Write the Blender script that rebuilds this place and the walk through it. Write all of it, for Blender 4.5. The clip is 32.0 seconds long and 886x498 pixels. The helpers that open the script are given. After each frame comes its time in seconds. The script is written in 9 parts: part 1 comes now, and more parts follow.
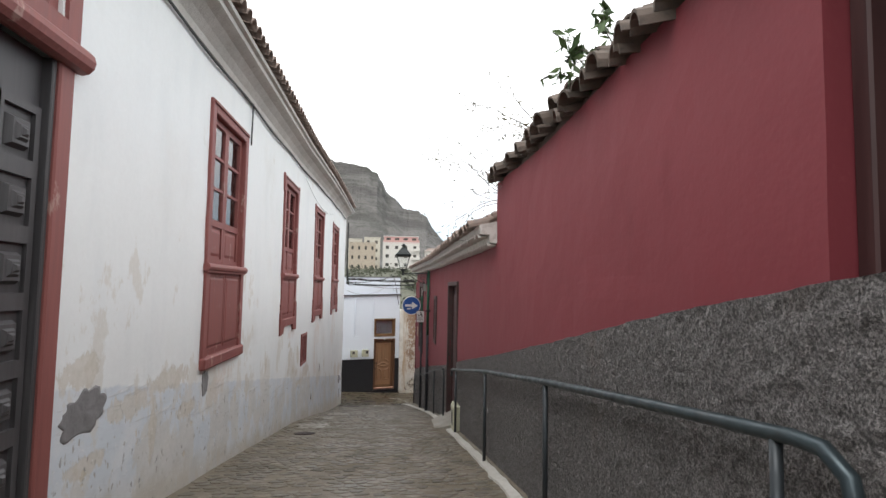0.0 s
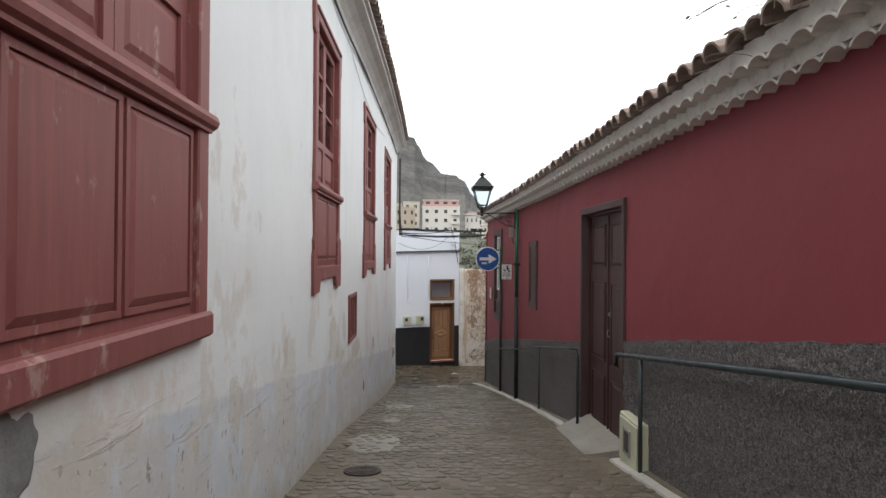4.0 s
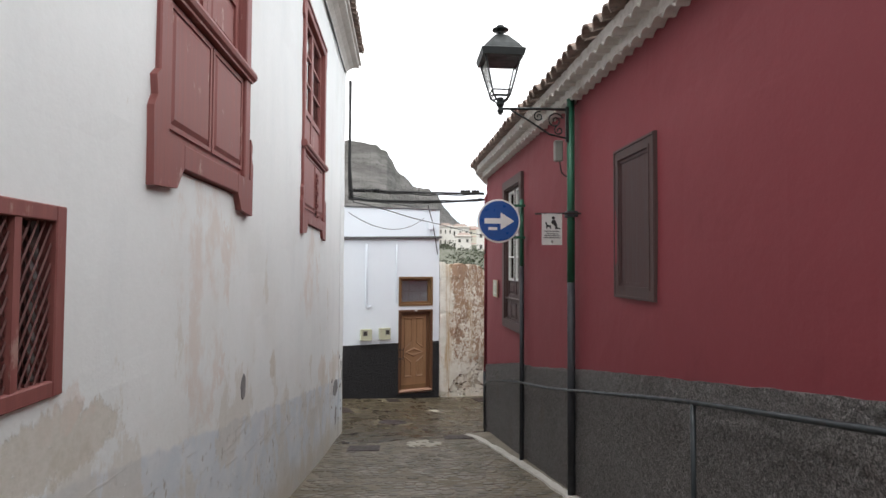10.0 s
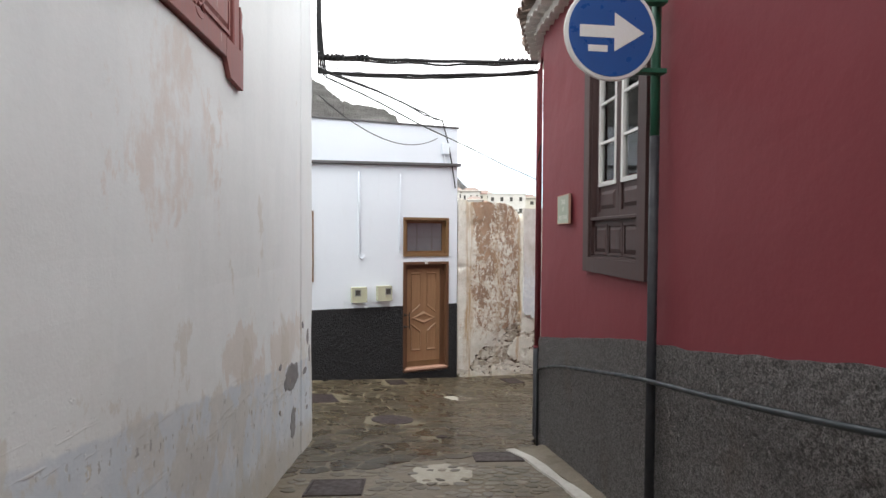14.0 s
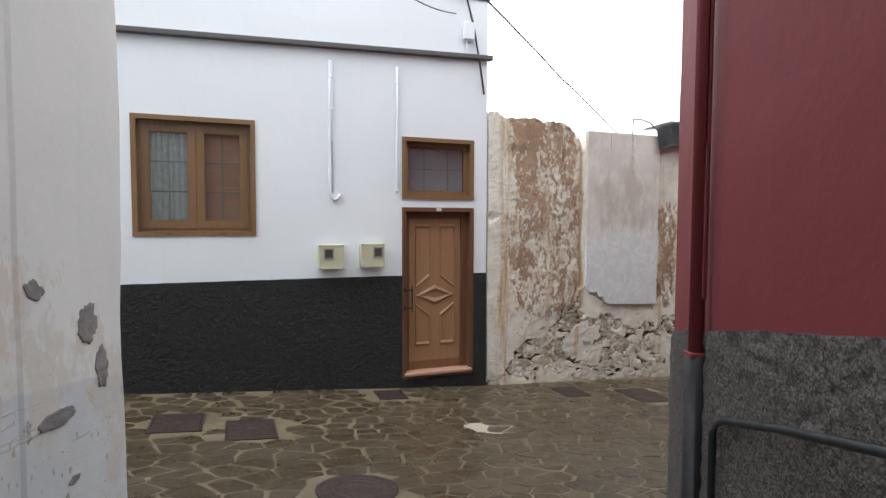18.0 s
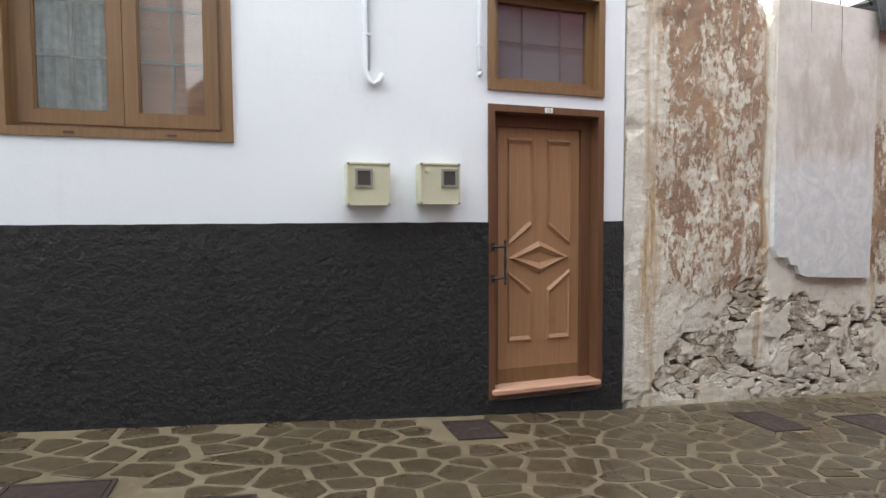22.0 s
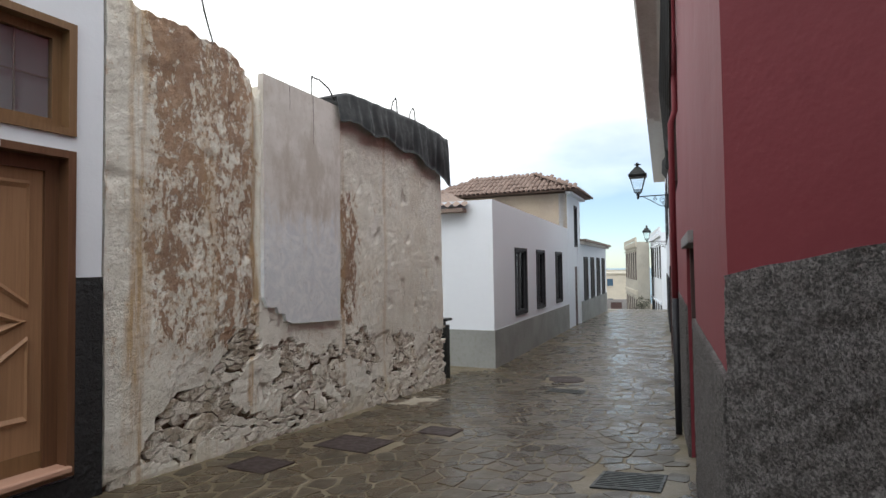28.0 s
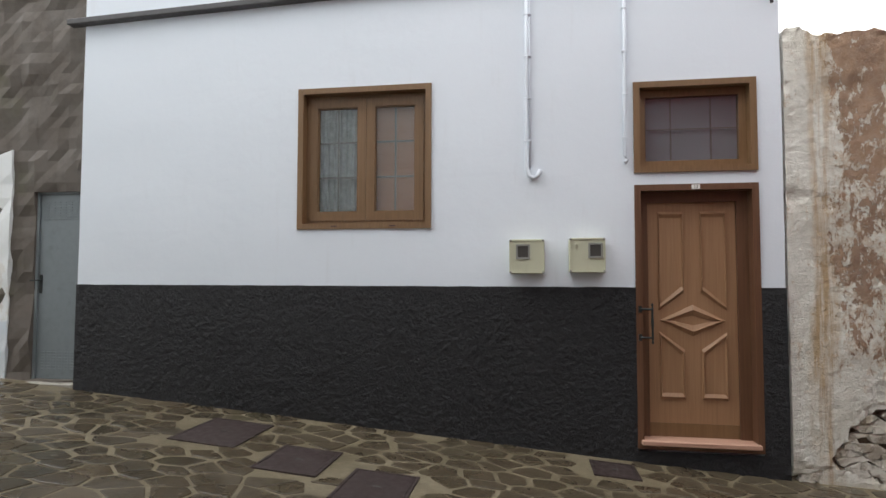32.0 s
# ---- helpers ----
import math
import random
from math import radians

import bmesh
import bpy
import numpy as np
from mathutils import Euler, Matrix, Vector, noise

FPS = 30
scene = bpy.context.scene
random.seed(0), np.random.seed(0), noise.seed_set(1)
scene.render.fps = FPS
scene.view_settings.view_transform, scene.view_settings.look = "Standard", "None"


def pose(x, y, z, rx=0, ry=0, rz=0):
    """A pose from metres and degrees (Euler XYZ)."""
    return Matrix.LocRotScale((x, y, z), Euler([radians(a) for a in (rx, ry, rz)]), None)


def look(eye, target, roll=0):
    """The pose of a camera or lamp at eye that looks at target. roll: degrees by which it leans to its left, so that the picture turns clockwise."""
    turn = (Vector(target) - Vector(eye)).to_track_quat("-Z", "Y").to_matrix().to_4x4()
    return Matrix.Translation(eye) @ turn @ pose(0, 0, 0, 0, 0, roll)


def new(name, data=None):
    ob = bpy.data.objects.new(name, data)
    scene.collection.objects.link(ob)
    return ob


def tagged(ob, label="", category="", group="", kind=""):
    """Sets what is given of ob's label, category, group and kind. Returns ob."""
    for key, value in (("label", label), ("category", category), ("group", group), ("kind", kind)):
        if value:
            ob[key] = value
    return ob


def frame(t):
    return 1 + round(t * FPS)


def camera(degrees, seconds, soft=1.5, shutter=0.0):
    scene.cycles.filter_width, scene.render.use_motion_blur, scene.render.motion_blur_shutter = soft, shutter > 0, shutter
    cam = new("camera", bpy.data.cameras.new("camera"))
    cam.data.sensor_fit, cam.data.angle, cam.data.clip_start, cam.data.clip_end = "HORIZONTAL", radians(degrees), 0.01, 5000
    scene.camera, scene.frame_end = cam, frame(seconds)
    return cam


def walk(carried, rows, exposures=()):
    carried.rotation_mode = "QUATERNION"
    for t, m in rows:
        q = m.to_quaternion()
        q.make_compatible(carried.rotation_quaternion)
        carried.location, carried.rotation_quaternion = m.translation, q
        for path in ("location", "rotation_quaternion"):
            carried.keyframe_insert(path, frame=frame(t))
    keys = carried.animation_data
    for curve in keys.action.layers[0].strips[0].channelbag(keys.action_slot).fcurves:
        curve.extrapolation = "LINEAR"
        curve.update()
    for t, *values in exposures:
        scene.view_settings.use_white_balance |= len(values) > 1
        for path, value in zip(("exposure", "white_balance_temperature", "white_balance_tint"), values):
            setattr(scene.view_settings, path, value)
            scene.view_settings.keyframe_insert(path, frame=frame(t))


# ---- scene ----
cam = camera(77.2, 32.0)
PATH = [
    (0, (0.073, -0.369, 1.761), (0.257, 1.617, 1.9), 1.0),
    (0.5, (-0.006, 0.173, 1.697), (0.164, 2.164, 1.8), 1.0),
    (1, (-0.143, 0.728, 1.642), (0.001, 2.722, 1.709), 0.9),
    (1.5, (-0.267, 1.298, 1.587), (-0.155, 3.295, 1.617), 0.9),
    (2, (-0.375, 1.832, 1.541), (-0.278, 3.83, 1.56), 0.6),
    (2.5, (-0.484, 2.371, 1.511), (-0.422, 4.37, 1.525), 1.0),
    (4.5, (-0.71, 4.632, 1.248), (-0.657, 6.631, 1.262), 0.2),
    (5, (-0.703, 5.175, 1.212), (-0.643, 7.174, 1.219), -0.1),
    (5.5, (-0.616, 5.721, 1.157), (-0.552, 7.72, 1.148), 0.0),
    (6, (-0.55, 6.267, 1.064), (-0.482, 8.266, 1.048), 0.1),
    (6.5, (-0.505, 6.782, 1.002), (-0.438, 8.781, 0.987), 0.1),
    (7, (-0.437, 7.328, 0.926), (-0.386, 9.327, 0.912), 0.1),
    (7.5, (-0.347, 7.822, 0.899), (-0.294, 9.821, 0.893), 0.1),
    (8, (-0.371, 8.296, 0.838), (-0.314, 10.295, 0.864), 0.2),
    (8.5, (-0.456, 8.744, 0.792), (-0.378, 10.742, 0.833), 0.3),
    (9, (-0.533, 9.226, 0.72), (-0.42, 11.222, 0.784), 0.4),
    (9.5, (-0.594, 9.723, 0.627), (-0.464, 11.717, 0.696), 0.5),
    (10, (-0.571, 10.219, 0.525), (-0.423, 12.213, 0.592), 0.3),
    (10.5, (-0.551, 10.701, 0.45), (-0.397, 12.694, 0.49), 0.2),
    (11, (-0.561, 11.195, 0.402), (-0.403, 13.188, 0.415), 0.2),
    (11.5, (-0.56, 11.683, 0.332), (-0.403, 13.677, 0.335), 0.2),
    (12, (-0.563, 12.229, 0.262), (-0.41, 14.223, 0.251), 0.3),
    (12.5, (-0.554, 12.739, 0.173), (-0.406, 14.733, 0.155), 0.2),
    (13, (-0.565, 13.245, 0.071), (-0.438, 15.24, 0.032), 0.4),
    (13.5, (-0.538, 13.764, -0.02), (-0.412, 15.759, -0.067), 0.4),
    (15.5, (-0.319, 15.912, -0.342), (-0.257, 17.91, -0.408), 0.2),
    (16, (-0.296, 16.404, -0.438), (-0.239, 18.402, -0.506), 0.4),
    (16.5, (-0.27, 16.884, -0.508), (-0.234, 18.882, -0.6), 0.4),
    (17, (-0.21, 17.414, -0.606), (-0.178, 19.411, -0.714), 0.3),
    (17.5, (-0.195, 17.966, -0.729), (-0.177, 19.963, -0.839), 0.3),
    (18, (-0.134, 18.482, -0.851), (-0.124, 20.479, -0.955), 0.2),
    (18.5, (-0.155, 18.971, -0.986), (-0.152, 20.969, -1.081), 0.2),
    (19, (-0.237, 19.474, -1.114), (-0.234, 21.472, -1.204), 0.2),
    (19.5, (-0.397, 19.948, -1.272), (-0.389, 21.947, -1.336), 0.0),
    (20, (-0.602, 20.365, -1.345), (-0.612, 22.364, -1.39), 0.1),
    (20.5, (-0.603, 20.68, -1.465), (-0.642, 22.679, -1.502), -0.3),
    (21, (-0.736, 21.019, -1.567), (-0.793, 23.018, -1.624), -0.3),
    (21.5, (-0.841, 21.29, -1.638), (-0.907, 23.288, -1.71), -0.2),
    (22, (-0.832, 21.574, -1.581), (-0.91, 23.569, -1.686), -0.3),
    (22.5, (-0.76, 21.686, -1.541), (-0.798, 23.683, -1.644), -0.4),
    (23, (-0.669, 21.654, -1.525), (-0.477, 23.644, -1.577), -0.1),
    (23.5, (-0.598, 21.638, -1.483), (-0.08, 23.569, -1.484), -0.1),
    (24, (-0.579, 21.631, -1.512), (0.216, 23.466, -1.483), -0.2),
    (24.5, (-0.535, 21.587, -1.539), (0.468, 23.317, -1.502), -0.4),
    (25, (-0.507, 21.569, -1.566), (0.672, 23.183, -1.518), -0.7),
    (25.5, (-0.509, 21.561, -1.57), (0.805, 23.068, -1.512), -0.7),
    (27.5, (-0.585, 21.65, -1.592), (0.898, 22.991, -1.533), -0.6),
    (28, (-0.522, 21.529, -1.565), (0.859, 22.974, -1.498), -0.8),
    (28.5, (-0.519, 21.362, -1.559), (0.684, 22.957, -1.469), -0.7),
    (29, (-0.446, 21.192, -1.553), (0.537, 22.932, -1.456), -0.7),
    (29.5, (-0.307, 21.074, -1.54), (0.444, 22.925, -1.449), -0.7),
    (30, (-0.222, 20.955, -1.518), (0.156, 22.917, -1.423), -0.6),
    (30.5, (-0.084, 20.806, -1.529), (-0.099, 22.804, -1.435), -0.6),
    (31, (0.023, 20.79, -1.547), (-0.357, 22.751, -1.443), -0.5),
    (31.5, (0.111, 20.815, -1.541), (-0.585, 22.687, -1.438), -0.4),
    (32, (0.242, 20.756, -1.49), (-0.721, 22.506, -1.398), 0.1),
]
EXPOSURES = [(0, 0.78), (1, 0.68), (2, 0.66), (5, 0.70), (7, 1.02), (8, 1.05), (10, 1.02), (13, 1.2), (17, 1.05), (20, 1.0), (22, 1.36), (23, 1.3), (24, 0.85), (25, 0.62), (28, 0.56), (30, 0.63), (32, 0.87)]
walk(cam, [(t, look(eye, target, roll)) for t, eye, target, roll in PATH], EXPOSURES)

# ---- world, sun, exposure ----
world = bpy.data.worlds.new("overcast_sky")
scene.world = world
world.use_nodes = True
wt = world.node_tree
wt.nodes.clear()
w_out = wt.nodes.new("ShaderNodeOutputWorld")
w_bg = wt.nodes.new("ShaderNodeBackground")
w_sky = wt.nodes.new("ShaderNodeTexSky")
w_sky.sky_type = "NISHITA"
w_sky.sun_disc = False
SUN_EL, SUN_ROT = radians(52), radians(230)
w_sky.dust_density, w_sky.air_density = 0.2, 1.0
w_sky.sun_elevation, w_sky.sun_rotation = SUN_EL, SUN_ROT
w_co = wt.nodes.new("ShaderNodeTexCoord")
w_map = wt.nodes.new("ShaderNodeMapping")
w_map.inputs["Scale"].default_value = (1.0, 1.0, 2.6)
w_noise = wt.nodes.new("ShaderNodeTexNoise")
w_noise.inputs["Scale"].default_value, w_noise.inputs["Detail"].default_value = 1.5, 6
w_sep = wt.nodes.new("ShaderNodeSeparateXYZ")
w_hi = wt.nodes.new("ShaderNodeMapRange")
w_hi.inputs["From Min"].default_value, w_hi.inputs["From Max"].default_value = 0.06, 0.46
w_add = wt.nodes.new("ShaderNodeMath")
w_add.operation = "ADD"
w_cov = wt.nodes.new("ShaderNodeMapRange")
w_cov.inputs["From Min"].default_value, w_cov.inputs["From Max"].default_value = 0.58, 1.03
w_cov.inputs["To Min"].default_value = 0.12
w_mix = wt.nodes.new("ShaderNodeMix")
w_mix.data_type = "RGBA"
w_dim = wt.nodes.new("ShaderNodeMix")
w_dim.data_type, w_dim.blend_type = "RGBA", "MULTIPLY"
w_dim.inputs["Factor"].default_value = 1.0
w_dim.inputs["B"].default_value = (0.58, 0.72, 0.84, 1)
w_mix.inputs["B"].default_value = (12.4, 12.6, 12.8, 1)
for a, b in ((w_co.outputs["Generated"], w_map.inputs["Vector"]), (w_map.outputs["Vector"], w_noise.inputs["Vector"]),
             (w_co.outputs["Generated"], w_sep.inputs[0]), (w_sep.outputs["Z"], w_hi.inputs["Value"]),
             (w_noise.outputs["Fac"], w_add.inputs[0]), (w_hi.outputs["Result"], w_add.inputs[1]),
             (w_add.outputs[0], w_cov.inputs["Value"]), (w_cov.outputs["Result"], w_mix.inputs["Factor"]),
             (w_sky.outputs["Color"], w_dim.inputs["A"]), (w_dim.outputs["Result"], w_mix.inputs["A"]), (w_mix.outputs["Result"], w_bg.inputs["Color"]),
             (w_bg.outputs["Background"], w_out.inputs["Surface"])):
    wt.links.new(a, b)
w_bg.inputs["Strength"].default_value = 0.10
sun = new("sun", bpy.data.lights.new("sun", "SUN"))
sun.data.energy, sun.data.angle, sun.data.color = 0.8, radians(40), (1.0, 0.98, 0.95)
sun.matrix_world = look((0, 0, 30), (0 - 30 * math.cos(SUN_EL) * math.sin(SUN_ROT), 0 - 30 * math.cos(SUN_EL) * math.cos(SUN_ROT), 30 - 30 * math.sin(SUN_EL)))
scene.view_settings.exposure = 0.78

# ---- node helpers ----
def mat(name, colour=(0.5, 0.5, 0.5), rough=0.8, metal=0.0):
    m = bpy.data.materials.new(name)
    m.use_nodes = True
    b = m.node_tree.nodes["Principled BSDF"]
    b.inputs["Base Color"].default_value = (*colour, 1)
    b.inputs["Roughness"].default_value, b.inputs["Metallic"].default_value = rough, metal
    return m


class Nodes:
    """Short names for building one material."""

    def __init__(self, name, rough=0.8, metal=0.0, world_space=False):
        self.m = mat(name, rough=rough, metal=metal)
        self.t = self.m.node_tree
        self.b = self.t.nodes["Principled BSDF"]
        if world_space:
            self.co = self.node("ShaderNodeNewGeometry").outputs["Position"]
        else:
            self.co = self.node("ShaderNodeTexCoord").outputs["Object"]

    def node(self, kind):
        return self.t.nodes.new(kind)

    def put(self, socket, value):
        if hasattr(value, "links"):
            self.t.links.new(value, socket)
        else:
            socket.default_value = (*value, 1) if isinstance(value, tuple) and len(value) == 3 and socket.type == "RGBA" else value

    def vec(self, scale=(1, 1, 1), turn=(0, 0, 0), shift=(0, 0, 0)):
        n = self.node("ShaderNodeMapping")
        self.put(n.inputs["Vector"], self.co)
        n.inputs["Scale"].default_value, n.inputs["Rotation"].default_value, n.inputs["Location"].default_value = scale, turn, shift
        return n.outputs["Vector"]

    def noise(self, scale, detail=4, rough=0.55, vec=None, warp=0.0):
        n = self.node("ShaderNodeTexNoise")
        self.put(n.inputs["Vector"], vec if vec is not None else self.co)
        n.inputs["Scale"].default_value, n.inputs["Detail"].default_value = scale, detail
        n.inputs["Roughness"].default_value, n.inputs["Distortion"].default_value = rough, warp
        return n.outputs["Fac"]

    def cells(self, scale, vec=None, feature="F1", out="Distance"):
        n = self.node("ShaderNodeTexVoronoi")
        n.feature = feature
        self.put(n.inputs["Vector"], vec if vec is not None else self.co)
        n.inputs["Scale"].default_value = scale
        return n.outputs[out]

    def step(self, value, a, b, lo=0.0, hi=1.0):
        if a > b:
            a, b, lo, hi = b, a, hi, lo
        n = self.node("ShaderNodeMapRange")
        n.interpolation_type = "SMOOTHSTEP"
        self.put(n.inputs["Value"], value)
        for k, v in zip(("From Min", "From Max", "To Min", "To Max"), (a, b, lo, hi)):
            n.inputs[k].default_value = v
        return n.outputs["Result"]

    def math(self, op, a, b=0.0, c=0.0):
        n = self.node("ShaderNodeMath")
        n.operation = op
        for i, v in enumerate((a, b, c)):
            self.put(n.inputs[i], v)
        return n.outputs[0]

    def mix(self, fac, a, b, blend="MIX"):
        n = self.node("ShaderNodeMix")
        n.data_type, n.blend_type = "RGBA", blend
        self.put(n.inputs["Factor"], fac)
        self.put(n.inputs["A"], a)
        self.put(n.inputs["B"], b)
        return n.outputs["Result"]

    def axis(self, k):
        n = self.node("ShaderNodeSeparateXYZ")
        self.put(n.inputs[0], self.co)
        return n.outputs[k]

    def random(self, island=False):
        if island:
            return self.node("ShaderNodeNewGeometry").outputs["Random Per Island"]
        return self.node("ShaderNodeObjectInfo").outputs["Random"]

    def bump(self, height, strength=0.3, distance=0.01):
        n = self.node("ShaderNodeBump")
        n.inputs["Strength"].default_value, n.inputs["Distance"].default_value = strength, distance
        self.put(n.inputs["Height"], height)
        if self.b.inputs["Normal"].links:
            self.t.links.new(self.b.inputs["Normal"].links[0].from_socket, n.inputs["Normal"])
        self.put(self.b.inputs["Normal"], n.outputs["Normal"])

    def done(self, colour=None, rough=None):
        if colour is not None:
            self.put(self.b.inputs["Base Color"], colour)
        if rough is not None:
            self.put(self.b.inputs["Roughness"], rough)
        return self.m


# ---- materials ----
def make_old_white():
    """Aged lime-white plaster with a pale blue dado that follows the slope of the lane."""
    n = Nodes("old_white_plaster", 0.85, world_space=True)
    y, z = n.axis("Y"), n.axis("Z")
    # height over the lane, which falls about 0.15 m in each metre
    high = n.math("ADD", n.math("ADD", z, n.math("MULTIPLY", y, 0.1516)), -0.70)
    big, mid, fine = n.noise(0.9, 4), n.noise(3.5, 5, 0.6), n.noise(26, 4)
    ragged = n.math("ADD", n.noise(4.5, 10, 0.74, n.vec((1, 1, 0.6)), 0.3), -0.5)
    streak = n.noise(1.1, 5, 0.6, n.vec((1, 2.2, 0.6)))
    white = n.mix(n.step(streak, 0.45, 0.75), (0.765, 0.785, 0.785), (0.72, 0.745, 0.75))
    white = n.mix(n.step(big, 0.5, 0.75, 0, 0.5), white, (0.69, 0.685, 0.655))
    edge = n.math("ADD", high, n.math("MULTIPLY", n.math("ADD", n.noise(5, 3), -0.5), 0.10))
    band = n.step(edge, 0.885, 0.915, 1, 0)
    blue = n.mix(n.step(mid, 0.35, 0.7), (0.575, 0.625, 0.675), (0.665, 0.69, 0.715))
    base = n.mix(band, white, blue)

    def spots(places):
        best = None
        for cy, cz, ry, rz in places:
            d = n.node("ShaderNodeVectorMath")
            d.operation = "LENGTH"
            n.put(d.inputs[0], n.vec((0, 1 / ry, 1 / rz), shift=(0, -cy / ry, -cz / rz)))
            best = d.outputs["Value"] if best is None else n.math("MINIMUM", best, d.outputs["Value"])
        return n.step(n.math("ADD", best, n.math("MULTIPLY", ragged, 3.4)), 0.70, 0.92, 1, 0)

    # paint come off down to the beige undercoat, in patches
    bare = spots(((4.62, 0.94, 0.50, 0.11), (3.95, 0.87, 0.50, 0.12), (4.36, 0.58, 0.09, 0.24), (3.25, 1.20, 0.25, 0.12), (10.46, 0.42, 0.26, 0.24),
                  (10.34, 0.63, 0.14, 0.09), (11.22, 0.34, 0.13, 0.22), (12.3, -0.10, 0.42, 0.14), (11.1, 0.02, 0.14, 0.10), (10.78, 0.12, 0.12, 0.10),
                  (11.5, -0.24, 0.45, 0.08), (10.3, 0.16, 0.12, 0.08), (7.28, 0.38, 0.11, 0.28), (8.4, 0.55, 0.10, 0.14), (15.3, -0.35, 0.14, 0.20), (3.3, 0.62, 0.3, 0.08), (5.1, 0.60, 0.25, 0.08)))
    wide = spots(((19.65, -1.17, 0.95, 0.25), (20.35, -1.08, 0.20, 0.20), (18.3, -0.95, 0.5, 0.22), (5.9, 0.62, 0.30, 0.16)))
    beige = n.mix(n.step(fine, 0.3, 0.7), (0.53, 0.49, 0.41), (0.62, 0.57, 0.50))
    base = n.mix(n.math("MULTIPLY", bare, 0.72), base, beige)
    base = n.mix(n.math("MULTIPLY", wide, 0.75), base, (0.655, 0.60, 0.55))
    scatter = n.step(n.math("ADD", n.noise(2.1, 7, 0.68, n.vec((1, 1, 0.6), shift=(3, 0, 5))), n.step(high, 0.2, 2.8, 0.15, 0)), 0.635, 0.685)
    base = n.mix(n.math("MULTIPLY", scatter, 0.48), base, beige)
    # pink wash run down from the painted woodwork
    pink = spots(((10.5, 0.83, 0.35, 0.10), (13.65, 0.58, 0.55, 0.50), (13.6, 0.0, 0.35, 0.5), (17.3, 0.45, 0.60, 0.60), (6.1, 0.78, 0.50, 0.14), (12.2, 0.0, 0.3, 0.10)))
    runs = n.step(n.noise(1.6, 8, 0.70, n.vec((1, 2.4, 1.3))), 0.42, 0.60)
    base = n.mix(n.math("MULTIPLY", n.math("MULTIPLY", pink, runs), 0.6), base, (0.66, 0.565, 0.505))
    foot = n.step(n.math("ADD", high, n.math("MULTIPLY", mid, 0.5)), 0.25, 0.55, 1, 0)
    base = n.mix(n.math("MULTIPLY", foot, 0.6), base, (0.50, 0.45, 0.36))
    # small chips down to the grey mortar
    low = n.step(high, 0.70, 0.98, 1, 0)
    where = n.math("MULTIPLY", low, n.math("MAXIMUM", n.step(n.noise(1.3, 3), 0.36, 0.50), n.math("MAXIMUM", n.step(y, 8.0, 6.0), n.step(y, 17.5, 19.0))))
    for scale, cut, tone, shift in ((7.5, 0.33, (0.27, 0.27, 0.26), 0), (13, 0.34, (0.33, 0.31, 0.28), 4), (4.6, 0.31, (0.58, 0.52, 0.41), 9), (21, 0.36, (0.40, 0.38, 0.34), 2)):
        cell = n.cells(scale, n.vec((1, 1, 0.5), shift=(shift, shift, 0)))
        chip = n.step(n.math("ADD", cell, n.math("MULTIPLY", n.noise(17, 5, 0.65, n.vec((1, 1, 0.7), shift=(shift, 0, 0))), 1.1)), cut + 0.27, cut + 0.31, 1, 0)
        chip = n.math("MULTIPLY", chip, where)
        base = n.mix(n.math("MULTIPLY", chip, 0.8), base, tone)
        n.bump(n.math("MULTIPLY", chip, -0.8), 0.5, 0.006)
    flake = n.math("MULTIPLY", n.step(n.noise(21, 6, 0.7, n.vec((1, 0.7, 1.3), shift=(0, 3, 3))), 0.63, 0.67), n.step(high, 1.0, 1.15, 1, 0))
    base = n.mix(n.math("MULTIPLY", flake, 0.6), base, (0.80, 0.81, 0.81))
    # curled edges of paint along the top of the blue band, their shadow painted as a darker rim
    curl = n.noise(1.0, 6, 0.6, n.vec((1, 1.4, 15)), 0.3)
    line = n.math("MULTIPLY", n.step(curl, 0.60, 0.64), n.math("MULTIPLY", n.step(high, 0.50, 0.66), n.step(high, 1.0, 0.88)))
    base = n.mix(n.math("MULTIPLY", line, 0.38), base, n.mix(n.step(curl, 0.64, 0.68), (0.50, 0.47, 0.42), (0.80, 0.80, 0.79)))
    base = n.mix(n.step(fine, 0.2, 0.8, 0, 0.10), base, (0.55, 0.55, 0.53))
    n.bump(line, 0.5, 0.006)
    n.bump(n.math("ADD", n.math("MULTIPLY", bare, -0.5), n.math("MULTIPLY", flake, 0.5)), 0.5, 0.005)
    n.bump(n.noise(60, 4), 0.09, 0.01)
    n.bump(n.noise(6, 4), 0.12, 0.02)
    return n.done(base)


def make_clean_white():
    n = Nodes("fresh_white_paint", 0.7, world_space=True)
    base = n.mix(n.noise(1.1, 4), (0.74, 0.785, 0.84), (0.70, 0.75, 0.81))
    base = n.mix(n.step(n.noise(2.4, 5, 0.6, n.vec((3, 3, 0.4))), 0.58, 0.8, 0, 0.5), base, (0.66, 0.69, 0.73))
    n.bump(n.noise(70, 3), 0.10, 0.008)
    n.bump(n.noise(5, 3), 0.2, 0.02)
    return n.done(base)


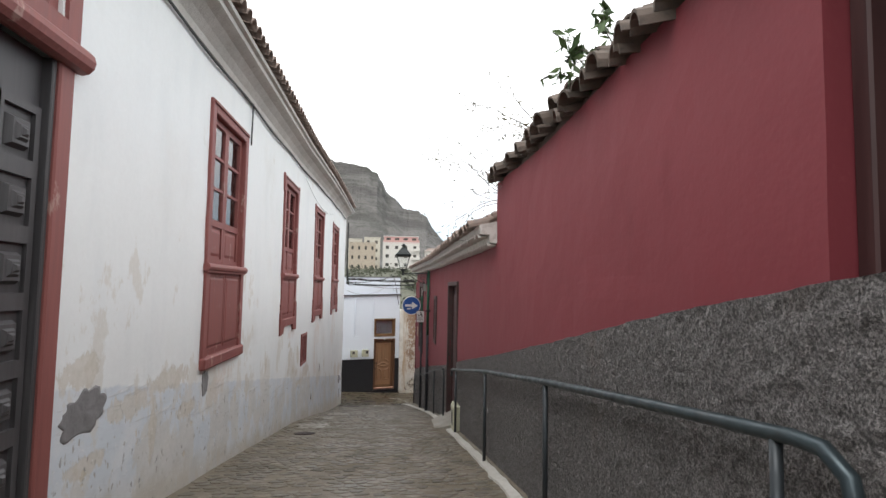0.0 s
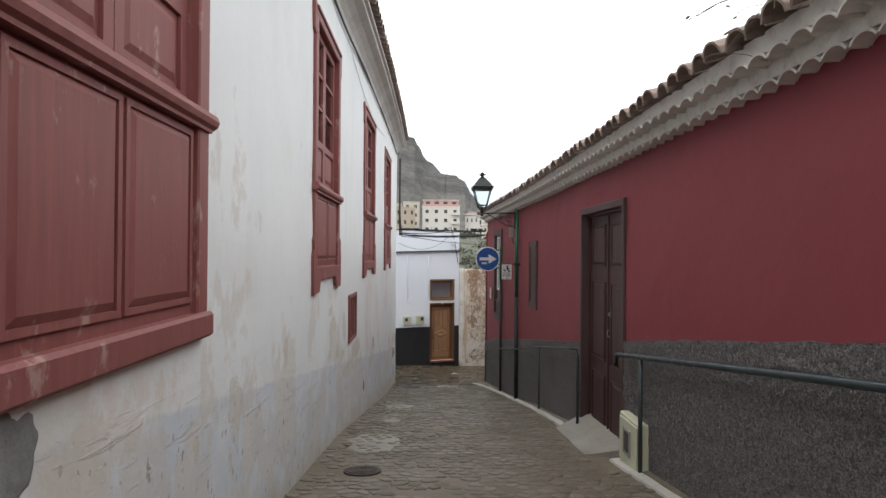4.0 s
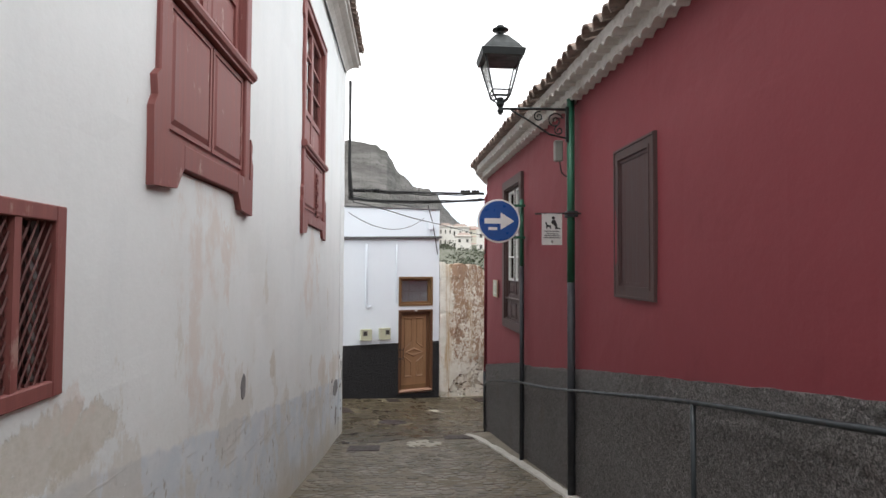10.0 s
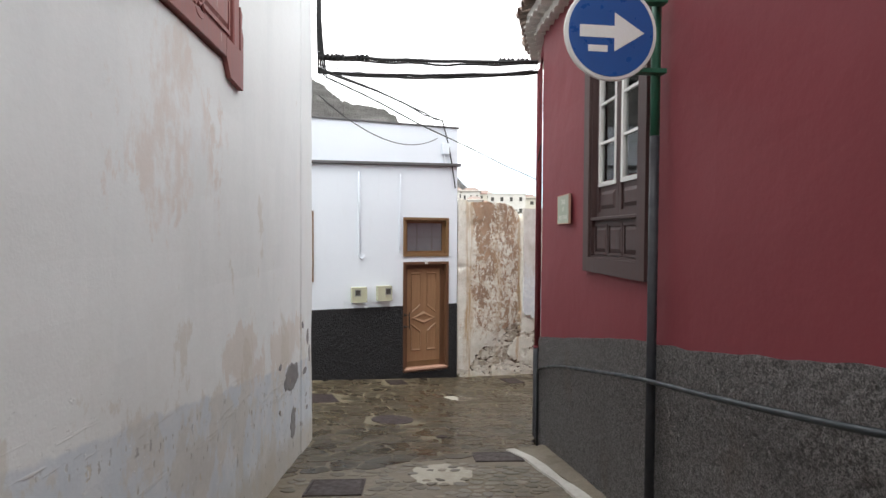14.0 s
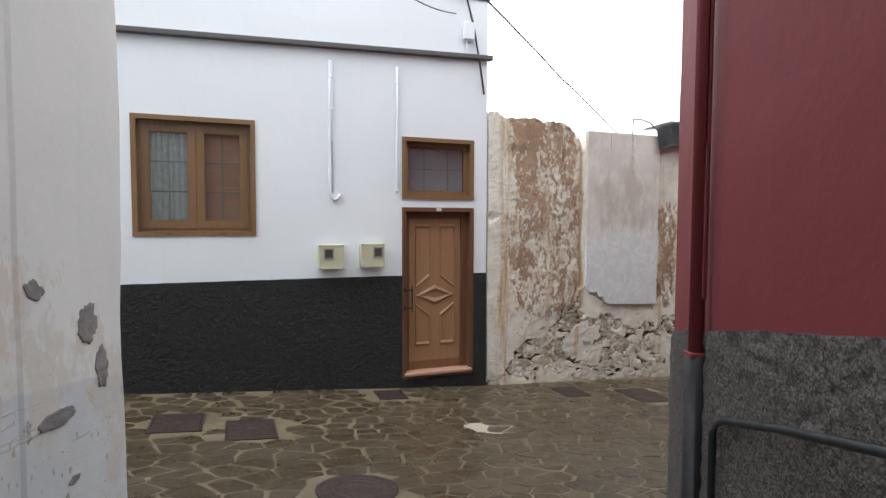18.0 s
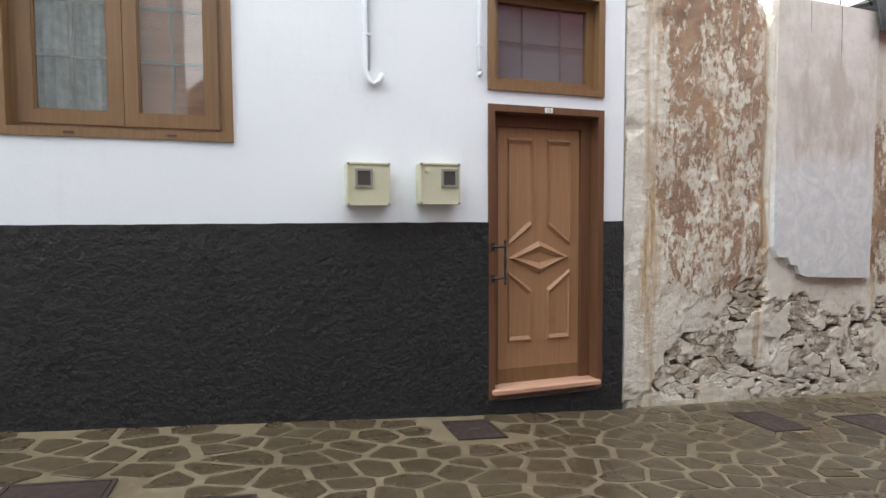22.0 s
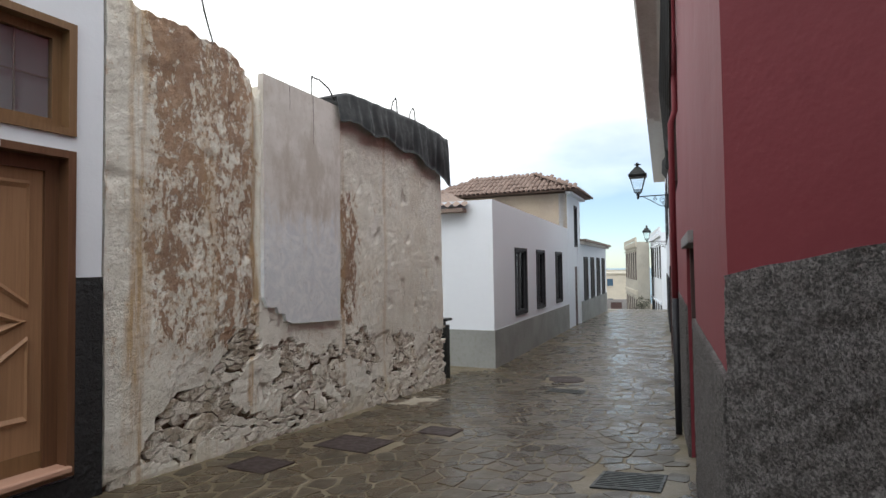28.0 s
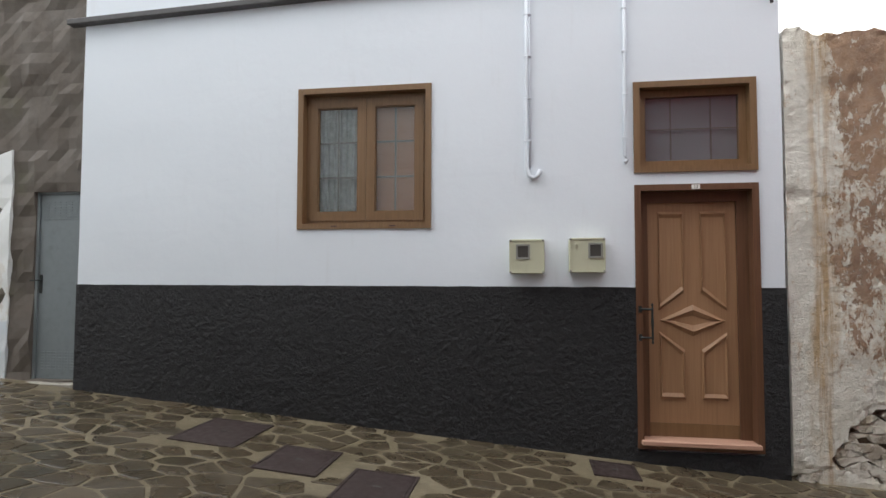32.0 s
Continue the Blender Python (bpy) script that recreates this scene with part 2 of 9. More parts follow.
def make_rough(name, dark, light, scale, depth, damp=0.0, rough=0.85):
    """Thrown roughcast render; the shade in the pockets between crumbs is painted into the colour."""
    n = Nodes(name, rough, world_space=True)
    grain = n.noise(scale, 6, 0.62, warp=0.4)
    crumb = n.noise(scale * 2.6, 3, 0.6, warp=0.6)
    base = n.mix(n.step(n.math("ADD", crumb, n.math("MULTIPLY", n.math("ADD", grain, -0.5), 0.5)), 0.38, 0.64), dark, light)
    base = n.mix(n.step(n.noise(0.8, 5, 0.6), 0.5, 0.8, 0, 0.35), base, tuple(c * 0.75 for c in dark))
    base = n.mix(n.step(n.noise(1.6, 5, 0.6, n.vec((1, 1, 0.6), shift=(4, 1, 0))), 0.58, 0.72, 0, damp), base, (0.21, 0.15, 0.115))
    n.bump(n.math("ADD", grain, n.math("MULTIPLY", crumb, 0.5)), 1.0, depth)
    n.bump(n.noise(scale * 0.45, 6, 0.66), 1.0, depth * 1.8)
    return n.done(base)


def make_red():
    n = Nodes("wine_red_wall_paint", 0.72, world_space=True)
    base = n.mix(n.noise(1.1, 5, 0.6), (0.178, 0.024, 0.034), (0.210, 0.033, 0.043))
    base = n.mix(n.step(n.noise(2.6, 4, 0.6, n.vec((1, 1, 0.5))), 0.62, 0.78, 0, 0.55), base, (0.150, 0.016, 0.025))
    base = n.mix(n.step(n.noise(34, 3), 0.55, 0.8, 0, 0.25), base, (0.23, 0.05, 0.055))
    n.bump(n.noise(45, 4), 0.09, 0.008)
    n.bump(n.noise(4, 4), 0.22, 0.03)
    return n.done(base)


def make_wood(name, dark, light, grain=(30, 30, 2.2), rough=0.55, wear=None, amount=0.5):
    n = Nodes(name, rough)
    g = n.noise(1.0, 5, 0.65, n.vec(grain), 0.6)
    base = n.mix(n.step(g, 0.3, 0.72), dark, light)
    base = n.mix(n.math("MULTIPLY", n.random(), 0.25), base, dark)
    if wear:
        base = n.mix(n.math("MULTIPLY", n.step(n.noise(3.2, 6, 0.7, n.vec((2, 2, 0.9))), 0.60, 0.68), amount), base, wear)
    n.bump(g, 0.18, 0.004)
    return n.done(base, n.step(g, 0.2, 0.8, rough - 0.08, min(1.0, rough + 0.15)))


def make_paint(name, colour, rough=0.45, metal=0.0, spots=0.25, dark=(0.05, 0.04, 0.035)):
    """Painted or bare metal and plastic, a little dirty."""
    n = Nodes(name, rough, metal)
    base = n.mix(n.step(n.noise(9, 5, 0.65), 0.5, 0.8, 0, spots), colour, dark)
    base = n.mix(n.step(n.noise(70, 3), 0.5, 0.8, 0, 0.2), base, tuple(min(1, c * 1.4) for c in colour))
    n.bump(n.noise(120, 2), 0.06, 0.003)
    return n.done(base, n.step(n.noise(14, 4), 0.3, 0.7, rough - 0.1, rough + 0.15))


def make_tile(name, a, b, c, lichen=0.5):
    n = Nodes(name, 0.85)
    r = n.random()
    base = n.mix(n.step(r, 0.1, 0.9), a, b)
    base = n.mix(n.step(n.noise(14, 5, 0.65), 0.45, 0.7), base, c)
    base = n.mix(n.step(n.noise(30, 5, 0.7), 0.55, 0.68, 0, lichen), base, (0.09, 0.085, 0.075))
    n.bump(n.noise(55, 4), 0.3, 0.006)
    return n.done(base)


def make_stone(name, tones, rough=0.7, island=True, mossy=0.0, scale=18):
    n = Nodes(name, rough, world_space=True)
    r = n.random(island)
    base = n.mix(n.step(r, 0.0, 0.6), tones[0], tones[1])
    base = n.mix(n.step(r, 0.55, 1.0), base, tones[2])
    base = n.mix(n.step(n.noise(scale, 5, 0.7), 0.4, 0.75, 0, 0.5), base, tuple(c * 0.55 for c in tones[0]))
    base = n.mix(n.step(n.noise(1.4, 4), 0.5, 0.8, 0, mossy), base, (0.10, 0.10, 0.05))
    n.bump(n.noise(scale * 3, 5, 0.7), 0.35, 0.006)
    return n.done(base, n.step(n.noise(2.3, 4), 0.35, 0.7, rough - 0.22, rough + 0.12))


def make_mortar(name, a, b, c, rough=0.8):
    n = Nodes(name, rough, world_space=True)
    base = n.mix(n.step(n.noise(1.3, 5, 0.6), 0.35, 0.7), a, b)
    base = n.mix(n.step(n.noise(14, 5, 0.7), 0.45, 0.75, 0, 0.7), base, c)
    base = n.mix(n.step(n.noise(90, 3), 0.5, 0.75, 0, 0.35), base, tuple(v * 0.5 for v in a))
    n.bump(n.noise(40, 5, 0.7), 0.5, 0.008)
    n.bump(n.noise(7, 4), 0.4, 0.02)
    return n.done(base, n.step(n.noise(1.1, 4), 0.4, 0.7, rough - 0.25, rough + 0.1))


def make_ruin():
    """Old lime plaster over rubble, stained by rust-brown earth and flaking."""
    n = Nodes("ruined_lime_plaster", 0.92, world_space=True)
    z, x0 = n.axis("Z"), n.axis("X")
    # metres along the wall, wavering
    along = n.math("MULTIPLY", n.math("ADD", x0, -0.545), 1.0836)
    s = n.math("ADD", along, n.math("MULTIPLY", n.math("ADD", n.noise(1.5, 6, 0.6, n.vec((1, 1, 0.45))), -0.5), 0.42))

    def band(c, inner, outer):
        return n.step(n.math("ABSOLUTE", n.math("ADD", s, -c)), inner, outer, 1, 0)

    grain = n.noise(48, 5, 0.7)
    flake = n.noise(8.5, 12, 0.76, n.vec((1, 1, 0.55)), 0.5)
    big = n.noise(1.8, 6, 0.6, n.vec((1, 1, 0.4), shift=(1.3, 0, 0.4)))
    white = n.mix(n.step(n.noise(3.4, 8, 0.68), 0.38, 0.62), (0.82, 0.805, 0.735), (0.71, 0.69, 0.615))
    white = n.mix(n.step(n.noise(1.2, 6, 0.62, n.vec((1, 1, 0.6), shift=(5, 2, 0))), 0.48, 0.64, 0, 0.5), white, (0.70, 0.655, 0.56))
    # where the lime wash is gone and brown earth shows
    low = n.step(z, -2.60, -2.05)
    field_left = n.math("MULTIPLY", band(0.98, 0.52, 0.74), low)
    core = n.math("MULTIPLY", band(0.66, 0.08, 0.26), n.step(z, -1.35, -0.75))
    top = n.math("MULTIPLY", n.step(z, -0.45, 0.25), band(0.92, 0.55, 0.75))
    side = n.math("MULTIPLY", n.math("MULTIPLY", band(3.34, 0.06, 0.38), n.step(z, -0.30, -0.75)), low)
    dens = n.math("ADD", n.math("MULTIPLY", field_left, 0.43), n.math("MULTIPLY", core, 0.16))
    dens = n.math("ADD", n.math("ADD", dens, n.math("MULTIPLY", top, 0.10)), n.math("MULTIPLY", side, 0.50))
    field = n.math("ADD", n.math("ADD", n.math("MULTIPLY", n.math("ADD", flake, -0.5), 2.3), n.math("ADD", n.math("MULTIPLY", n.math("ADD", big, -0.5), 0.75), n.math("MULTIPLY", n.math("ADD", n.noise(30, 8, 0.74, n.vec((1, 1, 0.6))), -0.5), 1.1))), n.math("ADD", dens, -0.44))
    blot = n.step(field, 0.0, 0.03)
    rust = n.mix(n.step(n.noise(2.4, 7, 0.66, n.vec((1, 1, 0.5))), 0.38, 0.62), (0.365, 0.225, 0.135), (0.255, 0.148, 0.090))
    rust = n.mix(n.step(grain, 0.48, 0.68, 0, 0.45), rust, (0.40, 0.27, 0.185))
    under = n.step(field, -0.30, -0.06, 0, 0.75)
    base = n.mix(n.math("MULTIPLY", under, n.step(n.noise(16, 6, 0.7), 0.40, 0.58)), white, (0.55, 0.415, 0.285))
    base = n.mix(n.math("MULTIPLY", blot, 0.88), base, rust)
    # ochre runs below the broken top and beside the board
    drip = n.noise(1.0, 7, 0.66, n.vec((9, 9, 0.55), shift=(2, 5, 0)))
    for c, wd, k in ((0.27, 0.13, 0.9), (1.60, 0.07, 0.9), (1.02, 0.08, 0.35), (3.22, 0.08, 0.55), (4.35, 0.06, 0.4)):
        run = n.math("MULTIPLY", band(c, wd * 0.25, wd), n.step(drip, 0.36, 0.60))
        base = n.mix(n.math("MULTIPLY", run, k), base, (0.47, 0.315, 0.155))
    grey = n.step(n.noise(2.1, 7, 0.66, n.vec((1, 1, 0.7), shift=(0, 9, 3))), 0.52, 0.64)
    base = n.mix(n.math("MULTIPLY", n.math("MULTIPLY", grey, n.step(s, 3.2, 3.9)), 0.4), base, (0.68, 0.67, 0.65))
    base = n.mix(n.math("MULTIPLY", n.step(n.math("ADD", z, n.math("MULTIPLY", n.noise(4, 5), 0.7)), -2.75, -3.1), 0.55), base, (0.50, 0.43, 0.28))
    base = n.mix(n.step(grain, 0.55, 0.72, 0, 0.2), base, (0.44, 0.38, 0.31))
    pits = n.step(n.math("ADD", n.cells(7), n.math("MULTIPLY", n.noise(15, 8, 0.75), 0.75)), 0.36, 0.40, 1, 0)
    base = n.mix(n.math("MULTIPLY", pits, 0.45), base, (0.34, 0.27, 0.20))
    n.bump(n.math("MULTIPLY", blot, -1.0), 0.9, 0.008)
    n.bump(n.math("MULTIPLY", pits, -1.0), 0.8, 0.01)
    n.bump(n.noise(20, 8, 0.74), 0.8, 0.022)
    n.bump(n.noise(75, 4, 0.65), 0.9, 0.014)
    return n.done(base)


def make_rubble():
    """Field stones, mostly under old lime wash."""
    n = Nodes("limewashed_rubble_stone", 0.92, world_space=True)
    r = n.random()
    stone = n.mix(n.step(r, 0.0, 0.6), (0.44, 0.385, 0.305), (0.53, 0.49, 0.43))
    stone = n.mix(n.step(r, 0.80, 0.95), stone, (0.47, 0.35, 0.24))
    stone = n.mix(n.step(n.noise(14, 6, 0.7), 0.45, 0.7, 0, 0.5), stone, (0.30, 0.26, 0.22))
    lime = n.step(n.math("ADD", n.noise(4.5, 9, 0.72), n.math("MULTIPLY", n.math("ADD", r, -0.5), 0.16)), 0.37, 0.47)
    base = n.mix(n.math("MULTIPLY", lime, 0.95), stone, n.mix(n.noise(6, 6, 0.6), (0.83, 0.80, 0.72), (0.74, 0.70, 0.615)))
    base = n.mix(n.step(n.noise(1.6, 6, 0.66, n.vec((1.6, 1.6, 0.7), shift=(3, 0, 1))), 0.52, 0.68, 0, 0.5), base, (0.55, 0.46, 0.32))
    base = n.mix(n.step(n.noise(34, 5, 0.7), 0.58, 0.70, 0, 0.4), base, (0.30, 0.26, 0.215))
    n.bump(n.math("MULTIPLY", lime, 0.6), 0.6, 0.006)
    n.bump(n.noise(14, 7, 0.75), 0.95, 0.030)
    n.bump(n.noise(60, 5, 0.72), 0.9, 0.014)
    return n.done(base)


def make_clay_gap_shade():
    """Brown earth mortar between the rubble, smeared with lime in places; painted darker for the shade of the gaps."""
    n = Nodes("earth_mortar_with_gap_shade", 0.95, world_space=True)
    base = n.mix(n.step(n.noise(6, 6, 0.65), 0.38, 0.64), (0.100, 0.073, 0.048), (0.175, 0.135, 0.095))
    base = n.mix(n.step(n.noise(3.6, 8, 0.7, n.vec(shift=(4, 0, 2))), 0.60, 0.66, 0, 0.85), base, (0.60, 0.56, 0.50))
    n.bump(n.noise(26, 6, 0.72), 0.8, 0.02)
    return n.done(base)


def make_glass(name="window_glass"):
    """Thin clear pane: see-through, with a faint mirror on it that grows at a slant."""
    m = mat(name, (0.9, 0.95, 0.95), 0.03)
    t = m.node_tree
    out = t.nodes["Material Output"]
    clear, shine, mix, fres = (t.nodes.new(k) for k in ("ShaderNodeBsdfTransparent", "ShaderNodeBsdfGlossy", "ShaderNodeMixShader", "ShaderNodeFresnel"))
    clear.inputs["Color"].default_value = (0.965, 0.98, 0.98, 1)
    shine.inputs["Roughness"].default_value = 0.03
    fres.inputs["IOR"].default_value = 1.65
    t.links.new(fres.outputs[0], mix.inputs[0])
    t.links.new(clear.outputs[0], mix.inputs[1])
    t.links.new(shine.outputs[0], mix.inputs[2])
    t.links.new(mix.outputs[0], out.inputs["Surface"])
    return m


def make_leaf(name, a, b):
    n = Nodes(name, 0.6)
    base = n.mix(n.random(True), a, b)
    return n.done(base)


def make_hill():
    n = Nodes("dry_rocky_hillside_hazed", 0.95, world_space=True)
    bands = n.noise(1.0, 8, 0.65, n.vec((0.008, 0.008, 0.075)), 0.5)
    crag = n.noise(0.035, 9, 0.7, n.vec((1, 1, 0.7)))
    # rock and scrub tones, lightened to paint in the haze of distance
    base = n.mix(n.step(bands, 0.38, 0.64), (0.088, 0.082, 0.076), (0.165, 0.155, 0.146))
    base = n.mix(n.step(crag, 0.46, 0.60, 0, 0.75), base, (0.074, 0.074, 0.062))
    base = n.mix(n.step(n.noise(0.02, 7, 0.65, n.vec((1, 1, 0.3))), 0.56, 0.68, 0, 0.5), base, (0.160, 0.142, 0.128))
    n.bump(crag, 1.0, 14.0)
    n.bump(bands, 1.0, 10.0)
    return n.done(base)


def make_board():
    """Cement board: brown water stains above, smeared bluish whitewash below."""
    n = Nodes("stained_cement_board", 0.75, world_space=True)
    z = n.axis("Z")
    base = n.mix(n.step(n.noise(2.2, 6, 0.65), 0.35, 0.65), (0.66, 0.64, 0.61), (0.55, 0.525, 0.49))
    damp = n.math("MULTIPLY", n.step(n.noise(1.7, 8, 0.70, n.vec((1.7, 1.7, 0.7))), 0.44, 0.62), n.step(z, -1.5, -0.9))
    base = n.mix(n.math("MULTIPLY", damp, 0.7), base, (0.42, 0.38, 0.325))
    smear = n.math("ADD", z, n.math("MULTIPLY", n.math("ADD", n.noise(3.2, 8, 0.7, n.vec((1.6, 1.6, 0.5))), -0.5), 2.0))
    wash = n.mix(n.step(n.noise(4, 7, 0.65, warp=2.5), 0.35, 0.65), (0.74, 0.77, 0.79), (0.60, 0.645, 0.69))
    base = n.mix(n.step(smear, -1.35, -0.80, 0.9, 0), base, wash)
    base = n.mix(n.step(n.noise(24, 6, 0.7), 0.55, 0.7, 0, 0.35), base, (0.36, 0.335, 0.30))
    n.bump(n.noise(9, 6, 0.65), 0.35, 0.01)
    return n.done(base)


OLD_WHITE, CLEAN_WHITE, RED, RUIN = make_old_white(), make_clean_white(), make_red(), make_ruin()
GREYCAST = make_rough("grey_roughcast_render", (0.120, 0.111, 0.110), (0.375, 0.350, 0.345), 40, 0.085, 0.3)
BLACKCAST = make_rough("black_roughcast_paint", (0.0036, 0.0032, 0.0048), (0.0100, 0.0090, 0.0130), 40, 0.035, 0.0, 0.62)
WOOD_RED = make_wood("brick_red_painted_wood", (0.195, 0.056, 0.050), (0.265, 0.090, 0.080), (26, 26, 1.6), 0.6, (0.46, 0.32, 0.28), 0.55)
MESH_RED = make_paint("maroon_painted_mesh", (0.105, 0.036, 0.033), 0.6, 0.2, 0.3)
WOOD_GREEN = make_wood("dark_green_grey_painted_wood", (0.046, 0.044, 0.047), (0.086, 0.082, 0.086), (26, 26, 1.6), 0.5)
WOOD_DARK = make_wood("dark_brown_varnished_wood", (0.036, 0.013, 0.013), (0.066, 0.025, 0.024), (40, 40, 1.8), 0.55)
WOOD_BROWN = make_wood("grey_brown_painted_wood", (0.052, 0.028, 0.027), (0.082, 0.046, 0.043), (30, 30, 1.8), 0.6)
WOOD_OAK = make_wood("light_oak_door_leaf", (0.275, 0.152, 0.080), (0.345, 0.198, 0.108), (60, 60, 1.5), 0.45)
WOOD_FRAME = make_wood("mid_brown_frame", (0.158, 0.088, 0.039), (0.218, 0.126, 0.060), (60, 60, 1.5), 0.42)
WOOD_JAMB = make_wood("red_brown_door_frame", (0.105, 0.050, 0.026), (0.155, 0.076, 0.040), (60, 60, 1.5), 0.42)
WOOD_PINK = make_wood("pale_threshold_wood", (0.42, 0.24, 0.17), (0.52, 0.33, 0.24), (2, 40, 40), 0.6)
CLAY = make_tile("weathered_clay_tile", (0.215, 0.158, 0.130), (0.270, 0.205, 0.172), (0.185, 0.155, 0.138), 0.55)
CLAY_ROOF = make_tile("red_brown_roof_tile", (0.172, 0.116, 0.093), (0.215, 0.150, 0.122), (0.140, 0.112, 0.098), 0.5)
CLAY_DARK = make_tile("blackened_clay_tile", (0.10, 0.075, 0.06), (0.15, 0.115, 0.095), (0.07, 0.06, 0.052), 0.8)
CLAY_WHITE = make_tile("whitewashed_eave_tile", (0.66, 0.64, 0.60), (0.60, 0.575, 0.54), (0.52, 0.49, 0.45), 0.12)
CORNICE = make_mortar("grey_cornice_plaster", (0.44, 0.42, 0.39), (0.54, 0.52, 0.49), (0.36, 0.33, 0.30), 0.85)
COBBLE = make_stone("worn_basalt_cobble", ((0.100, 0.085, 0.064), (0.142, 0.120, 0.088), (0.182, 0.152, 0.108)), 0.60, True, 0.3, 22)
MORTAR = make_mortar("lane_mortar", (0.158, 0.130, 0.092), (0.124, 0.101, 0.071), (0.215, 0.180, 0.130), 0.82)
FLAG = make_stone("wet_olive_flagstone", ((0.047, 0.037, 0.023), (0.068, 0.052, 0.032), (0.089, 0.067, 0.040)), 0.39, True, 0.25, 14)
JOINT = make_mortar("pale_paving_joint", (0.160, 0.132, 0.083), (0.110, 0.091, 0.057), (0.222, 0.186, 0.125), 0.66)
EARTH = make_mortar("dry_earth", (0.16, 0.13, 0.09), (0.12, 0.11, 0.07), (0.20, 0.17, 0.12), 0.95)
CEMENT = make_mortar("grey_cement", (0.20, 0.195, 0.20), (0.27, 0.26, 0.26), (0.13, 0.128, 0.13), 0.9)
PALE_CEMENT = make_mortar("pale_cement", (0.265, 0.245, 0.21), (0.325, 0.305, 0.265), (0.20, 0.185, 0.155), 0.8)
WORN_CEMENT = make_mortar("worn_pale_cement", (0.37, 0.34, 0.275), (0.28, 0.25, 0.19), (0.45, 0.42, 0.35), 0.7)
KERB_PAINT = make_mortar("worn_white_line", (0.52, 0.50, 0.46), (0.44, 0.42, 0.38), (0.34, 0.31, 0.26), 0.8)
RAIL = make_paint("dark_painted_steel", (0.035, 0.042, 0.048), 0.42, 0.3, 0.3)
RAIL_BLUE = make_paint("worn_blue_grey_steel", (0.045, 0.062, 0.070), 0.38, 0.5, 0.35)
POLE_GREEN = make_paint("green_painted_steel", (0.018, 0.105, 0.062), 0.4, 0.2, 0.2)
POLE_DARK = make_paint("faded_black_steel", (0.026, 0.027, 0.033), 0.58, 0.2, 0.3)
IRON = make_paint("black_cast_iron", (0.022, 0.026, 0.026), 0.45, 0.4, 0.2)
RUSTY = make_paint("rust_brown_cast_iron", (0.040, 0.027, 0.025), 0.6, 0.2, 0.4, (0.022, 0.018, 0.017))
SIGN_BLUE = make_paint("blue_sign_face", (0.018, 0.085, 0.30), 0.35, 0, 0.1)
SIGN_WHITE = make_paint("white_sign_face", (0.72, 0.72, 0.70), 0.45, 0, 0.10, (0.4, 0.38, 0.34))
BOX_CREAM = make_paint("cream_plastic_box", (0.50, 0.50, 0.37), 0.5, 0, 0.15, (0.3, 0.28, 0.2))
DARK_LEDGE = make_paint("dark_grey_ledge_paint", (0.085, 0.082, 0.085), 0.6, 0, 0.25)
BOX_GREY = make_paint("grey_plastic", (0.24, 0.24, 0.22), 0.5, 0, 0.2)
CABLE = mat("black_cable", (0.018, 0.018, 0.018), 0.6)
BLACK_INK = mat("black_print", (0.015, 0.015, 0.016), 0.6)
METAL_GREY = make_paint("grey_painted_metal_door", (0.20, 0.225, 0.24), 0.5, 0.2, 0.2)
CHROME = mat("brushed_steel", (0.55, 0.55, 0.55), 0.3, 1.0)
GLASS = make_glass()
# shade of unlit rooms, pits and holes, painted as one dark colour
INSIDE_SHADE = mat("painted_inside_shade", (0.06, 0.055, 0.05), 0.95)
SHEEN_CURTAIN = make_paint("white_curtain_sky_sheen", (0.75, 0.77, 0.76), 0.9, 0, 0.35, (0.22, 0.24, 0.22))
MARBLE = make_board()
RUBBLE, CLAY_GAP_SHADE = make_rubble(), make_clay_gap_shade()
TARP = make_paint("black_green_tarpaulin", (0.042, 0.047, 0.052), 0.5, 0, 0.3, (0.09, 0.095, 0.10))
MOSSY = make_stone("mossy_dark_stonework", ((0.10, 0.085, 0.07), (0.13, 0.11, 0.095), (0.085, 0.075, 0.065)), 0.9, False, 0.8, 5)
LEAF_DRY = make_leaf("dry_leaf", (0.085, 0.080, 0.030), (0.13, 0.105, 0.045))
LEAF_FAR = make_leaf("dull_olive_leaf", (0.030, 0.040, 0.018), (0.050, 0.055, 0.030))
LEAF_GREEN = make_leaf("green_leaf", (0.035, 0.075, 0.018), (0.07, 0.11, 0.03))
TWIG = mat("grey_twig", (0.13, 0.115, 0.095), 0.9)
HILL = make_hill()

# ---- mesh helpers ----
def part(name, bm, material, parent=None, label="", smooth=False):
    """One mesh object from a bmesh, under a thing or a part."""
    me = bpy.data.meshes.new(name)
    bmesh.ops.recalc_face_normals(bm, faces=bm.faces)
    bm.to_mesh(me)
    bm.free()
    return mesh_part(name, me, material, parent, label, smooth)


def mesh_part(name, me, material, parent=None, label="", smooth=False):
    ob = new(name, me)
    for m in material if isinstance(material, (list, tuple)) else (material,):
        if m.name not in me.materials:
            me.materials.append(m)
    if smooth:
        me.shade_smooth()
    if parent is not None:
        ob.parent = parent
    if label:
        ob["label"] = label
    return ob


def thing(name, m, label, category, group="", kind=""):
    """An Empty at a thing's base."""
    ob = new(name)
    ob.empty_display_size = 0.1
    ob.matrix_world = m
    return tagged(ob, label, category, group, kind)


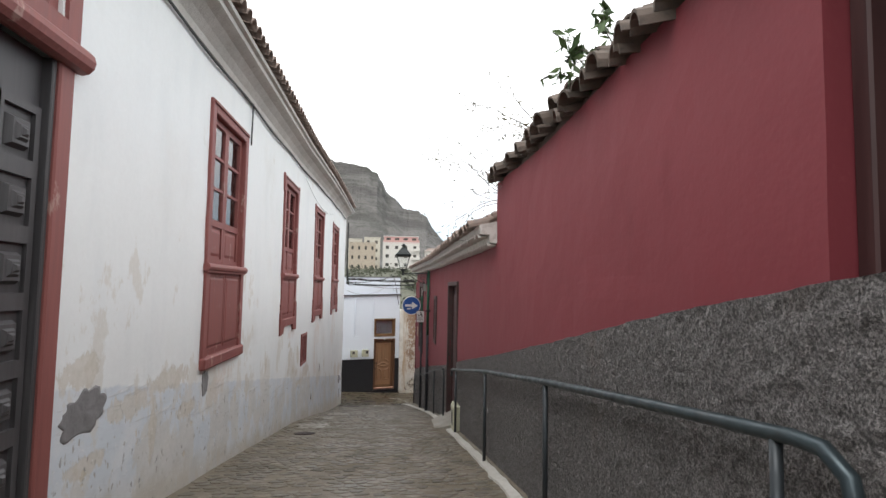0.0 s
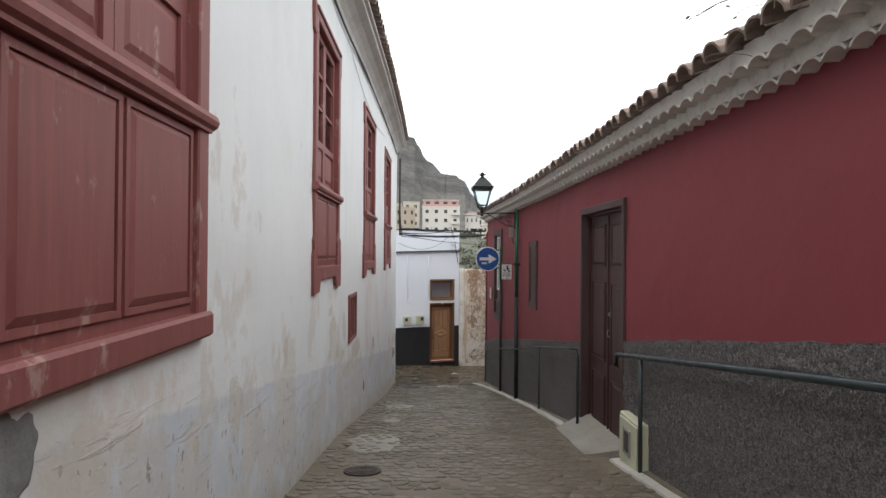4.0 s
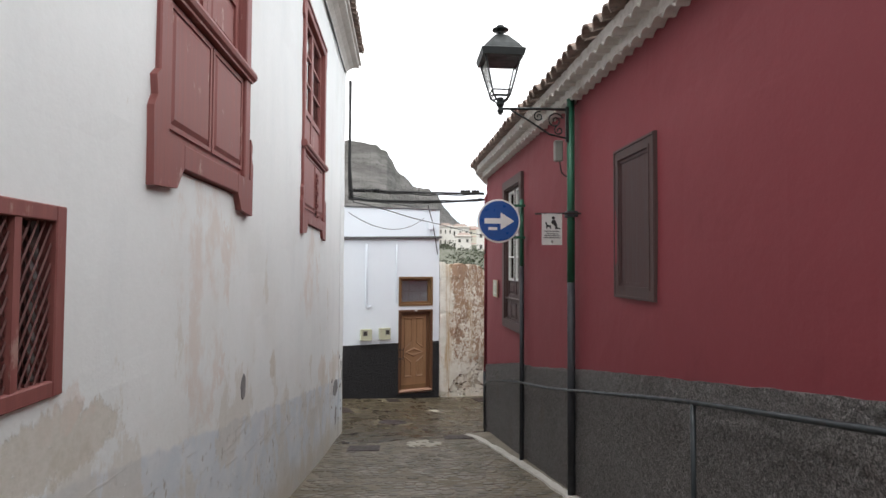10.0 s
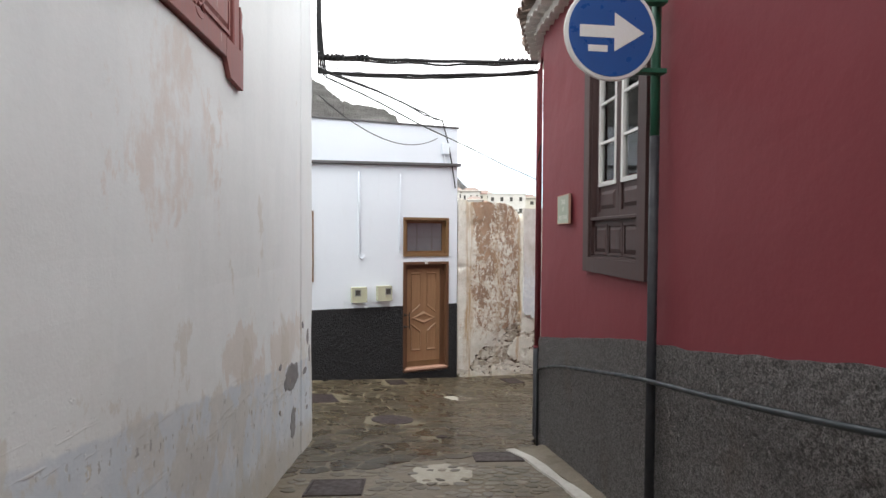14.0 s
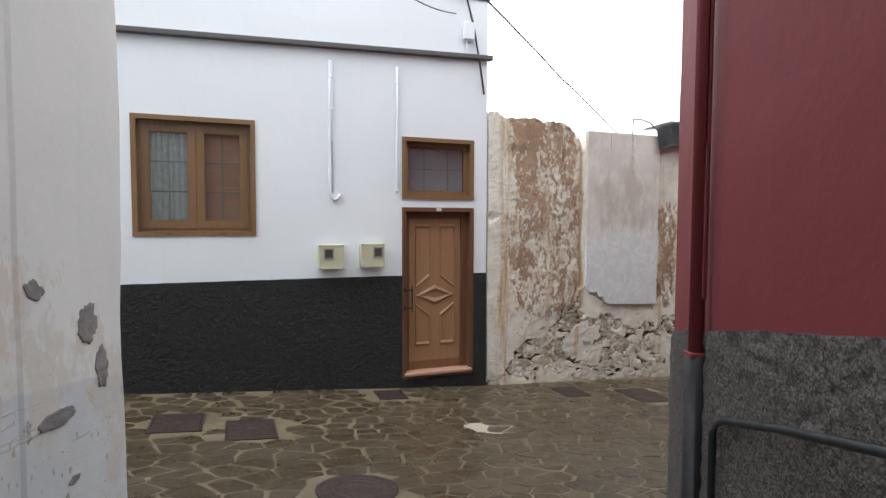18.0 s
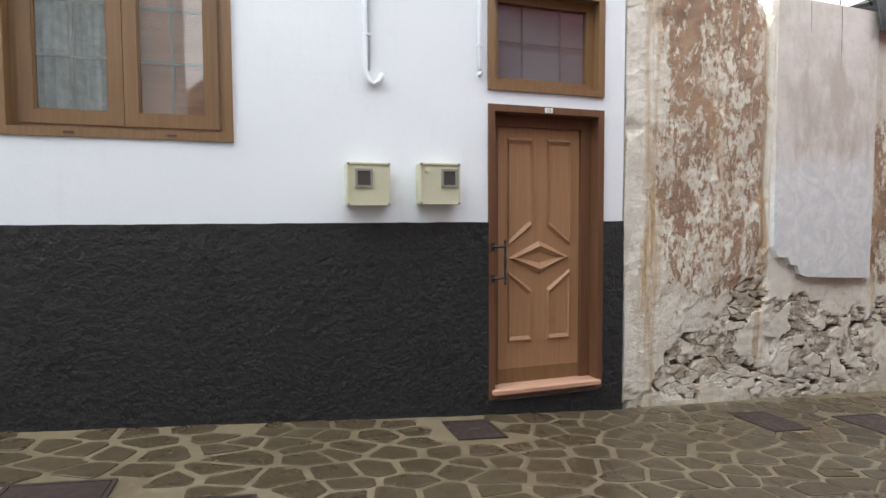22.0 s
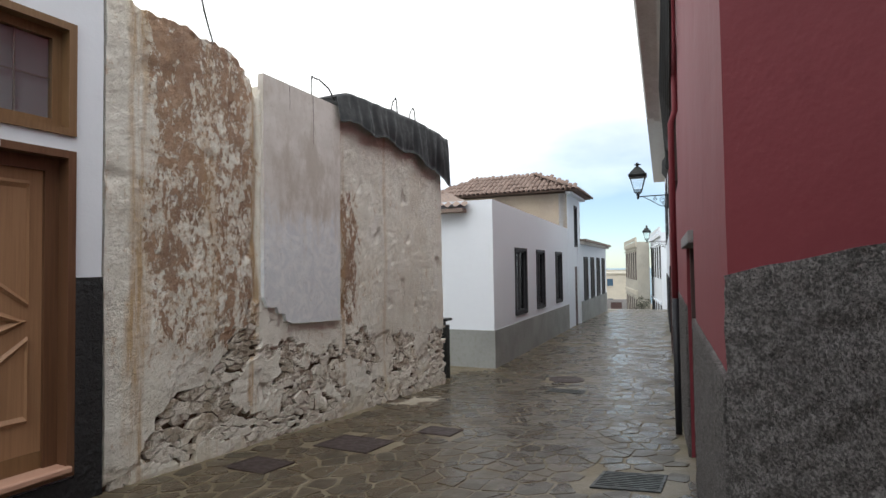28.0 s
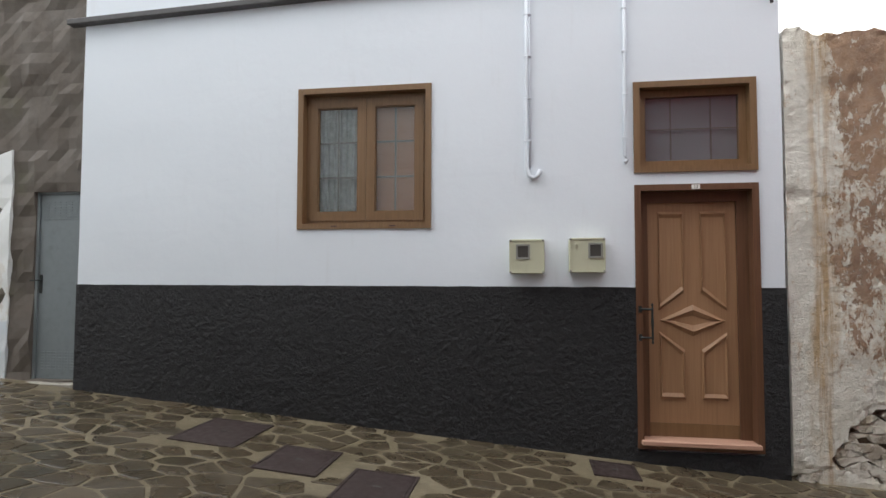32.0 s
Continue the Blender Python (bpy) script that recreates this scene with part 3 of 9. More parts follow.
def box(bm, x0, x1, y0, y1, z0, z1, bevel=0.0, m=None):
    got = bmesh.ops.create_cube(bm, size=1.0, matrix=Matrix.LocRotScale(((x0 + x1) / 2, (y0 + y1) / 2, (z0 + z1) / 2), None, (abs(x1 - x0), abs(y1 - y0), abs(z1 - z0))))
    verts = got["verts"]
    if bevel:
        edges = list({e for v in verts for e in v.link_edges})
        verts = bmesh.ops.bevel(bm, geom=edges, offset=bevel, segments=1, affect="EDGES", profile=0.5)["verts"] + [v for v in verts if v.is_valid]
    if m is not None:
        bmesh.ops.transform(bm, matrix=m, verts=[v for v in set(verts) if v.is_valid])
    return bm


def boxed(*dims, bevel=0.0, m=None):
    return box(bmesh.new(), *dims, bevel=bevel, m=m)


def rod(bm, points, radius, sides=8, close=True):
    """A tube along a line of points; radius may be a list."""
    pts = [Vector(p) for p in points]
    rings = []
    for i, p in enumerate(pts):
        ahead = (pts[min(i + 1, len(pts) - 1)] - pts[max(i - 1, 0)]).normalized()
        side = ahead.cross(Vector((0, 0, 1)))
        if side.length < 0.05:
            side = ahead.cross(Vector((1, 0, 0)))
        side.normalize()
        up = side.cross(ahead)
        r = radius[i] if isinstance(radius, (list, tuple)) else radius
        rings.append([bm.verts.new(p + r * (math.cos(a) * side + math.sin(a) * up)) for a in (2 * math.pi * k / sides for k in range(sides))])
    for a, b in zip(rings, rings[1:]):
        for k in range(sides):
            bm.faces.new((a[k], a[(k + 1) % sides], b[(k + 1) % sides], b[k]))
    if close:
        bm.faces.new(rings[0][::-1])
        bm.faces.new(rings[-1])
    return bm


def lathe(bm, profile, sides=16, m=None):
    """A turned body from (radius, height) pairs."""
    rings = [[bm.verts.new((max(r, 1e-4) * math.cos(a), max(r, 1e-4) * math.sin(a), z)) for a in (2 * math.pi * k / sides for k in range(sides))] for r, z in profile]
    for a, b in zip(rings, rings[1:]):
        for k in range(sides):
            bm.faces.new((a[k], a[(k + 1) % sides], b[(k + 1) % sides], b[k]))
    bm.faces.new(rings[0][::-1])
    bm.faces.new(rings[-1])
    if m is not None:
        bmesh.ops.transform(bm, matrix=m, verts=[v for r in rings for v in r])
    return bm


def slab(bm, outline, y0, y1, m=None):
    """A flat body: outline in x and z, from depth y0 to y1."""
    a = [bm.verts.new((x, y0, z)) for x, z in outline]
    b = [bm.verts.new((x, y1, z)) for x, z in outline]
    bm.faces.new(a)
    bm.faces.new(b[::-1])
    for k in range(len(a)):
        j = (k + 1) % len(a)
        bm.faces.new((a[k], b[k], b[j], a[j]))
    if m is not None:
        bmesh.ops.transform(bm, matrix=m, verts=a + b)
    return bm


def panel(bm, x0, x1, z0, z1, y, depth=0.018, rim=0.03):
    """A raised field with sloping sides on a face that looks to -y."""
    o = [bm.verts.new(p) for p in ((x0, y, z0), (x1, y, z0), (x1, y, z1), (x0, y, z1))]
    i = [bm.verts.new(p) for p in ((x0 + rim, y - depth, z0 + rim), (x1 - rim, y - depth, z0 + rim), (x1 - rim, y - depth, z1 - rim), (x0 + rim, y - depth, z1 - rim))]
    bm.faces.new(i)
    for k in range(4):
        bm.faces.new((o[k], o[(k + 1) % 4], i[(k + 1) % 4], i[k]))
    return bm


def border(bm, x0, x1, z0, z1, y0, y1, w):
    """Four bars round a rectangle."""
    box(bm, x0, x0 + w, y0, y1, z0, z1)
    box(bm, x1 - w, x1, y0, y1, z0, z1)
    box(bm, x0 + w, x1 - w, y0, y1, z1 - w, z1)
    box(bm, x0 + w, x1 - w, y0, y1, z0, z0 + w)
    return bm


# ---- the lie of the land ----
LANE_Y = (-12, -3, 4.6, 6.5, 9, 11.4, 13.7, 16.2, 18.4, 20.8, 23)
LANE_Z = (2.3, 0.95, -0.05, -0.30, -0.66, -1.00, -1.40, -1.87, -2.24, -2.62, -2.95)
STREET_S = (-60, -20, -6.83, 0, 6.5, 9, 18, 30, 40, 60, 120, 300)
STREET_Z = (1.5, -1.7, -2.69, -3.24, -3.68, -3.75, -3.80, -4.03, -5.0, -7.5, -14, -30)
ALONG, BACK = Vector((0.9385, 0.345)), Vector((-0.345, 0.9385))


def street_sd(x, y):
    """Metres along the street from the white house's corner, and out from its wall line."""
    dx, dy = x - 0.52, y - 26.39
    return dx * ALONG.x + dy * ALONG.y, -(dx * BACK.x + dy * BACK.y)


def land(x, y):
    s, d = street_sd(x, y)
    bend = float(np.interp(s, (-3, 0.5, 4), (0.0165, 0.0165, 0.003)))
    street = float(np.interp(s, STREET_S, STREET_Z)) + bend * min(max(d, 0), 8) ** 2
    lane = float(np.interp(y, LANE_Y, LANE_Z))
    w = min(max((y - 19.6) / 2.6, 0), 1)
    w = w * w * (3 - 2 * w)
    if x > 3 or x < -6:
        w = max(w, min(max((abs(x) - 3) / 3, 0), 1) if y > 10 else w)
    return lane * (1 - w) + street * w


def left_x(y):
    """The old white house's wall line."""
    return float(np.interp(y, (-20, 10.5, 14, 18, 21.2), (-1.79, -1.79, -1.725, -1.70, -1.715)))


# ---- walls ----
def wall(name, line, low, high, thick, material, holes=(), ds=0.4, dz=0.4, rough=0.0, grain=3.0, label="", parent=None, cuts=(), wobble=None):
    """A solid wall whose face follows a plan line, its face to the right of the way walked along it. low and high are
    functions of the metres along; holes are (s0, s1, z0, z1)."""
    pts = [Vector(p) for p in line]
    run = [0.0]
    for a, b in zip(pts, pts[1:]):
        run.append(run[-1] + (b - a).length)
    ss = set(run) | {v for h in holes for v in h[:2]} | set(cuts)
    ss |= set(np.linspace(0, run[-1], max(2, int(run[-1] / ds) + 1)).tolist())
    ss = sorted(v for v in ss if -1e-6 <= v <= run[-1] + 1e-6)
    ss = [v for i, v in enumerate(ss) if i == 0 or v - ss[i - 1] > 1e-4]
    lo, hi = min(low(s) for s in ss), max(high(s) for s in ss)
    zs = {v for h in holes for v in h[2:] if lo < v < hi} | set(np.linspace(lo, hi, max(2, int((hi - lo) / dz) + 1)).tolist())
    zs = sorted(zs)
    zs = [v for i, v in enumerate(zs) if i == 0 or v - zs[i - 1] > 1e-4]

    def place(s):
        k = max(0, min(len(run) - 2, int(np.searchsorted(run, s, side="right")) - 1))
        way = (pts[k + 1] - pts[k]).normalized()
        return pts[k] + way * (s - run[k]), Vector((way.y, -way.x))

    verts, faces, index = [], [], {}

    def vert(i, j, back):
        s = ss[i]
        z = min(max(zs[j], low(s)), high(s))
        key = (i, round(z, 5), back)
        if key not in index:
            p, out = place(s)
            if i in bends:
                out = bends[i]
            off = -thick if back else 0.0
            inner = [c for a, m, c in folds if back and abs(s - a) < m] if back else ()
            if rough and not back:
                off += rough * noise.noise(Vector((p.x * grain, p.y * grain, z * grain))) + 0.5 * rough * noise.noise(Vector((p.x * grain * 2.7, p.y * grain * 2.7, z * grain * 2.7)))
            if wobble and not back:
                off += wobble(s, z)
            index[key] = len(verts)
            verts.append((inner[0].x, inner[0].y, z) if inner else (p.x + out.x * off, p.y + out.y * off, z))
        return index[key]

    bends, folds = {}, []
    for k in range(1, len(run) - 1):
        a, b = place(run[k] - 1e-3)[1], place(run[k] + 1e-3)[1]
        n = (a + b).normalized()
        bends[min(range(len(ss)), key=lambda q: abs(ss[q] - run[k]))] = n / max(0.4, n.dot(a))
        way_in = (pts[k] - pts[k - 1]).normalized()
        reach = (n / max(0.4, n.dot(a)) * thick).dot(way_in)
        if reach > 0.02:
            folds.append((run[k], reach, pts[k] - n / max(0.4, n.dot(a)) * thick))
    edges = {}
    for i in range(len(ss) - 1):
        sm = (ss[i] + ss[i + 1]) / 2
        la, lb, ha, hb = low(ss[i]), low(ss[i + 1]), high(ss[i]), high(ss[i + 1])
        for j in range(len(zs) - 1):
            if zs[j + 1] <= min(la, lb) or zs[j] >= max(ha, hb):
                continue
            zm = (zs[j] + zs[j + 1]) / 2
            if any(h[0] < sm < h[1] and h[2] < zm < h[3] for h in holes):
                continue
            cells = [(i, j), (i + 1, j), (i + 1, j + 1), (i, j + 1)]
            f = [vert(a, b, False) for a, b in cells]
            g = [vert(a, b, True) for a, b in cells]
            fu, gu = list(dict.fromkeys(f)), list(dict.fromkeys(g))
            if len(fu) < 3:
                continue
            faces.append(fu)
            faces.append(gu[::-1])
            for k in range(4):
                a, b = f[k], f[(k + 1) % 4]
                if a != b:
                    e = (min(a, b), max(a, b))
                    edges[e] = None if e in edges else (a, b, g[k], g[(k + 1) % 4])
    for e in edges.values():
        if e:
            a, b, c, d = e
            faces.append([b, a, c, d])
    me = bpy.data.meshes.new(name)
    me.from_pydata(verts, [], faces)
    me.update()
    ob = mesh_part(name, me, material, parent)
    if parent is None:
        tagged(ob, label, "wall", kind="structure")
    elif label:
        ob["label"] = label
    return ob


# the old white house along the lane: openings as (y0, y1, z0, z1)
LEFT_LINE = [(left_x(y), y) for y in (-14.0, 10.5, 14.0, 18.0, 21.2)] + [(-7.0, 18.85), (-16.0, 14.9)]
LEFT_WINDOWS = [(5.36, 6.78), (9.29, 10.70), (12.91, 14.38), (16.55, 18.24)]
WIN_Z0, WIN_Z1, WIN_SILL = 0.90, 3.66, 1.93
GRILLE = (11.53, 12.26, 0.08, 0.73)
OLD_DOOR = (1.3, 2.83, 0.0, 4.02)


def left_holes():
    run, holes = 14.0, []
    for a, b in LEFT_WINDOWS:
        holes.append((run + a + 0.1, run + b - 0.1, WIN_Z0 + 0.12, WIN_Z1 - 0.12))
    holes.append((run + GRILLE[0] + 0.04, run + GRILLE[1] - 0.04, GRILLE[2] + 0.04, GRILLE[3] - 0.04))
    holes.append((run + OLD_DOOR[0], run + OLD_DOOR[1], -1.0, OLD_DOOR[3]))
    return holes


wall_left = wall("wall_old_white_house", LEFT_LINE, lambda s: -4.0, lambda s: 4.50, 0.55, OLD_WHITE, left_holes(), 0.22, 0.22, 0.012, 1.3,
                 "stained white plaster wall with a faded blue dado", cuts=(34.53, 34.545), wobble=lambda s, z: 0.012 if 34.54 < s < 35.3 else 0.0)

# the red house: high part, low part, and its street side
RED_LANE = [(1.463, 22.22), (1.075, 20.86), (1.29, 14.1), (1.29, -9.0)]
RS = Vector((0.908, 0.418))
RED_STREET = [(1.463 + RS.x * 16, 22.22 + RS.y * 16), (1.463, 22.22)]
HIGH_END = 5.96
RED_DOOR = (9.68, 11.15, -0.95, 1.80)
RED_SHUTTER = (14.13, 14.90, 0.28, 1.54)
RED_WINDOW = (18.05, 19.30, -0.42, 1.92)
BIG_DOOR = (-0.25, 1.07, 0.2, 3.2)
RUN_A = (Vector(RED_LANE[0]) - Vector(RED_LANE[1])).length
RUN_B = RUN_A + (Vector(RED_LANE[1]) - Vector(RED_LANE[2])).length


def red_s(y):
    """Metres along the lane side of the red house at a given y."""
    if y > 20.86:
        return RUN_A * (22.22 - y) / (22.22 - 20.86)
    if y > 14.1:
        return RUN_A + (RUN_B - RUN_A) * (20.86 - y) / (20.86 - 14.1)
    return RUN_B + 14.1 - y


def red_x(y):
    return float(np.interp(y, (-14, 14.1, 20.86, 22.22), (1.29, 1.29, 1.075, 1.463)))


def red_holes(extra=0.0):
    return [(red_s(b) - extra, red_s(a) + extra, z0 - extra, z1 + extra) for a, b, z0, z1 in
            (RED_DOOR, (RED_SHUTTER[0] + 0.06, RED_SHUTTER[1] - 0.06, RED_SHUTTER[2] + 0.06, RED_SHUTTER[3] - 0.06),
             (RED_WINDOW[0] + 0.08, RED_WINDOW[1] - 0.08, RED_WINDOW[2] + 0.08, RED_WINDOW[3] - 0.08), BIG_DOOR)]


S_STEP = red_s(HIGH_END)
wall_red = wall("wall_red_house_lane", RED_LANE, lambda s: -4.2, lambda s: 2.32 if s < S_STEP - 1e-6 else 2.97 + 0.03 * math.sin(s * 1.3), 0.45, RED,
                red_holes(), 0.25, 0.25, 0.012, 1.2, "wine-red painted plaster wall along the lane", cuts=(S_STEP, S_STEP - 0.004))
RS_DOOR = (2.15, 3.5)
wall_red_street = wall("wall_red_house_street", RED_STREET[::1], lambda s: -5.0, lambda s: 2.75 if s > 11.4 else 3.3, 0.45, RED,
                       [(16 - RS_DOOR[1], 16 - RS_DOOR[0], -4.0, -1.40)], 0.5, 0.5, 0.01, 1.2, "wine-red painted plaster wall on the street")


def dado_top(s):
    """The roughcast rises with the lane."""
    y = float(np.interp(s, (0, RUN_A, RUN_B, RUN_B + 23.1), (22.22, 20.86, 14.1, -9.0)))
    return float(np.interp(y, (-14, 1.07, 2.0, 3.7, 5.9, 8.4, 9.65, 11.2, 15.4, 16.2, 17.5, 18.3, 18.9, 20.2, 20.7, 20.9, 22.3), (4.2, 1.79, 1.66, 1.37, 1.01, 0.63, 0.43, 0.17, -0.44, -0.57, -0.78, -0.865, -0.97, -1.21, -1.29, -1.34, -1.62))) + 0.012 * noise.noise(Vector((y * 5, 0, 0)))


def offset_line(line, d):
    """A plan line moved out to the right of its way by d."""
    pts, outs = [Vector(p) for p in line], []
    for i, p in enumerate(pts):
        ways = [(b - a).normalized() for a, b in ((pts[i - 1], p) if i else (p, pts[1]), (p, pts[i + 1]) if i + 1 < len(pts) else (pts[i - 1], p))]
        n = sum((Vector((w.y, -w.x)) for w in ways), Vector((0, 0))).normalized()
        outs.append(p + n * d / max(0.4, n.dot(Vector((ways[0].y, -ways[0].x)))))
    return [tuple(p) for p in outs]


dado = wall("dado_roughcast_lane", offset_line(RED_LANE, 0.022), lambda s: dado_top(s) - 1.75, dado_top, 0.022, GREYCAST,
            [h for h in red_holes() if h[2] < 0.2], 0.04, 0.04, 0.013, 22.0, "dark grey roughcast dado under the red wall")
dado_street = wall("dado_roughcast_street", offset_line(RED_STREET, 0.022), lambda s: -4.2, lambda s: -1.95 + 0.02 * noise.noise(Vector((s * 4, 1, 0))), 0.022, GREYCAST,
                   [(16 - RS_DOOR[1], 16 - RS_DOOR[0], -4.0, -1.40)], 0.06, 0.06, 0.010, 17.0, "dark grey roughcast dado on the street side")

# the white house across the street
W0, W1 = Vector((-5.92, 24.015)), Vector((0.52, 26.39))
W_RUN = (W1 - W0).length
W_TURN = math.degrees(math.atan2(W1.y - W0.y, W1.x - W0.x))


def white_s(x):
    return (x - W0.x) / (W1.x - W0.x) * W_RUN


WH_WINDOW = (white_s(-3.655), white_s(-2.395), -1.05, 0.35)
WH_TRANSOM = (white_s(-0.65), white_s(0.33), -0.57, 0.26)
WH_DOOR = (white_s(-0.65), white_s(0.33), -3.04, -0.68)
WH_LINE = [tuple(W0), tuple(W1), tuple(W1 + BACK * 7)]
wh_holes = [WH_WINDOW, WH_TRANSOM, WH_DOOR]
wall_white = wall("wall_white_house", WH_LINE, lambda s: -4.6, lambda s: 2.12 + 0.012 * s, 0.35, CLEAN_WHITE, wh_holes, 0.3, 0.3, 0.006, 1.5,
                  "freshly painted white house wall")
dado_black = wall("dado_black", offset_line(WH_LINE[:2], 0.02), lambda s: -3.45, lambda s: -1.60 + 0.004 * noise.noise(Vector((s * 6, 0, 0))), 0.02, BLACKCAST,
                  wh_holes, 0.05, 0.05, 0.007, 20.0, "black roughcast dado of the white house")

# added ceilings and inner walls close the houses; room shade is in their colour
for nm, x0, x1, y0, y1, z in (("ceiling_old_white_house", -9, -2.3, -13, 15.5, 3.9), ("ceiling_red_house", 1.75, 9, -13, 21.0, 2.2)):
    tagged(part(nm, boxed(x0, x1, y0, y1, z, z + 0.15), INSIDE_SHADE), "ceiling added behind the windows, painted room-dark", "ceiling", kind="structure")
tagged(part("wall_old_white_house_inner", boxed(-9.3, -9, -14, 16, -4, 4.3), INSIDE_SHADE), "inner wall added behind the windows, painted room-dark", "wall", kind="structure")
tagged(part("wall_red_house_inner", boxed(9, 9.3, -14, 22, -4, 2.9), INSIDE_SHADE), "inner wall added behind the windows, painted room-dark", "wall", kind="structure")
# added wall, out of view behind the start of the walk
tagged(part("wall_unseen_lane_end", boxed(-2.3, 1.8, -14.4, -14.0, 0.5, 5.5), OLD_WHITE), "unseen white wall added to close the lane", "wall", kind="structure")
wh_m = pose(W0.x, W0.y, 0, 0, 0, W_TURN)
roof_wh = part("roof_white_house", boxed(0.1, W_RUN - 0.1, 0.3, 7, 1.75, 1.95, m=wh_m), CEMENT)
tagged(roof_wh, "flat cement roof", "roof", kind="structure")

# the ground: one sheet, fine in the lane and the street and coarse to the horizon
xs = np.concatenate([[-2500, -900, -300, -120, -60, -30, -18, -12], np.arange(-9, 14, 0.16), np.arange(14, 34, 1.0), [36, 40, 46, 55, 70, 100, 180, 400, 1000, 2500]])
ys = np.concatenate([[-2500, -900, -300, -120, -60, -30, -18], np.arange(-14, 3, 0.8), np.arange(3, 33, 0.16), np.arange(33, 60, 1.2), [64, 72, 90, 130, 220, 450, 1000, 2500]])


def in_lane(x, y):
    return left_x(y) - 0.4 < x < red_x(min(y, 20.8)) + 0.4 and y < 20.4


def in_street(x, y):
    s, d = street_sd(x, y)
    return -20 < s < 70 and -4 < d < 9


g_verts = [(float(x), float(y), land(x, y) + 0.004 * noise.noise(Vector((x * 3, y * 3, 0)))) for y in ys for x in xs]
g_faces, g_mats = [], []
for j in range(len(ys) - 1):
    for i in range(len(xs) - 1):
        k = j * len(xs) + i
        g_faces.append((k, k + 1, k + 1 + len(xs), k + len(xs)))
        x, y = (xs[i] + xs[i + 1]) / 2, (ys[j] + ys[j + 1]) / 2
        g_mats.append(0 if in_lane(x, y) else 1 if in_street(x, y) else 2)
g_me = bpy.data.meshes.new("ground")
g_me.from_pydata(g_verts, [], g_faces)
for m in (MORTAR, JOINT, EARTH):
    g_me.materials.append(m)
g_me.polygons.foreach_set("material_index", g_mats)
g_me.update()
ground = tagged(new("ground", g_me), "mortar bed of the cobbled lane and paved street", "ground", kind="structure")

# ---- the old white house: windows, grille, door, eaves ----
def glass_pane(x0, x1, z0, z1, y, parent):
    g = part("pane", boxed(x0, x1, y, y + 0.005, z0, z1), GLASS, parent)
    g.visible_shadow = False
    return g


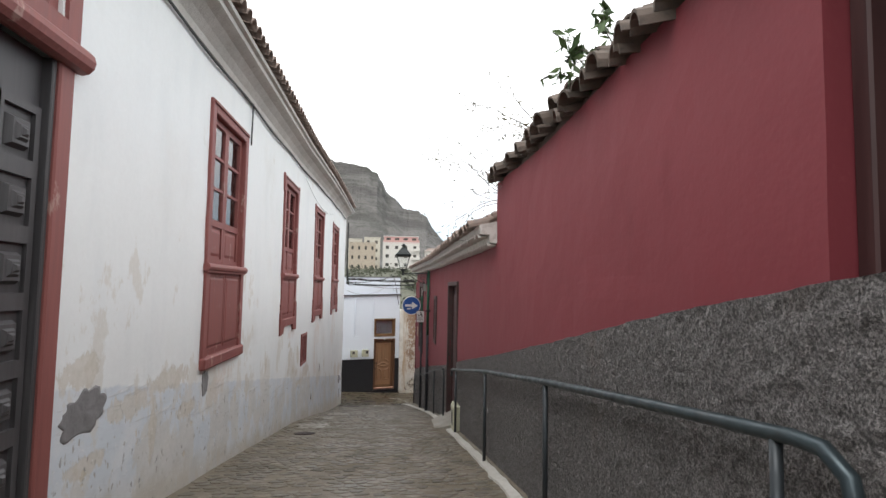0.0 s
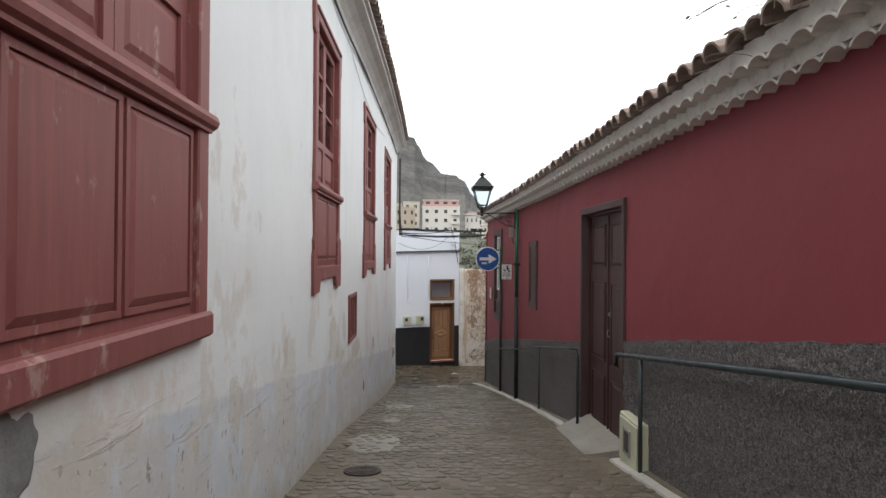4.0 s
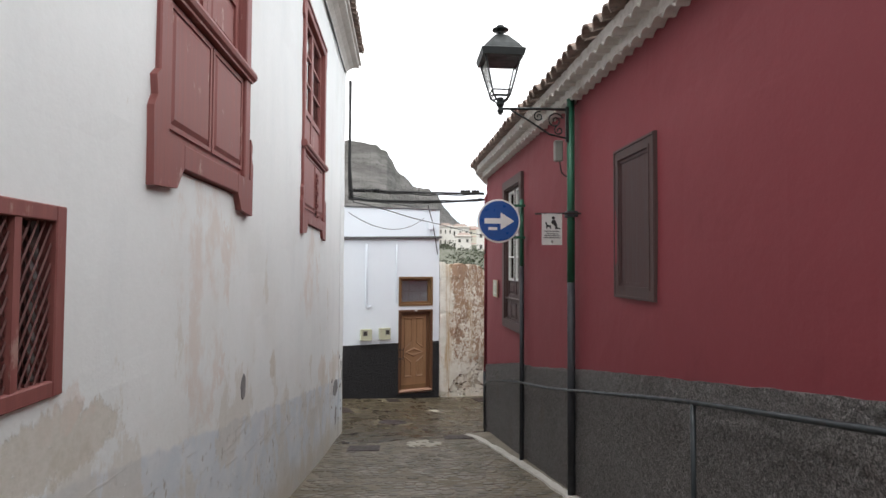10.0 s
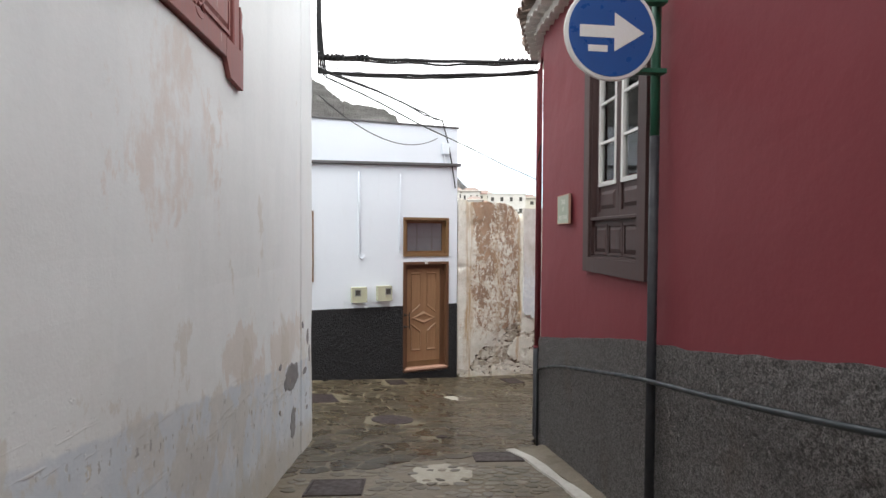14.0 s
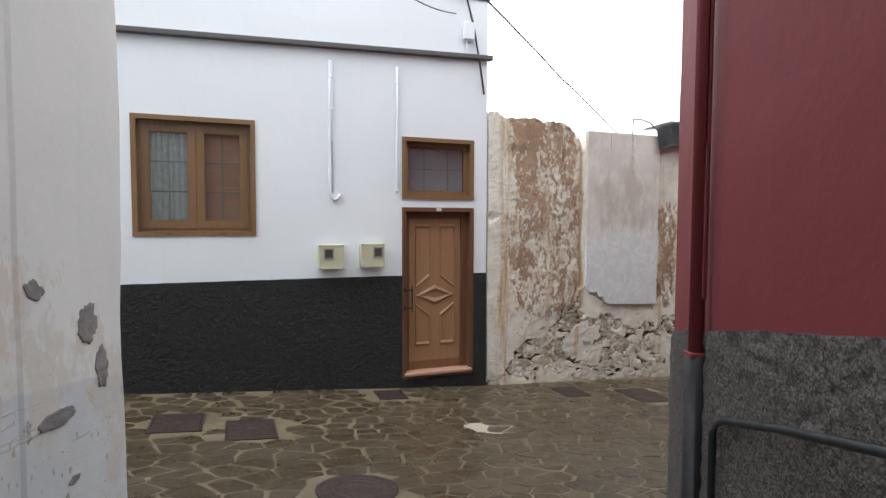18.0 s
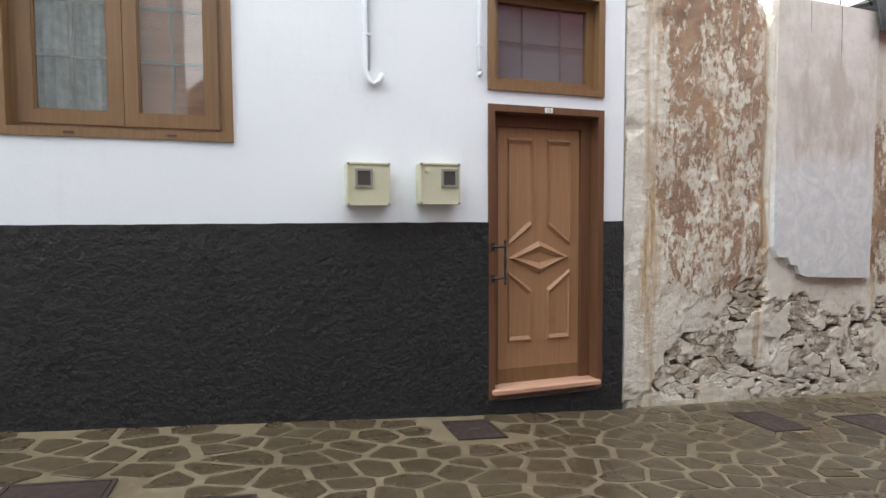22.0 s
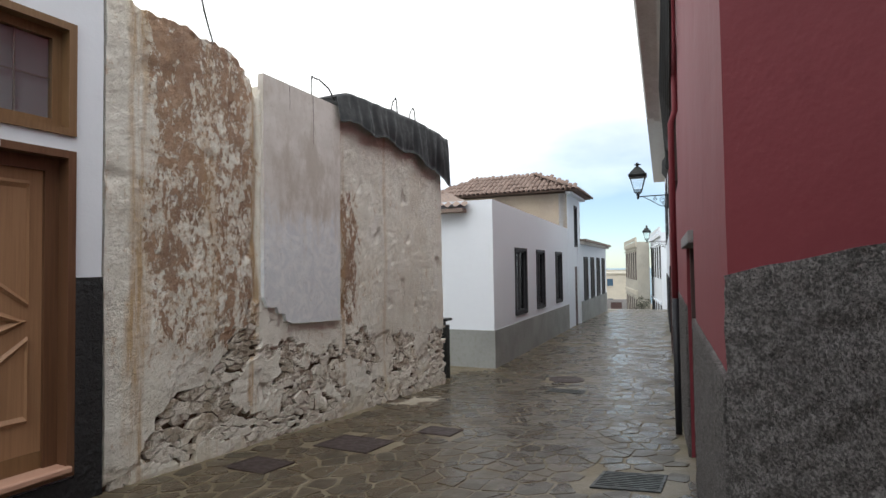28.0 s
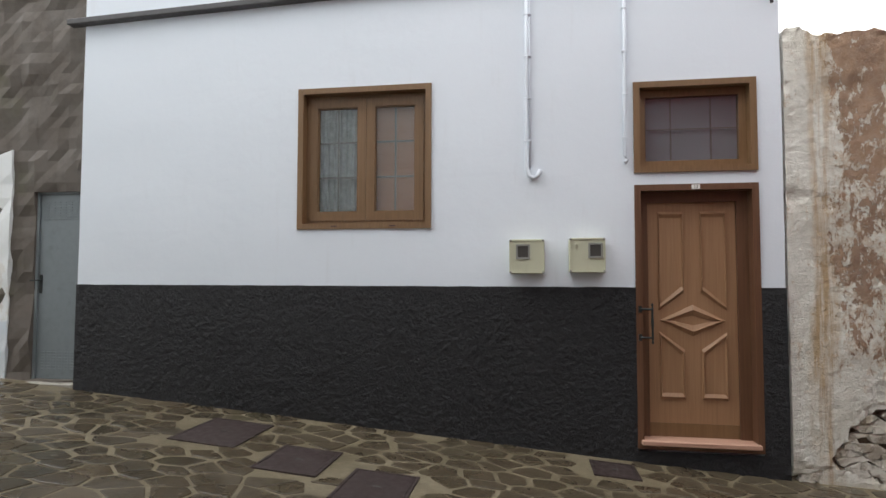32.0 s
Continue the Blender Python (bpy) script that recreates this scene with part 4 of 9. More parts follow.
def tall_window(y0, y1, feet, seed):
    """A tall casement over a panelled apron."""
    rnd = random.Random(seed)
    w, h, sill = y1 - y0, WIN_Z1 - WIN_Z0, WIN_SILL - WIN_Z0
    x = (left_x(y0) + left_x(y1)) / 2
    turn = math.degrees(math.atan2(left_x(y0) - left_x(y1), y1 - y0))
    win = thing("tall_window", pose(left_x(y0), y0, WIN_Z0, 0, 0, 90 + turn), "tall worn brick-red wooden window with glazed sashes over a panelled apron" if feet else
                "tall brick-red wooden window with a straight bottom sill over grey mortar", "window", "tall windows of the old white house")
    a = 0.115
    lo = 0.14 if feet else 0.0
    part("jamb", boxed(0, a, -0.03, 0.16, lo + 0.02, h, bevel=0.008), WOOD_RED, win)
    part("jamb", boxed(w - a, w, -0.03, 0.16, lo + 0.02, h, bevel=0.008), WOOD_RED, win)
    part("head", boxed(a, w - a, -0.03, 0.16, h - 0.13, h - 0.004, bevel=0.008), WOOD_RED, win)
    part("head_mould", boxed(0.03, w - 0.03, -0.047, -0.029, h - 0.05, h - 0.015, bevel=0.006), WOOD_RED, win)
    if feet:
        part("ear", slab(bmesh.new(), [(-0.05, h - 0.26), (0.0, h - 0.30), (0.0, h + 0.005), (-0.05, h + 0.03)], -0.028, 0.02), WOOD_RED, win)
        part("ear", slab(bmesh.new(), [(w, h - 0.30), (w + 0.05, h - 0.26), (w + 0.05, h + 0.03), (w, h + 0.005)], -0.028, 0.02), WOOD_RED, win)
        foot = [(-0.06, 0.0), (0.20, 0.02), (0.28, 0.13), (0.28, 0.26), (-0.005, 0.26), (-0.005, 0.56), (-0.05, 0.52), (-0.035, 0.43), (-0.07, 0.37)]
        part("foot", slab(bmesh.new(), foot, -0.036, 0.02), WOOD_RED, win, "chipped shaped foot of the window casing")
        part("foot", slab(bmesh.new(), [(w - x, z) for x, z in foot[::-1]], -0.036, 0.02), WOOD_RED, win, "chipped shaped foot of the window casing")
        part("bottom_rail", boxed(0.28, w - 0.28, -0.036, 0.1, 0.13, 0.26, bevel=0.006), WOOD_RED, win)
    else:
        part("bottom_rail", boxed(-0.01, w + 0.01, -0.06, 0.1, 0.0, 0.12, bevel=0.015), WOOD_RED, win)
    part("apron", boxed(a, w - a, 0.0, 0.05, lo + 0.10, sill), WOOD_RED, win)
    mid = w / 2
    for p0, p1 in ((a + 0.05, mid - 0.04), (mid + 0.04, w - a - 0.05)):
        bm = panel(bmesh.new(), p0, p1, lo + 0.20, sill - 0.10, -0.0015, 0.014, 0.03)
        border(bm, p0 - 0.028, p1 + 0.028, lo + 0.20 - 0.028, sill - 0.072, -0.012, 0.002, 0.026)
        part("apron_panel", bm, WOOD_RED, win)
    bm = rod(bmesh.new(), [(-0.02, -0.03, sill), (w + 0.02, -0.03, sill)], 0.042, 10)
    box(bm, 0, w, -0.045, 0.05, sill - 0.055, sill - 0.005)
    part("sill_mould", bm, WOOD_RED, win, smooth=False)
    # two glazed sashes, three panes each over a small panel
    for p0, p1 in ((a + 0.004, mid - 0.003), (mid + 0.003, w - a - 0.004)):
        top, low = h - 0.135, sill + 0.05
        bm = bmesh.new()
        st = 0.062
        box(bm, p0, p0 + st, 0.03, 0.075, low, top)
        box(bm, p1 - st, p1, 0.03, 0.075, low, top)
        box(bm, p0 + st, p1 - st, 0.03, 0.075, top - st, top)
        box(bm, p0 + st, p1 - st, 0.03, 0.075, low, low + 0.05)
        gl = low + 0.46
        box(bm, p0 + st, p1 - st, 0.03, 0.075, gl - 0.07, gl)
        sash = part("sash", bm, WOOD_RED, win)
        bm = panel(boxed(p0 + st, p1 - st, 0.048, 0.062, low + 0.05, gl - 0.07), p0 + st + 0.02, p1 - st - 0.02, low + 0.08, gl - 0.10, 0.0475, 0.012, 0.03)
        part("sash_panel", bm, WOOD_RED, sash)
        step = (top - st - gl) / 3
        for k in range(3):
            if k:
                part("glazing_bar", boxed(p0 + st, p1 - st, 0.036, 0.07, gl + k * step - 0.014, gl + k * step + 0.014), WOOD_RED, sash)
            glass_pane(p0 + st - 0.004, p1 - st + 0.004, gl + k * step + 0.014, gl + (k + 1) * step - 0.014, 0.055, sash)
    # added pale sheet; its colour stands for sky reflected in the panes
    bm = bmesh.new()
    n = 26
    cols = [(a + (w - 2 * a) * i / n, 0.17 + 0.018 * math.sin(i * 1.9 + seed) + rnd.uniform(-0.005, 0.005)) for i in range(n + 1)]
    vs = [[bm.verts.new((cx, cy, z)) for cx, cy in cols] for z in (sill + 0.05, h - 0.1)]
    for i in range(n):
        bm.faces.new((vs[0][i], vs[0][i + 1], vs[1][i + 1], vs[1][i]))
    bmesh.ops.solidify(bm, geom=bm.faces[:], thickness=0.004)
    part("curtain", bm, SHEEN_CURTAIN, win, "pale curtain added behind the panes for their sky reflection")
    return win


for k, (a, b) in enumerate(LEFT_WINDOWS):
    tall_window(a, b, k > 0, k)

# the last window has carved fretwork on its apron
fret = thing("carved_fretwork", pose(left_x(17.9) + 0.012, 17.38, WIN_Z0, 0, 0, 90), "carved brick-red scroll fretwork on the window apron", "ornament")
bm = bmesh.new()
for k in range(4):
    for side in (-1, 1):
        pts = [(0.14 + side * 0.07 * math.sin(t * 1.3), -0.012, 0.28 + k * 0.16 + 0.07 * math.sin(t)) for t in np.linspace(0, 5.4, 14)]
        rod(bm, pts, 0.011, 5)
part("scroll", bm, WOOD_RED, fret)

gy0, gy1, gz0, gz1 = GRILLE
grille = thing("vent_grille", pose(left_x(gy0) + 0.004, gy0, gz0, 0, 0, 90), "low brick-red vent grille with a diamond mesh in three bays", "grille")
gw, gh = gy1 - gy0, gz1 - gz0
for x0, x1, z0, z1 in ((0, 0.055, 0, gh), (gw - 0.055, gw, 0, gh), (0.055, gw - 0.055, gh - 0.055, gh), (0.055, gw - 0.055, 0, 0.055)):
    part("casing", boxed(x0, x1, -0.022, 0.04, z0, z1, bevel=0.004), WOOD_RED, grille)
for k in (1, 2):
    part("mullion", boxed(gw * k / 3 - 0.016, gw * k / 3 + 0.016, -0.018, 0.03, 0.055, gh - 0.055), WOOD_RED, grille)
bm = bmesh.new()
for i in range(-16, 22):
    for lean in (1, -1):
        x0 = 0.05 + i * 0.037
        za, zb = 0.05, gh - 0.05
        xa, xb = (x0, x0 + lean * (zb - za) * 0.55)
        lo, hi = 0.05, gw - 0.05
        t0, t1 = 0.0, 1.0
        if abs(xb - xa) > 1e-6:
            ta, tb = sorted(((lo - xa) / (xb - xa), (hi - xa) / (xb - xa)))
            t0, t1 = max(t0, ta), min(t1, tb)
        if t1 - t0 > 0.02:
            rod(bm, [(xa + (xb - xa) * t, 0.0 if lean > 0 else 0.006, za + (zb - za) * t) for t in (t0, t1)], 0.0045, 4)
part("mesh", bm, MESH_RED, grille, "expanded diamond metal mesh painted brick red")
part("backing", boxed(0.03, gw - 0.03, 0.075, 0.085, 0.03, gh - 0.03), WOOD_DARK, grille)

# the panelled door at the top of the lane
dy0, dy1 = OLD_DOOR[0], OLD_DOOR[1]
dbase = land(left_x(2), 2.0)
old_door = thing("panelled_door", pose(left_x(2), dy0, dbase, 0, 0, 90), "dark grey-green coffered wooden door in a worn brick-red casing", "door")
dw, dtop = dy1 - dy0, 2.98 - dbase
part("casing", boxed(dw - 0.02, dw + 0.12, -0.02, 0.10, -0.2, dtop, bevel=0.01), WOOD_RED, old_door)
part("casing", boxed(-0.12, 0.02, -0.02, 0.10, -0.2, dtop, bevel=0.01), WOOD_RED, old_door)
part("stop", boxed(dw - 0.055, dw - 0.02, 0.0, 0.09, -0.2, dtop, bevel=0.006), WOOD_GREEN, old_door)
part("lintel_mould", rod(bmesh.new(), [(-0.2, -0.03, dtop + 0.06), (dw + 0.17, -0.03, dtop + 0.06)], 0.075, 12), WOOD_RED, old_door, "round brick-red lintel moulding")
part("upper_panel", border(bmesh.new(), -0.12, dw + 0.15, dtop + 0.12, 4.02 - dbase, -0.02, 0.1, 0.13), WOOD_RED, old_door)
part("upper_board", panel(boxed(0.0, dw, 0.03, 0.08, dtop + 0.1, 4.0 - dbase), 0.08, dw - 0.08, dtop + 0.28, 3.86 - dbase, 0.029, 0.02, 0.05), WOOD_RED, old_door)
for leaf in (0, 1):
    l0, l1 = leaf * dw / 2 + 0.02, (leaf + 1) * dw / 2 - 0.02 - 0.03 * leaf
    door = part("leaf", boxed(l0, l1, 0.06, 0.11, -0.2, dtop), WOOD_GREEN, old_door)
    for r in range(9):
        for c in range(2):
            cx0 = l0 + 0.05 + c * (l1 - l0 - 0.07) / 2
            cx1 = cx0 + (l1 - l0 - 0.11) / 2
            z0 = 0.0 + r * 0.345
            if z0 + 0.3 > dtop:
                continue
            bm = border(bmesh.new(), cx0 - 0.02, cx1 + 0.02, z0 - 0.02, z0 + 0.325, 0.035, 0.061, 0.045)
            mx, mz, q = (cx0 + cx1) / 2, z0 + 0.15, 0.082
            panel(bm, mx - q, mx + q, mz - q, mz + q, 0.059, 0.035, 0.018)
            panel(bm, mx - q * 0.55, mx + q * 0.55, mz - q * 0.55, mz + q * 0.55, 0.025, 0.018, 0.014)
            panel(bm, mx - q * 0.28, mx + q * 0.28, mz - q * 0.28, mz + q * 0.28, 0.008, 0.016, 0.012)
            part("coffer", bm, WOOD_GREEN, door)


def sweep(name, line, profile, material, label, category):
    """A moulding along a plan line; profile: (out, z)."""
    rows = [offset_line(line, off) for off, _ in profile]
    verts, faces = [], []
    n = len(line)
    for (off, z), row in zip(profile, rows):
        verts += [(p[0], p[1], z) for p in row]
    k = len(profile)
    for i in range(k):
        j = (i + 1) % k
        for q in range(n - 1):
            faces.append((i * n + q, i * n + q + 1, j * n + q + 1, j * n + q))
    faces.append([i * n for i in range(k)])
    faces.append([i * n + n - 1 for i in range(k)][::-1])
    me = bpy.data.meshes.new(name)
    me.from_pydata(verts, [], faces)
    me.update()
    return tagged(mesh_part(name, me, material), label, category, kind="structure")


LEFT_EAVE = [(-0.04, 4.13), (0.02, 4.13), (0.03, 4.20), (0.08, 4.28), (0.15, 4.35), (0.22, 4.385), (0.245, 4.40), (0.245, 4.455), (0.285, 4.47), (0.285, 4.52), (-0.04, 4.58)]


def eave_lift(y):
    """The old eave is not level."""
    return float(np.interp(y, (-14, 4, 10, 21.2), (-0.08, -0.08, 0.0, 0.20)))


CORNICE_LINE = [(left_x(y), y) for y in (-14.0, 4.0, 10.5, 14.0, 18.0, 21.2)] + [(-7.0, 18.85)]
cornice_left = sweep("cornice_old_white_house", CORNICE_LINE, LEFT_EAVE, CORNICE, "grey plaster cove cornice under the tiled eave", "cornice")
for v in cornice_left.data.vertices:
    v.co.z += eave_lift(v.co.y)


def tile_mesh(name, radius=0.095, length=0.42, taper=0.8, thick=0.014, arc=math.pi, segs=7):
    """A barrel tile along +y, open below, its lower end at y = 0."""
    bm = bmesh.new()
    rings = []
    for y, k in ((0, 1.0), (length, taper)):
        for r in (radius * k, radius * k - thick):
            rings.append([bm.verts.new((r * math.cos(math.pi / 2 + arc / 2 - arc * i / segs), y, r * math.sin(math.pi / 2 + arc / 2 - arc * i / segs))) for i in range(segs + 1)])
    o0, i0, o1, i1 = rings
    for i in range(segs):
        bm.faces.new((o0[i], o0[i + 1], o1[i + 1], o1[i]))
        bm.faces.new((i0[i + 1], i0[i], i1[i], i1[i + 1]))
        bm.faces.new((o0[i + 1], o0[i], i0[i], i0[i + 1]))
        bm.faces.new((o1[i], o1[i + 1], i1[i + 1], i1[i]))
    for k in (0, segs):
        bm.faces.new((o0[k], i0[k], i1[k], o1[k]))
    bmesh.ops.recalc_face_normals(bm, faces=bm.faces)
    me = bpy.data.meshes.new(name)
    bm.to_mesh(me)
    bm.free()
    return me


def lay(name, me, m, parent):
    ob = new(name, me)
    ob.parent = parent
    ob.matrix_world = m
    return ob


def sloped_roof(name, outline, material, label, pitch=0.2, wave=0.035):
    """A wavy tiled slope: outline is (p_low0, p_low1, p_high1, p_high0)."""
    a, b, c, d = (Vector(p) for p in outline)
    nu = max(4, int((b - a).length / pitch * 4))
    nv = max(2, int((d - a).length / 0.4))
    verts, faces = [], []
    for j in range(nv + 1):
        for i in range(nu + 1):
            u, v = i / nu, j / nv
            p = (a * (1 - u) + b * u) * (1 - v) + (d * (1 - u) + c * u) * v
            along = (b - a).length * u
            verts.append((p.x, p.y, p.z + wave * math.sin(2 * math.pi * along / pitch) + 0.02 * (j % 2)))
    for j in range(nv):
        for i in range(nu):
            k = j * (nu + 1) + i
            faces.append((k, k + 1, k + nu + 2, k + nu + 1))
    me = bpy.data.meshes.new(name)
    me.from_pydata(verts, [], faces)
    me.update()
    return tagged(mesh_part(name, me, material), label, "roof", kind="structure")


roof_left = sloped_roof("roof_old_white_house", [(-1.6, -13, 4.46), (-1.6, 21.1, 4.76), (-5.2, 17.5, 5.9), (-5.2, -13, 5.7)], CLAY, "weathered clay barrel tile roof")
TILE = tile_mesh("roof_tile")
TILE.materials.append(CLAY)
rt = random.Random(4)
y = 1.0
while y < 21.2:
    m = pose(left_x(y) + 0.355, y, 4.545 + eave_lift(y) + rt.uniform(-0.006, 0.006), 12 + rt.uniform(-3, 3), rt.uniform(-4, 4), 90 + rt.uniform(-3, 3))
    lay("roof_tile", TILE, m, roof_left)
    y += 0.205

# ---- the red house: eaves, doors, windows ----
TILE_WHITE = tile_mesh("eave_tile", 0.105, 0.30, 0.97, 0.014, math.pi * 0.62)
TILE_WHITE.materials.append(CLAY_WHITE)
roof_red = sloped_roof("roof_red_house", [(1.2, 21.2, 2.56), (1.2, 6.0, 2.56), (4.6, 6.0, 3.7), (4.6, 20.5, 3.7)], CLAY, "weathered clay barrel tile roof")
eave_line = [p for p in RED_LANE[:3]] + [(1.29, HIGH_END + 0.0)]
cornice_red = sweep("cornice_red_house", eave_line, [(-0.1, 2.285), (0.02, 2.287), (0.085, 2.292), (0.09, 2.385), (0.19, 2.395), (0.20, 2.50), (-0.1, 2.56)], CLAY_WHITE, "whitewashed eave bed over the red wall", "cornice")


def eave_row(y0, y1, pitch, fn):
    y = y0
    while y < y1:
        x = red_x(y)
        turn = 90 if y > 20.86 else math.degrees(math.atan2(0.215, 6.76)) if y > 14.1 else 0.0
        fn(x, y, turn if y <= 20.86 else -20.4)
        y += pitch


def white_tiles(x, y, turn):
    r = rt.uniform
    lay("eave_tile", TILE_WHITE, pose(x - 0.10 + r(-0.006, 0.006), y, 2.190 + r(-0.003, 0.003), 4, r(-4, 4), -90 + turn + r(-3, 3)), cornice_red)
    lay("eave_tile", TILE_WHITE, pose(x - 0.21 + r(-0.006, 0.006), y + 0.085, 2.300 + r(-0.003, 0.003), 5, r(-4, 4), -90 + turn + r(-3, 3)), cornice_red)


def clay_tiles(x, y, turn):
    r = rt.uniform
    lay("roof_tile", TILE, pose(x - 0.31 + r(-0.02, 0.02), y, 2.465 + r(-0.008, 0.008), 16 + r(-3, 3), r(-6, 6), -90 + turn + r(-5, 5)), roof_red)
    lay("roof_tile", TILE, pose(x - 0.02 + r(-0.03, 0.03), y + r(-0.02, 0.02), 2.575 + r(-0.01, 0.02), 16 + r(-3, 3), r(-6, 6), -90 + turn + r(-6, 6)), roof_red)


eave_row(6.1, 22.2, 0.17, white_tiles)
eave_row(6.15, 22.2, 0.19, clay_tiles)

# the higher wall ends in broken, blackened tiles
TILE_DARK = tile_mesh("broken_roof_tile", 0.10, 0.46, 0.85, 0.016)
TILE_DARK.materials.append(CLAY_DARK)
coping = sweep("coping_high_wall", [(1.29, HIGH_END), (1.29, -9)], [(-0.5, 2.94), (-0.03, 2.94), (-0.02, 3.0), (-0.06, 3.07), (-0.3, 3.20), (-0.5, 3.20)], CLAY_DARK, "crumbling coping of blackened tiles", "coping")
y = -3.0
while y < HIGH_END + 0.1:
    r = rt.uniform
    lay("roof_tile", TILE_DARK, pose(1.19 + r(-0.05, 0.05), y + r(-0.03, 0.03), 2.975 + r(-0.025, 0.025), 10 + r(-8, 8), r(-14, 14), -90 + r(-12, 12)), coping)
    if r(0, 1) < 0.85:
        lay("roof_tile", TILE_DARK, pose(1.30 + r(-0.07, 0.07), y + 0.1 + r(-0.04, 0.04), 3.06 + r(-0.03, 0.04), 14 + r(-9, 9), r(-16, 16), -90 + r(-16, 16)), coping)
    if r(0, 1) < 0.45:
        lay("roof_tile", TILE_DARK, pose(1.36 + r(-0.08, 0.08), y + r(-0.05, 0.05), 3.14 + r(-0.03, 0.05), 12 + r(-10, 10), r(-25, 25), -90 + r(-30, 30)), coping)
    y += 0.185


def panelled_leaf(bm_mat, x0, x1, z0, z1, y, fields, parent, name="leaf"):
    leaf = part(name, boxed(x0, x1, y, y + 0.045, z0, z1, bevel=0.004), bm_mat, parent)
    for fx0, fx1, fz0, fz1 in fields:
        bm = panel(bmesh.new(), fx0 + 0.02, fx1 - 0.02, fz0 + 0.02, fz1 - 0.02, y - 0.001, 0.013, 0.032)
        border(bm, fx0, fx1, fz0, fz1, y - 0.016, y + 0.001, 0.018)
        part("field", bm, bm_mat, leaf)
    return leaf


# double door of the red house; local x runs down the lane's right side from y1 towards y0
ry0, ry1, rz0, rz1 = RED_DOOR
red_door = thing("double_door", pose(1.29, ry1, 0, 0, 0, -90), "closed dark brown panelled double door in a grey-brown casing", "door")
rw = ry1 - ry0
part("jamb", boxed(-0.07, 0.0, -0.03, 0.14, -1.1, rz1, bevel=0.006), WOOD_BROWN, red_door)
part("jamb", boxed(rw, rw + 0.07, -0.03, 0.14, -1.0, rz1, bevel=0.006), WOOD_BROWN, red_door)
part("head", boxed(-0.07, rw + 0.07, -0.032, 0.14, rz1, rz1 + 0.08, bevel=0.006), WOOD_BROWN, red_door)
for k in (0, 1):
    x0, x1 = (0.03, rw / 2 - 0.004) if k == 0 else (rw / 2 + 0.004, rw - 0.03)
    f0, f1 = x0 + 0.10, x1 - 0.10
    panelled_leaf(WOOD_DARK, x0, x1, -0.98, rz1 - 0.03, 0.09, [(f0, f1, -0.80, -0.12), (f0, f1, 0.04, 0.98), (f0, f1, 1.16, 1.66)], red_door)
part("inner_frame", border(bmesh.new(), 0.0, rw, -1.1, rz1, 0.06, 0.14, 0.028), WOOD_DARK, red_door)
part("meeting_bead", boxed(rw / 2 - 0.016, rw / 2 + 0.016, 0.072, 0.092, -0.97, rz1 - 0.04, bevel=0.004), WOOD_DARK, red_door)
part("lock", lathe(bmesh.new(), [(0.030, 0), (0.030, 0.006), (0.018, 0.012), (0.018, 0.024), (0.0, 0.026)], 14, pose(rw / 2 + 0.055, 0.09, 0.62, 90)), METAL_GREY, red_door, "round dull metal lock")
part("lock_plate", boxed(rw / 2 + 0.025, rw / 2 + 0.085, 0.086, 0.092, 0.44, 0.58, bevel=0.002), WOOD_DARK, red_door)
part("pull_handle", rod(bmesh.new(), [(rw / 2 + 0.05, 0.088, 0.36), (rw / 2 + 0.05, 0.062, 0.366), (rw / 2 + 0.05, 0.056, 0.40), (rw / 2 + 0.05, 0.062, 0.434), (rw / 2 + 0.05, 0.088, 0.44)], 0.007, 8), METAL_GREY, red_door, "small dull metal pull", True)

# narrow fixed shutter
sy0, sy1, sz0, sz1 = RED_SHUTTER
shutter = thing("window_shutter", pose(1.28, sy1, sz0, 0, 0, -90), "closed grey-brown wooden shutter in a flat casing", "shutter")
sw, sh = sy1 - sy0, sz1 - sz0
part("casing", border(bmesh.new(), 0, sw, 0, sh, -0.016, 0.06, 0.085), WOOD_BROWN, shutter)
part("outer_bead", border(bmesh.new(), 0.004, sw - 0.004, 0.004, sh - 0.004, -0.024, -0.015, 0.018), WOOD_BROWN, shutter)
part("inner_bead", border(bmesh.new(), 0.08, sw - 0.08, 0.08, sh - 0.08, -0.024, 0.05, 0.022), WOOD_BROWN, shutter)
part("leaf_frame", border(bmesh.new(), 0.102, sw - 0.102, 0.102, sh - 0.102, -0.010, 0.03, 0.03), WOOD_DARK, shutter)
part("board", boxed(0.131, sw - 0.131, -0.004, 0.03, 0.131, sh - 0.131), WOOD_DARK, shutter, "dark brown board of the shutter")

# window with white sashes over a panelled apron
qy0, qy1, qz0, qz1 = RED_WINDOW
q_turn = math.degrees(math.atan2(red_x(qy0) - red_x(qy1), qy1 - qy0))
sash_window = thing("sash_window", pose(red_x(qy1), qy1, qz0, 0, 0, -90 + q_turn), "grey-brown casement window with white sashes and a panelled apron", "window")
qw, qh = qy1 - qy0, qz1 - qz0
part("casing", border(bmesh.new(), 0, qw, 0, qh, -0.04, 0.10, 0.13), WOOD_BROWN, sash_window)
part("inner_bead", border(bmesh.new(), 0.12, qw - 0.12, 0.12, qh - 0.12, -0.015, 0.10, 0.03), WOOD_BROWN, sash_window)
part("apron", boxed(0.14, qw - 0.14, 0.02, 0.06, 0.14, 0.46), WOOD_BROWN, sash_window)
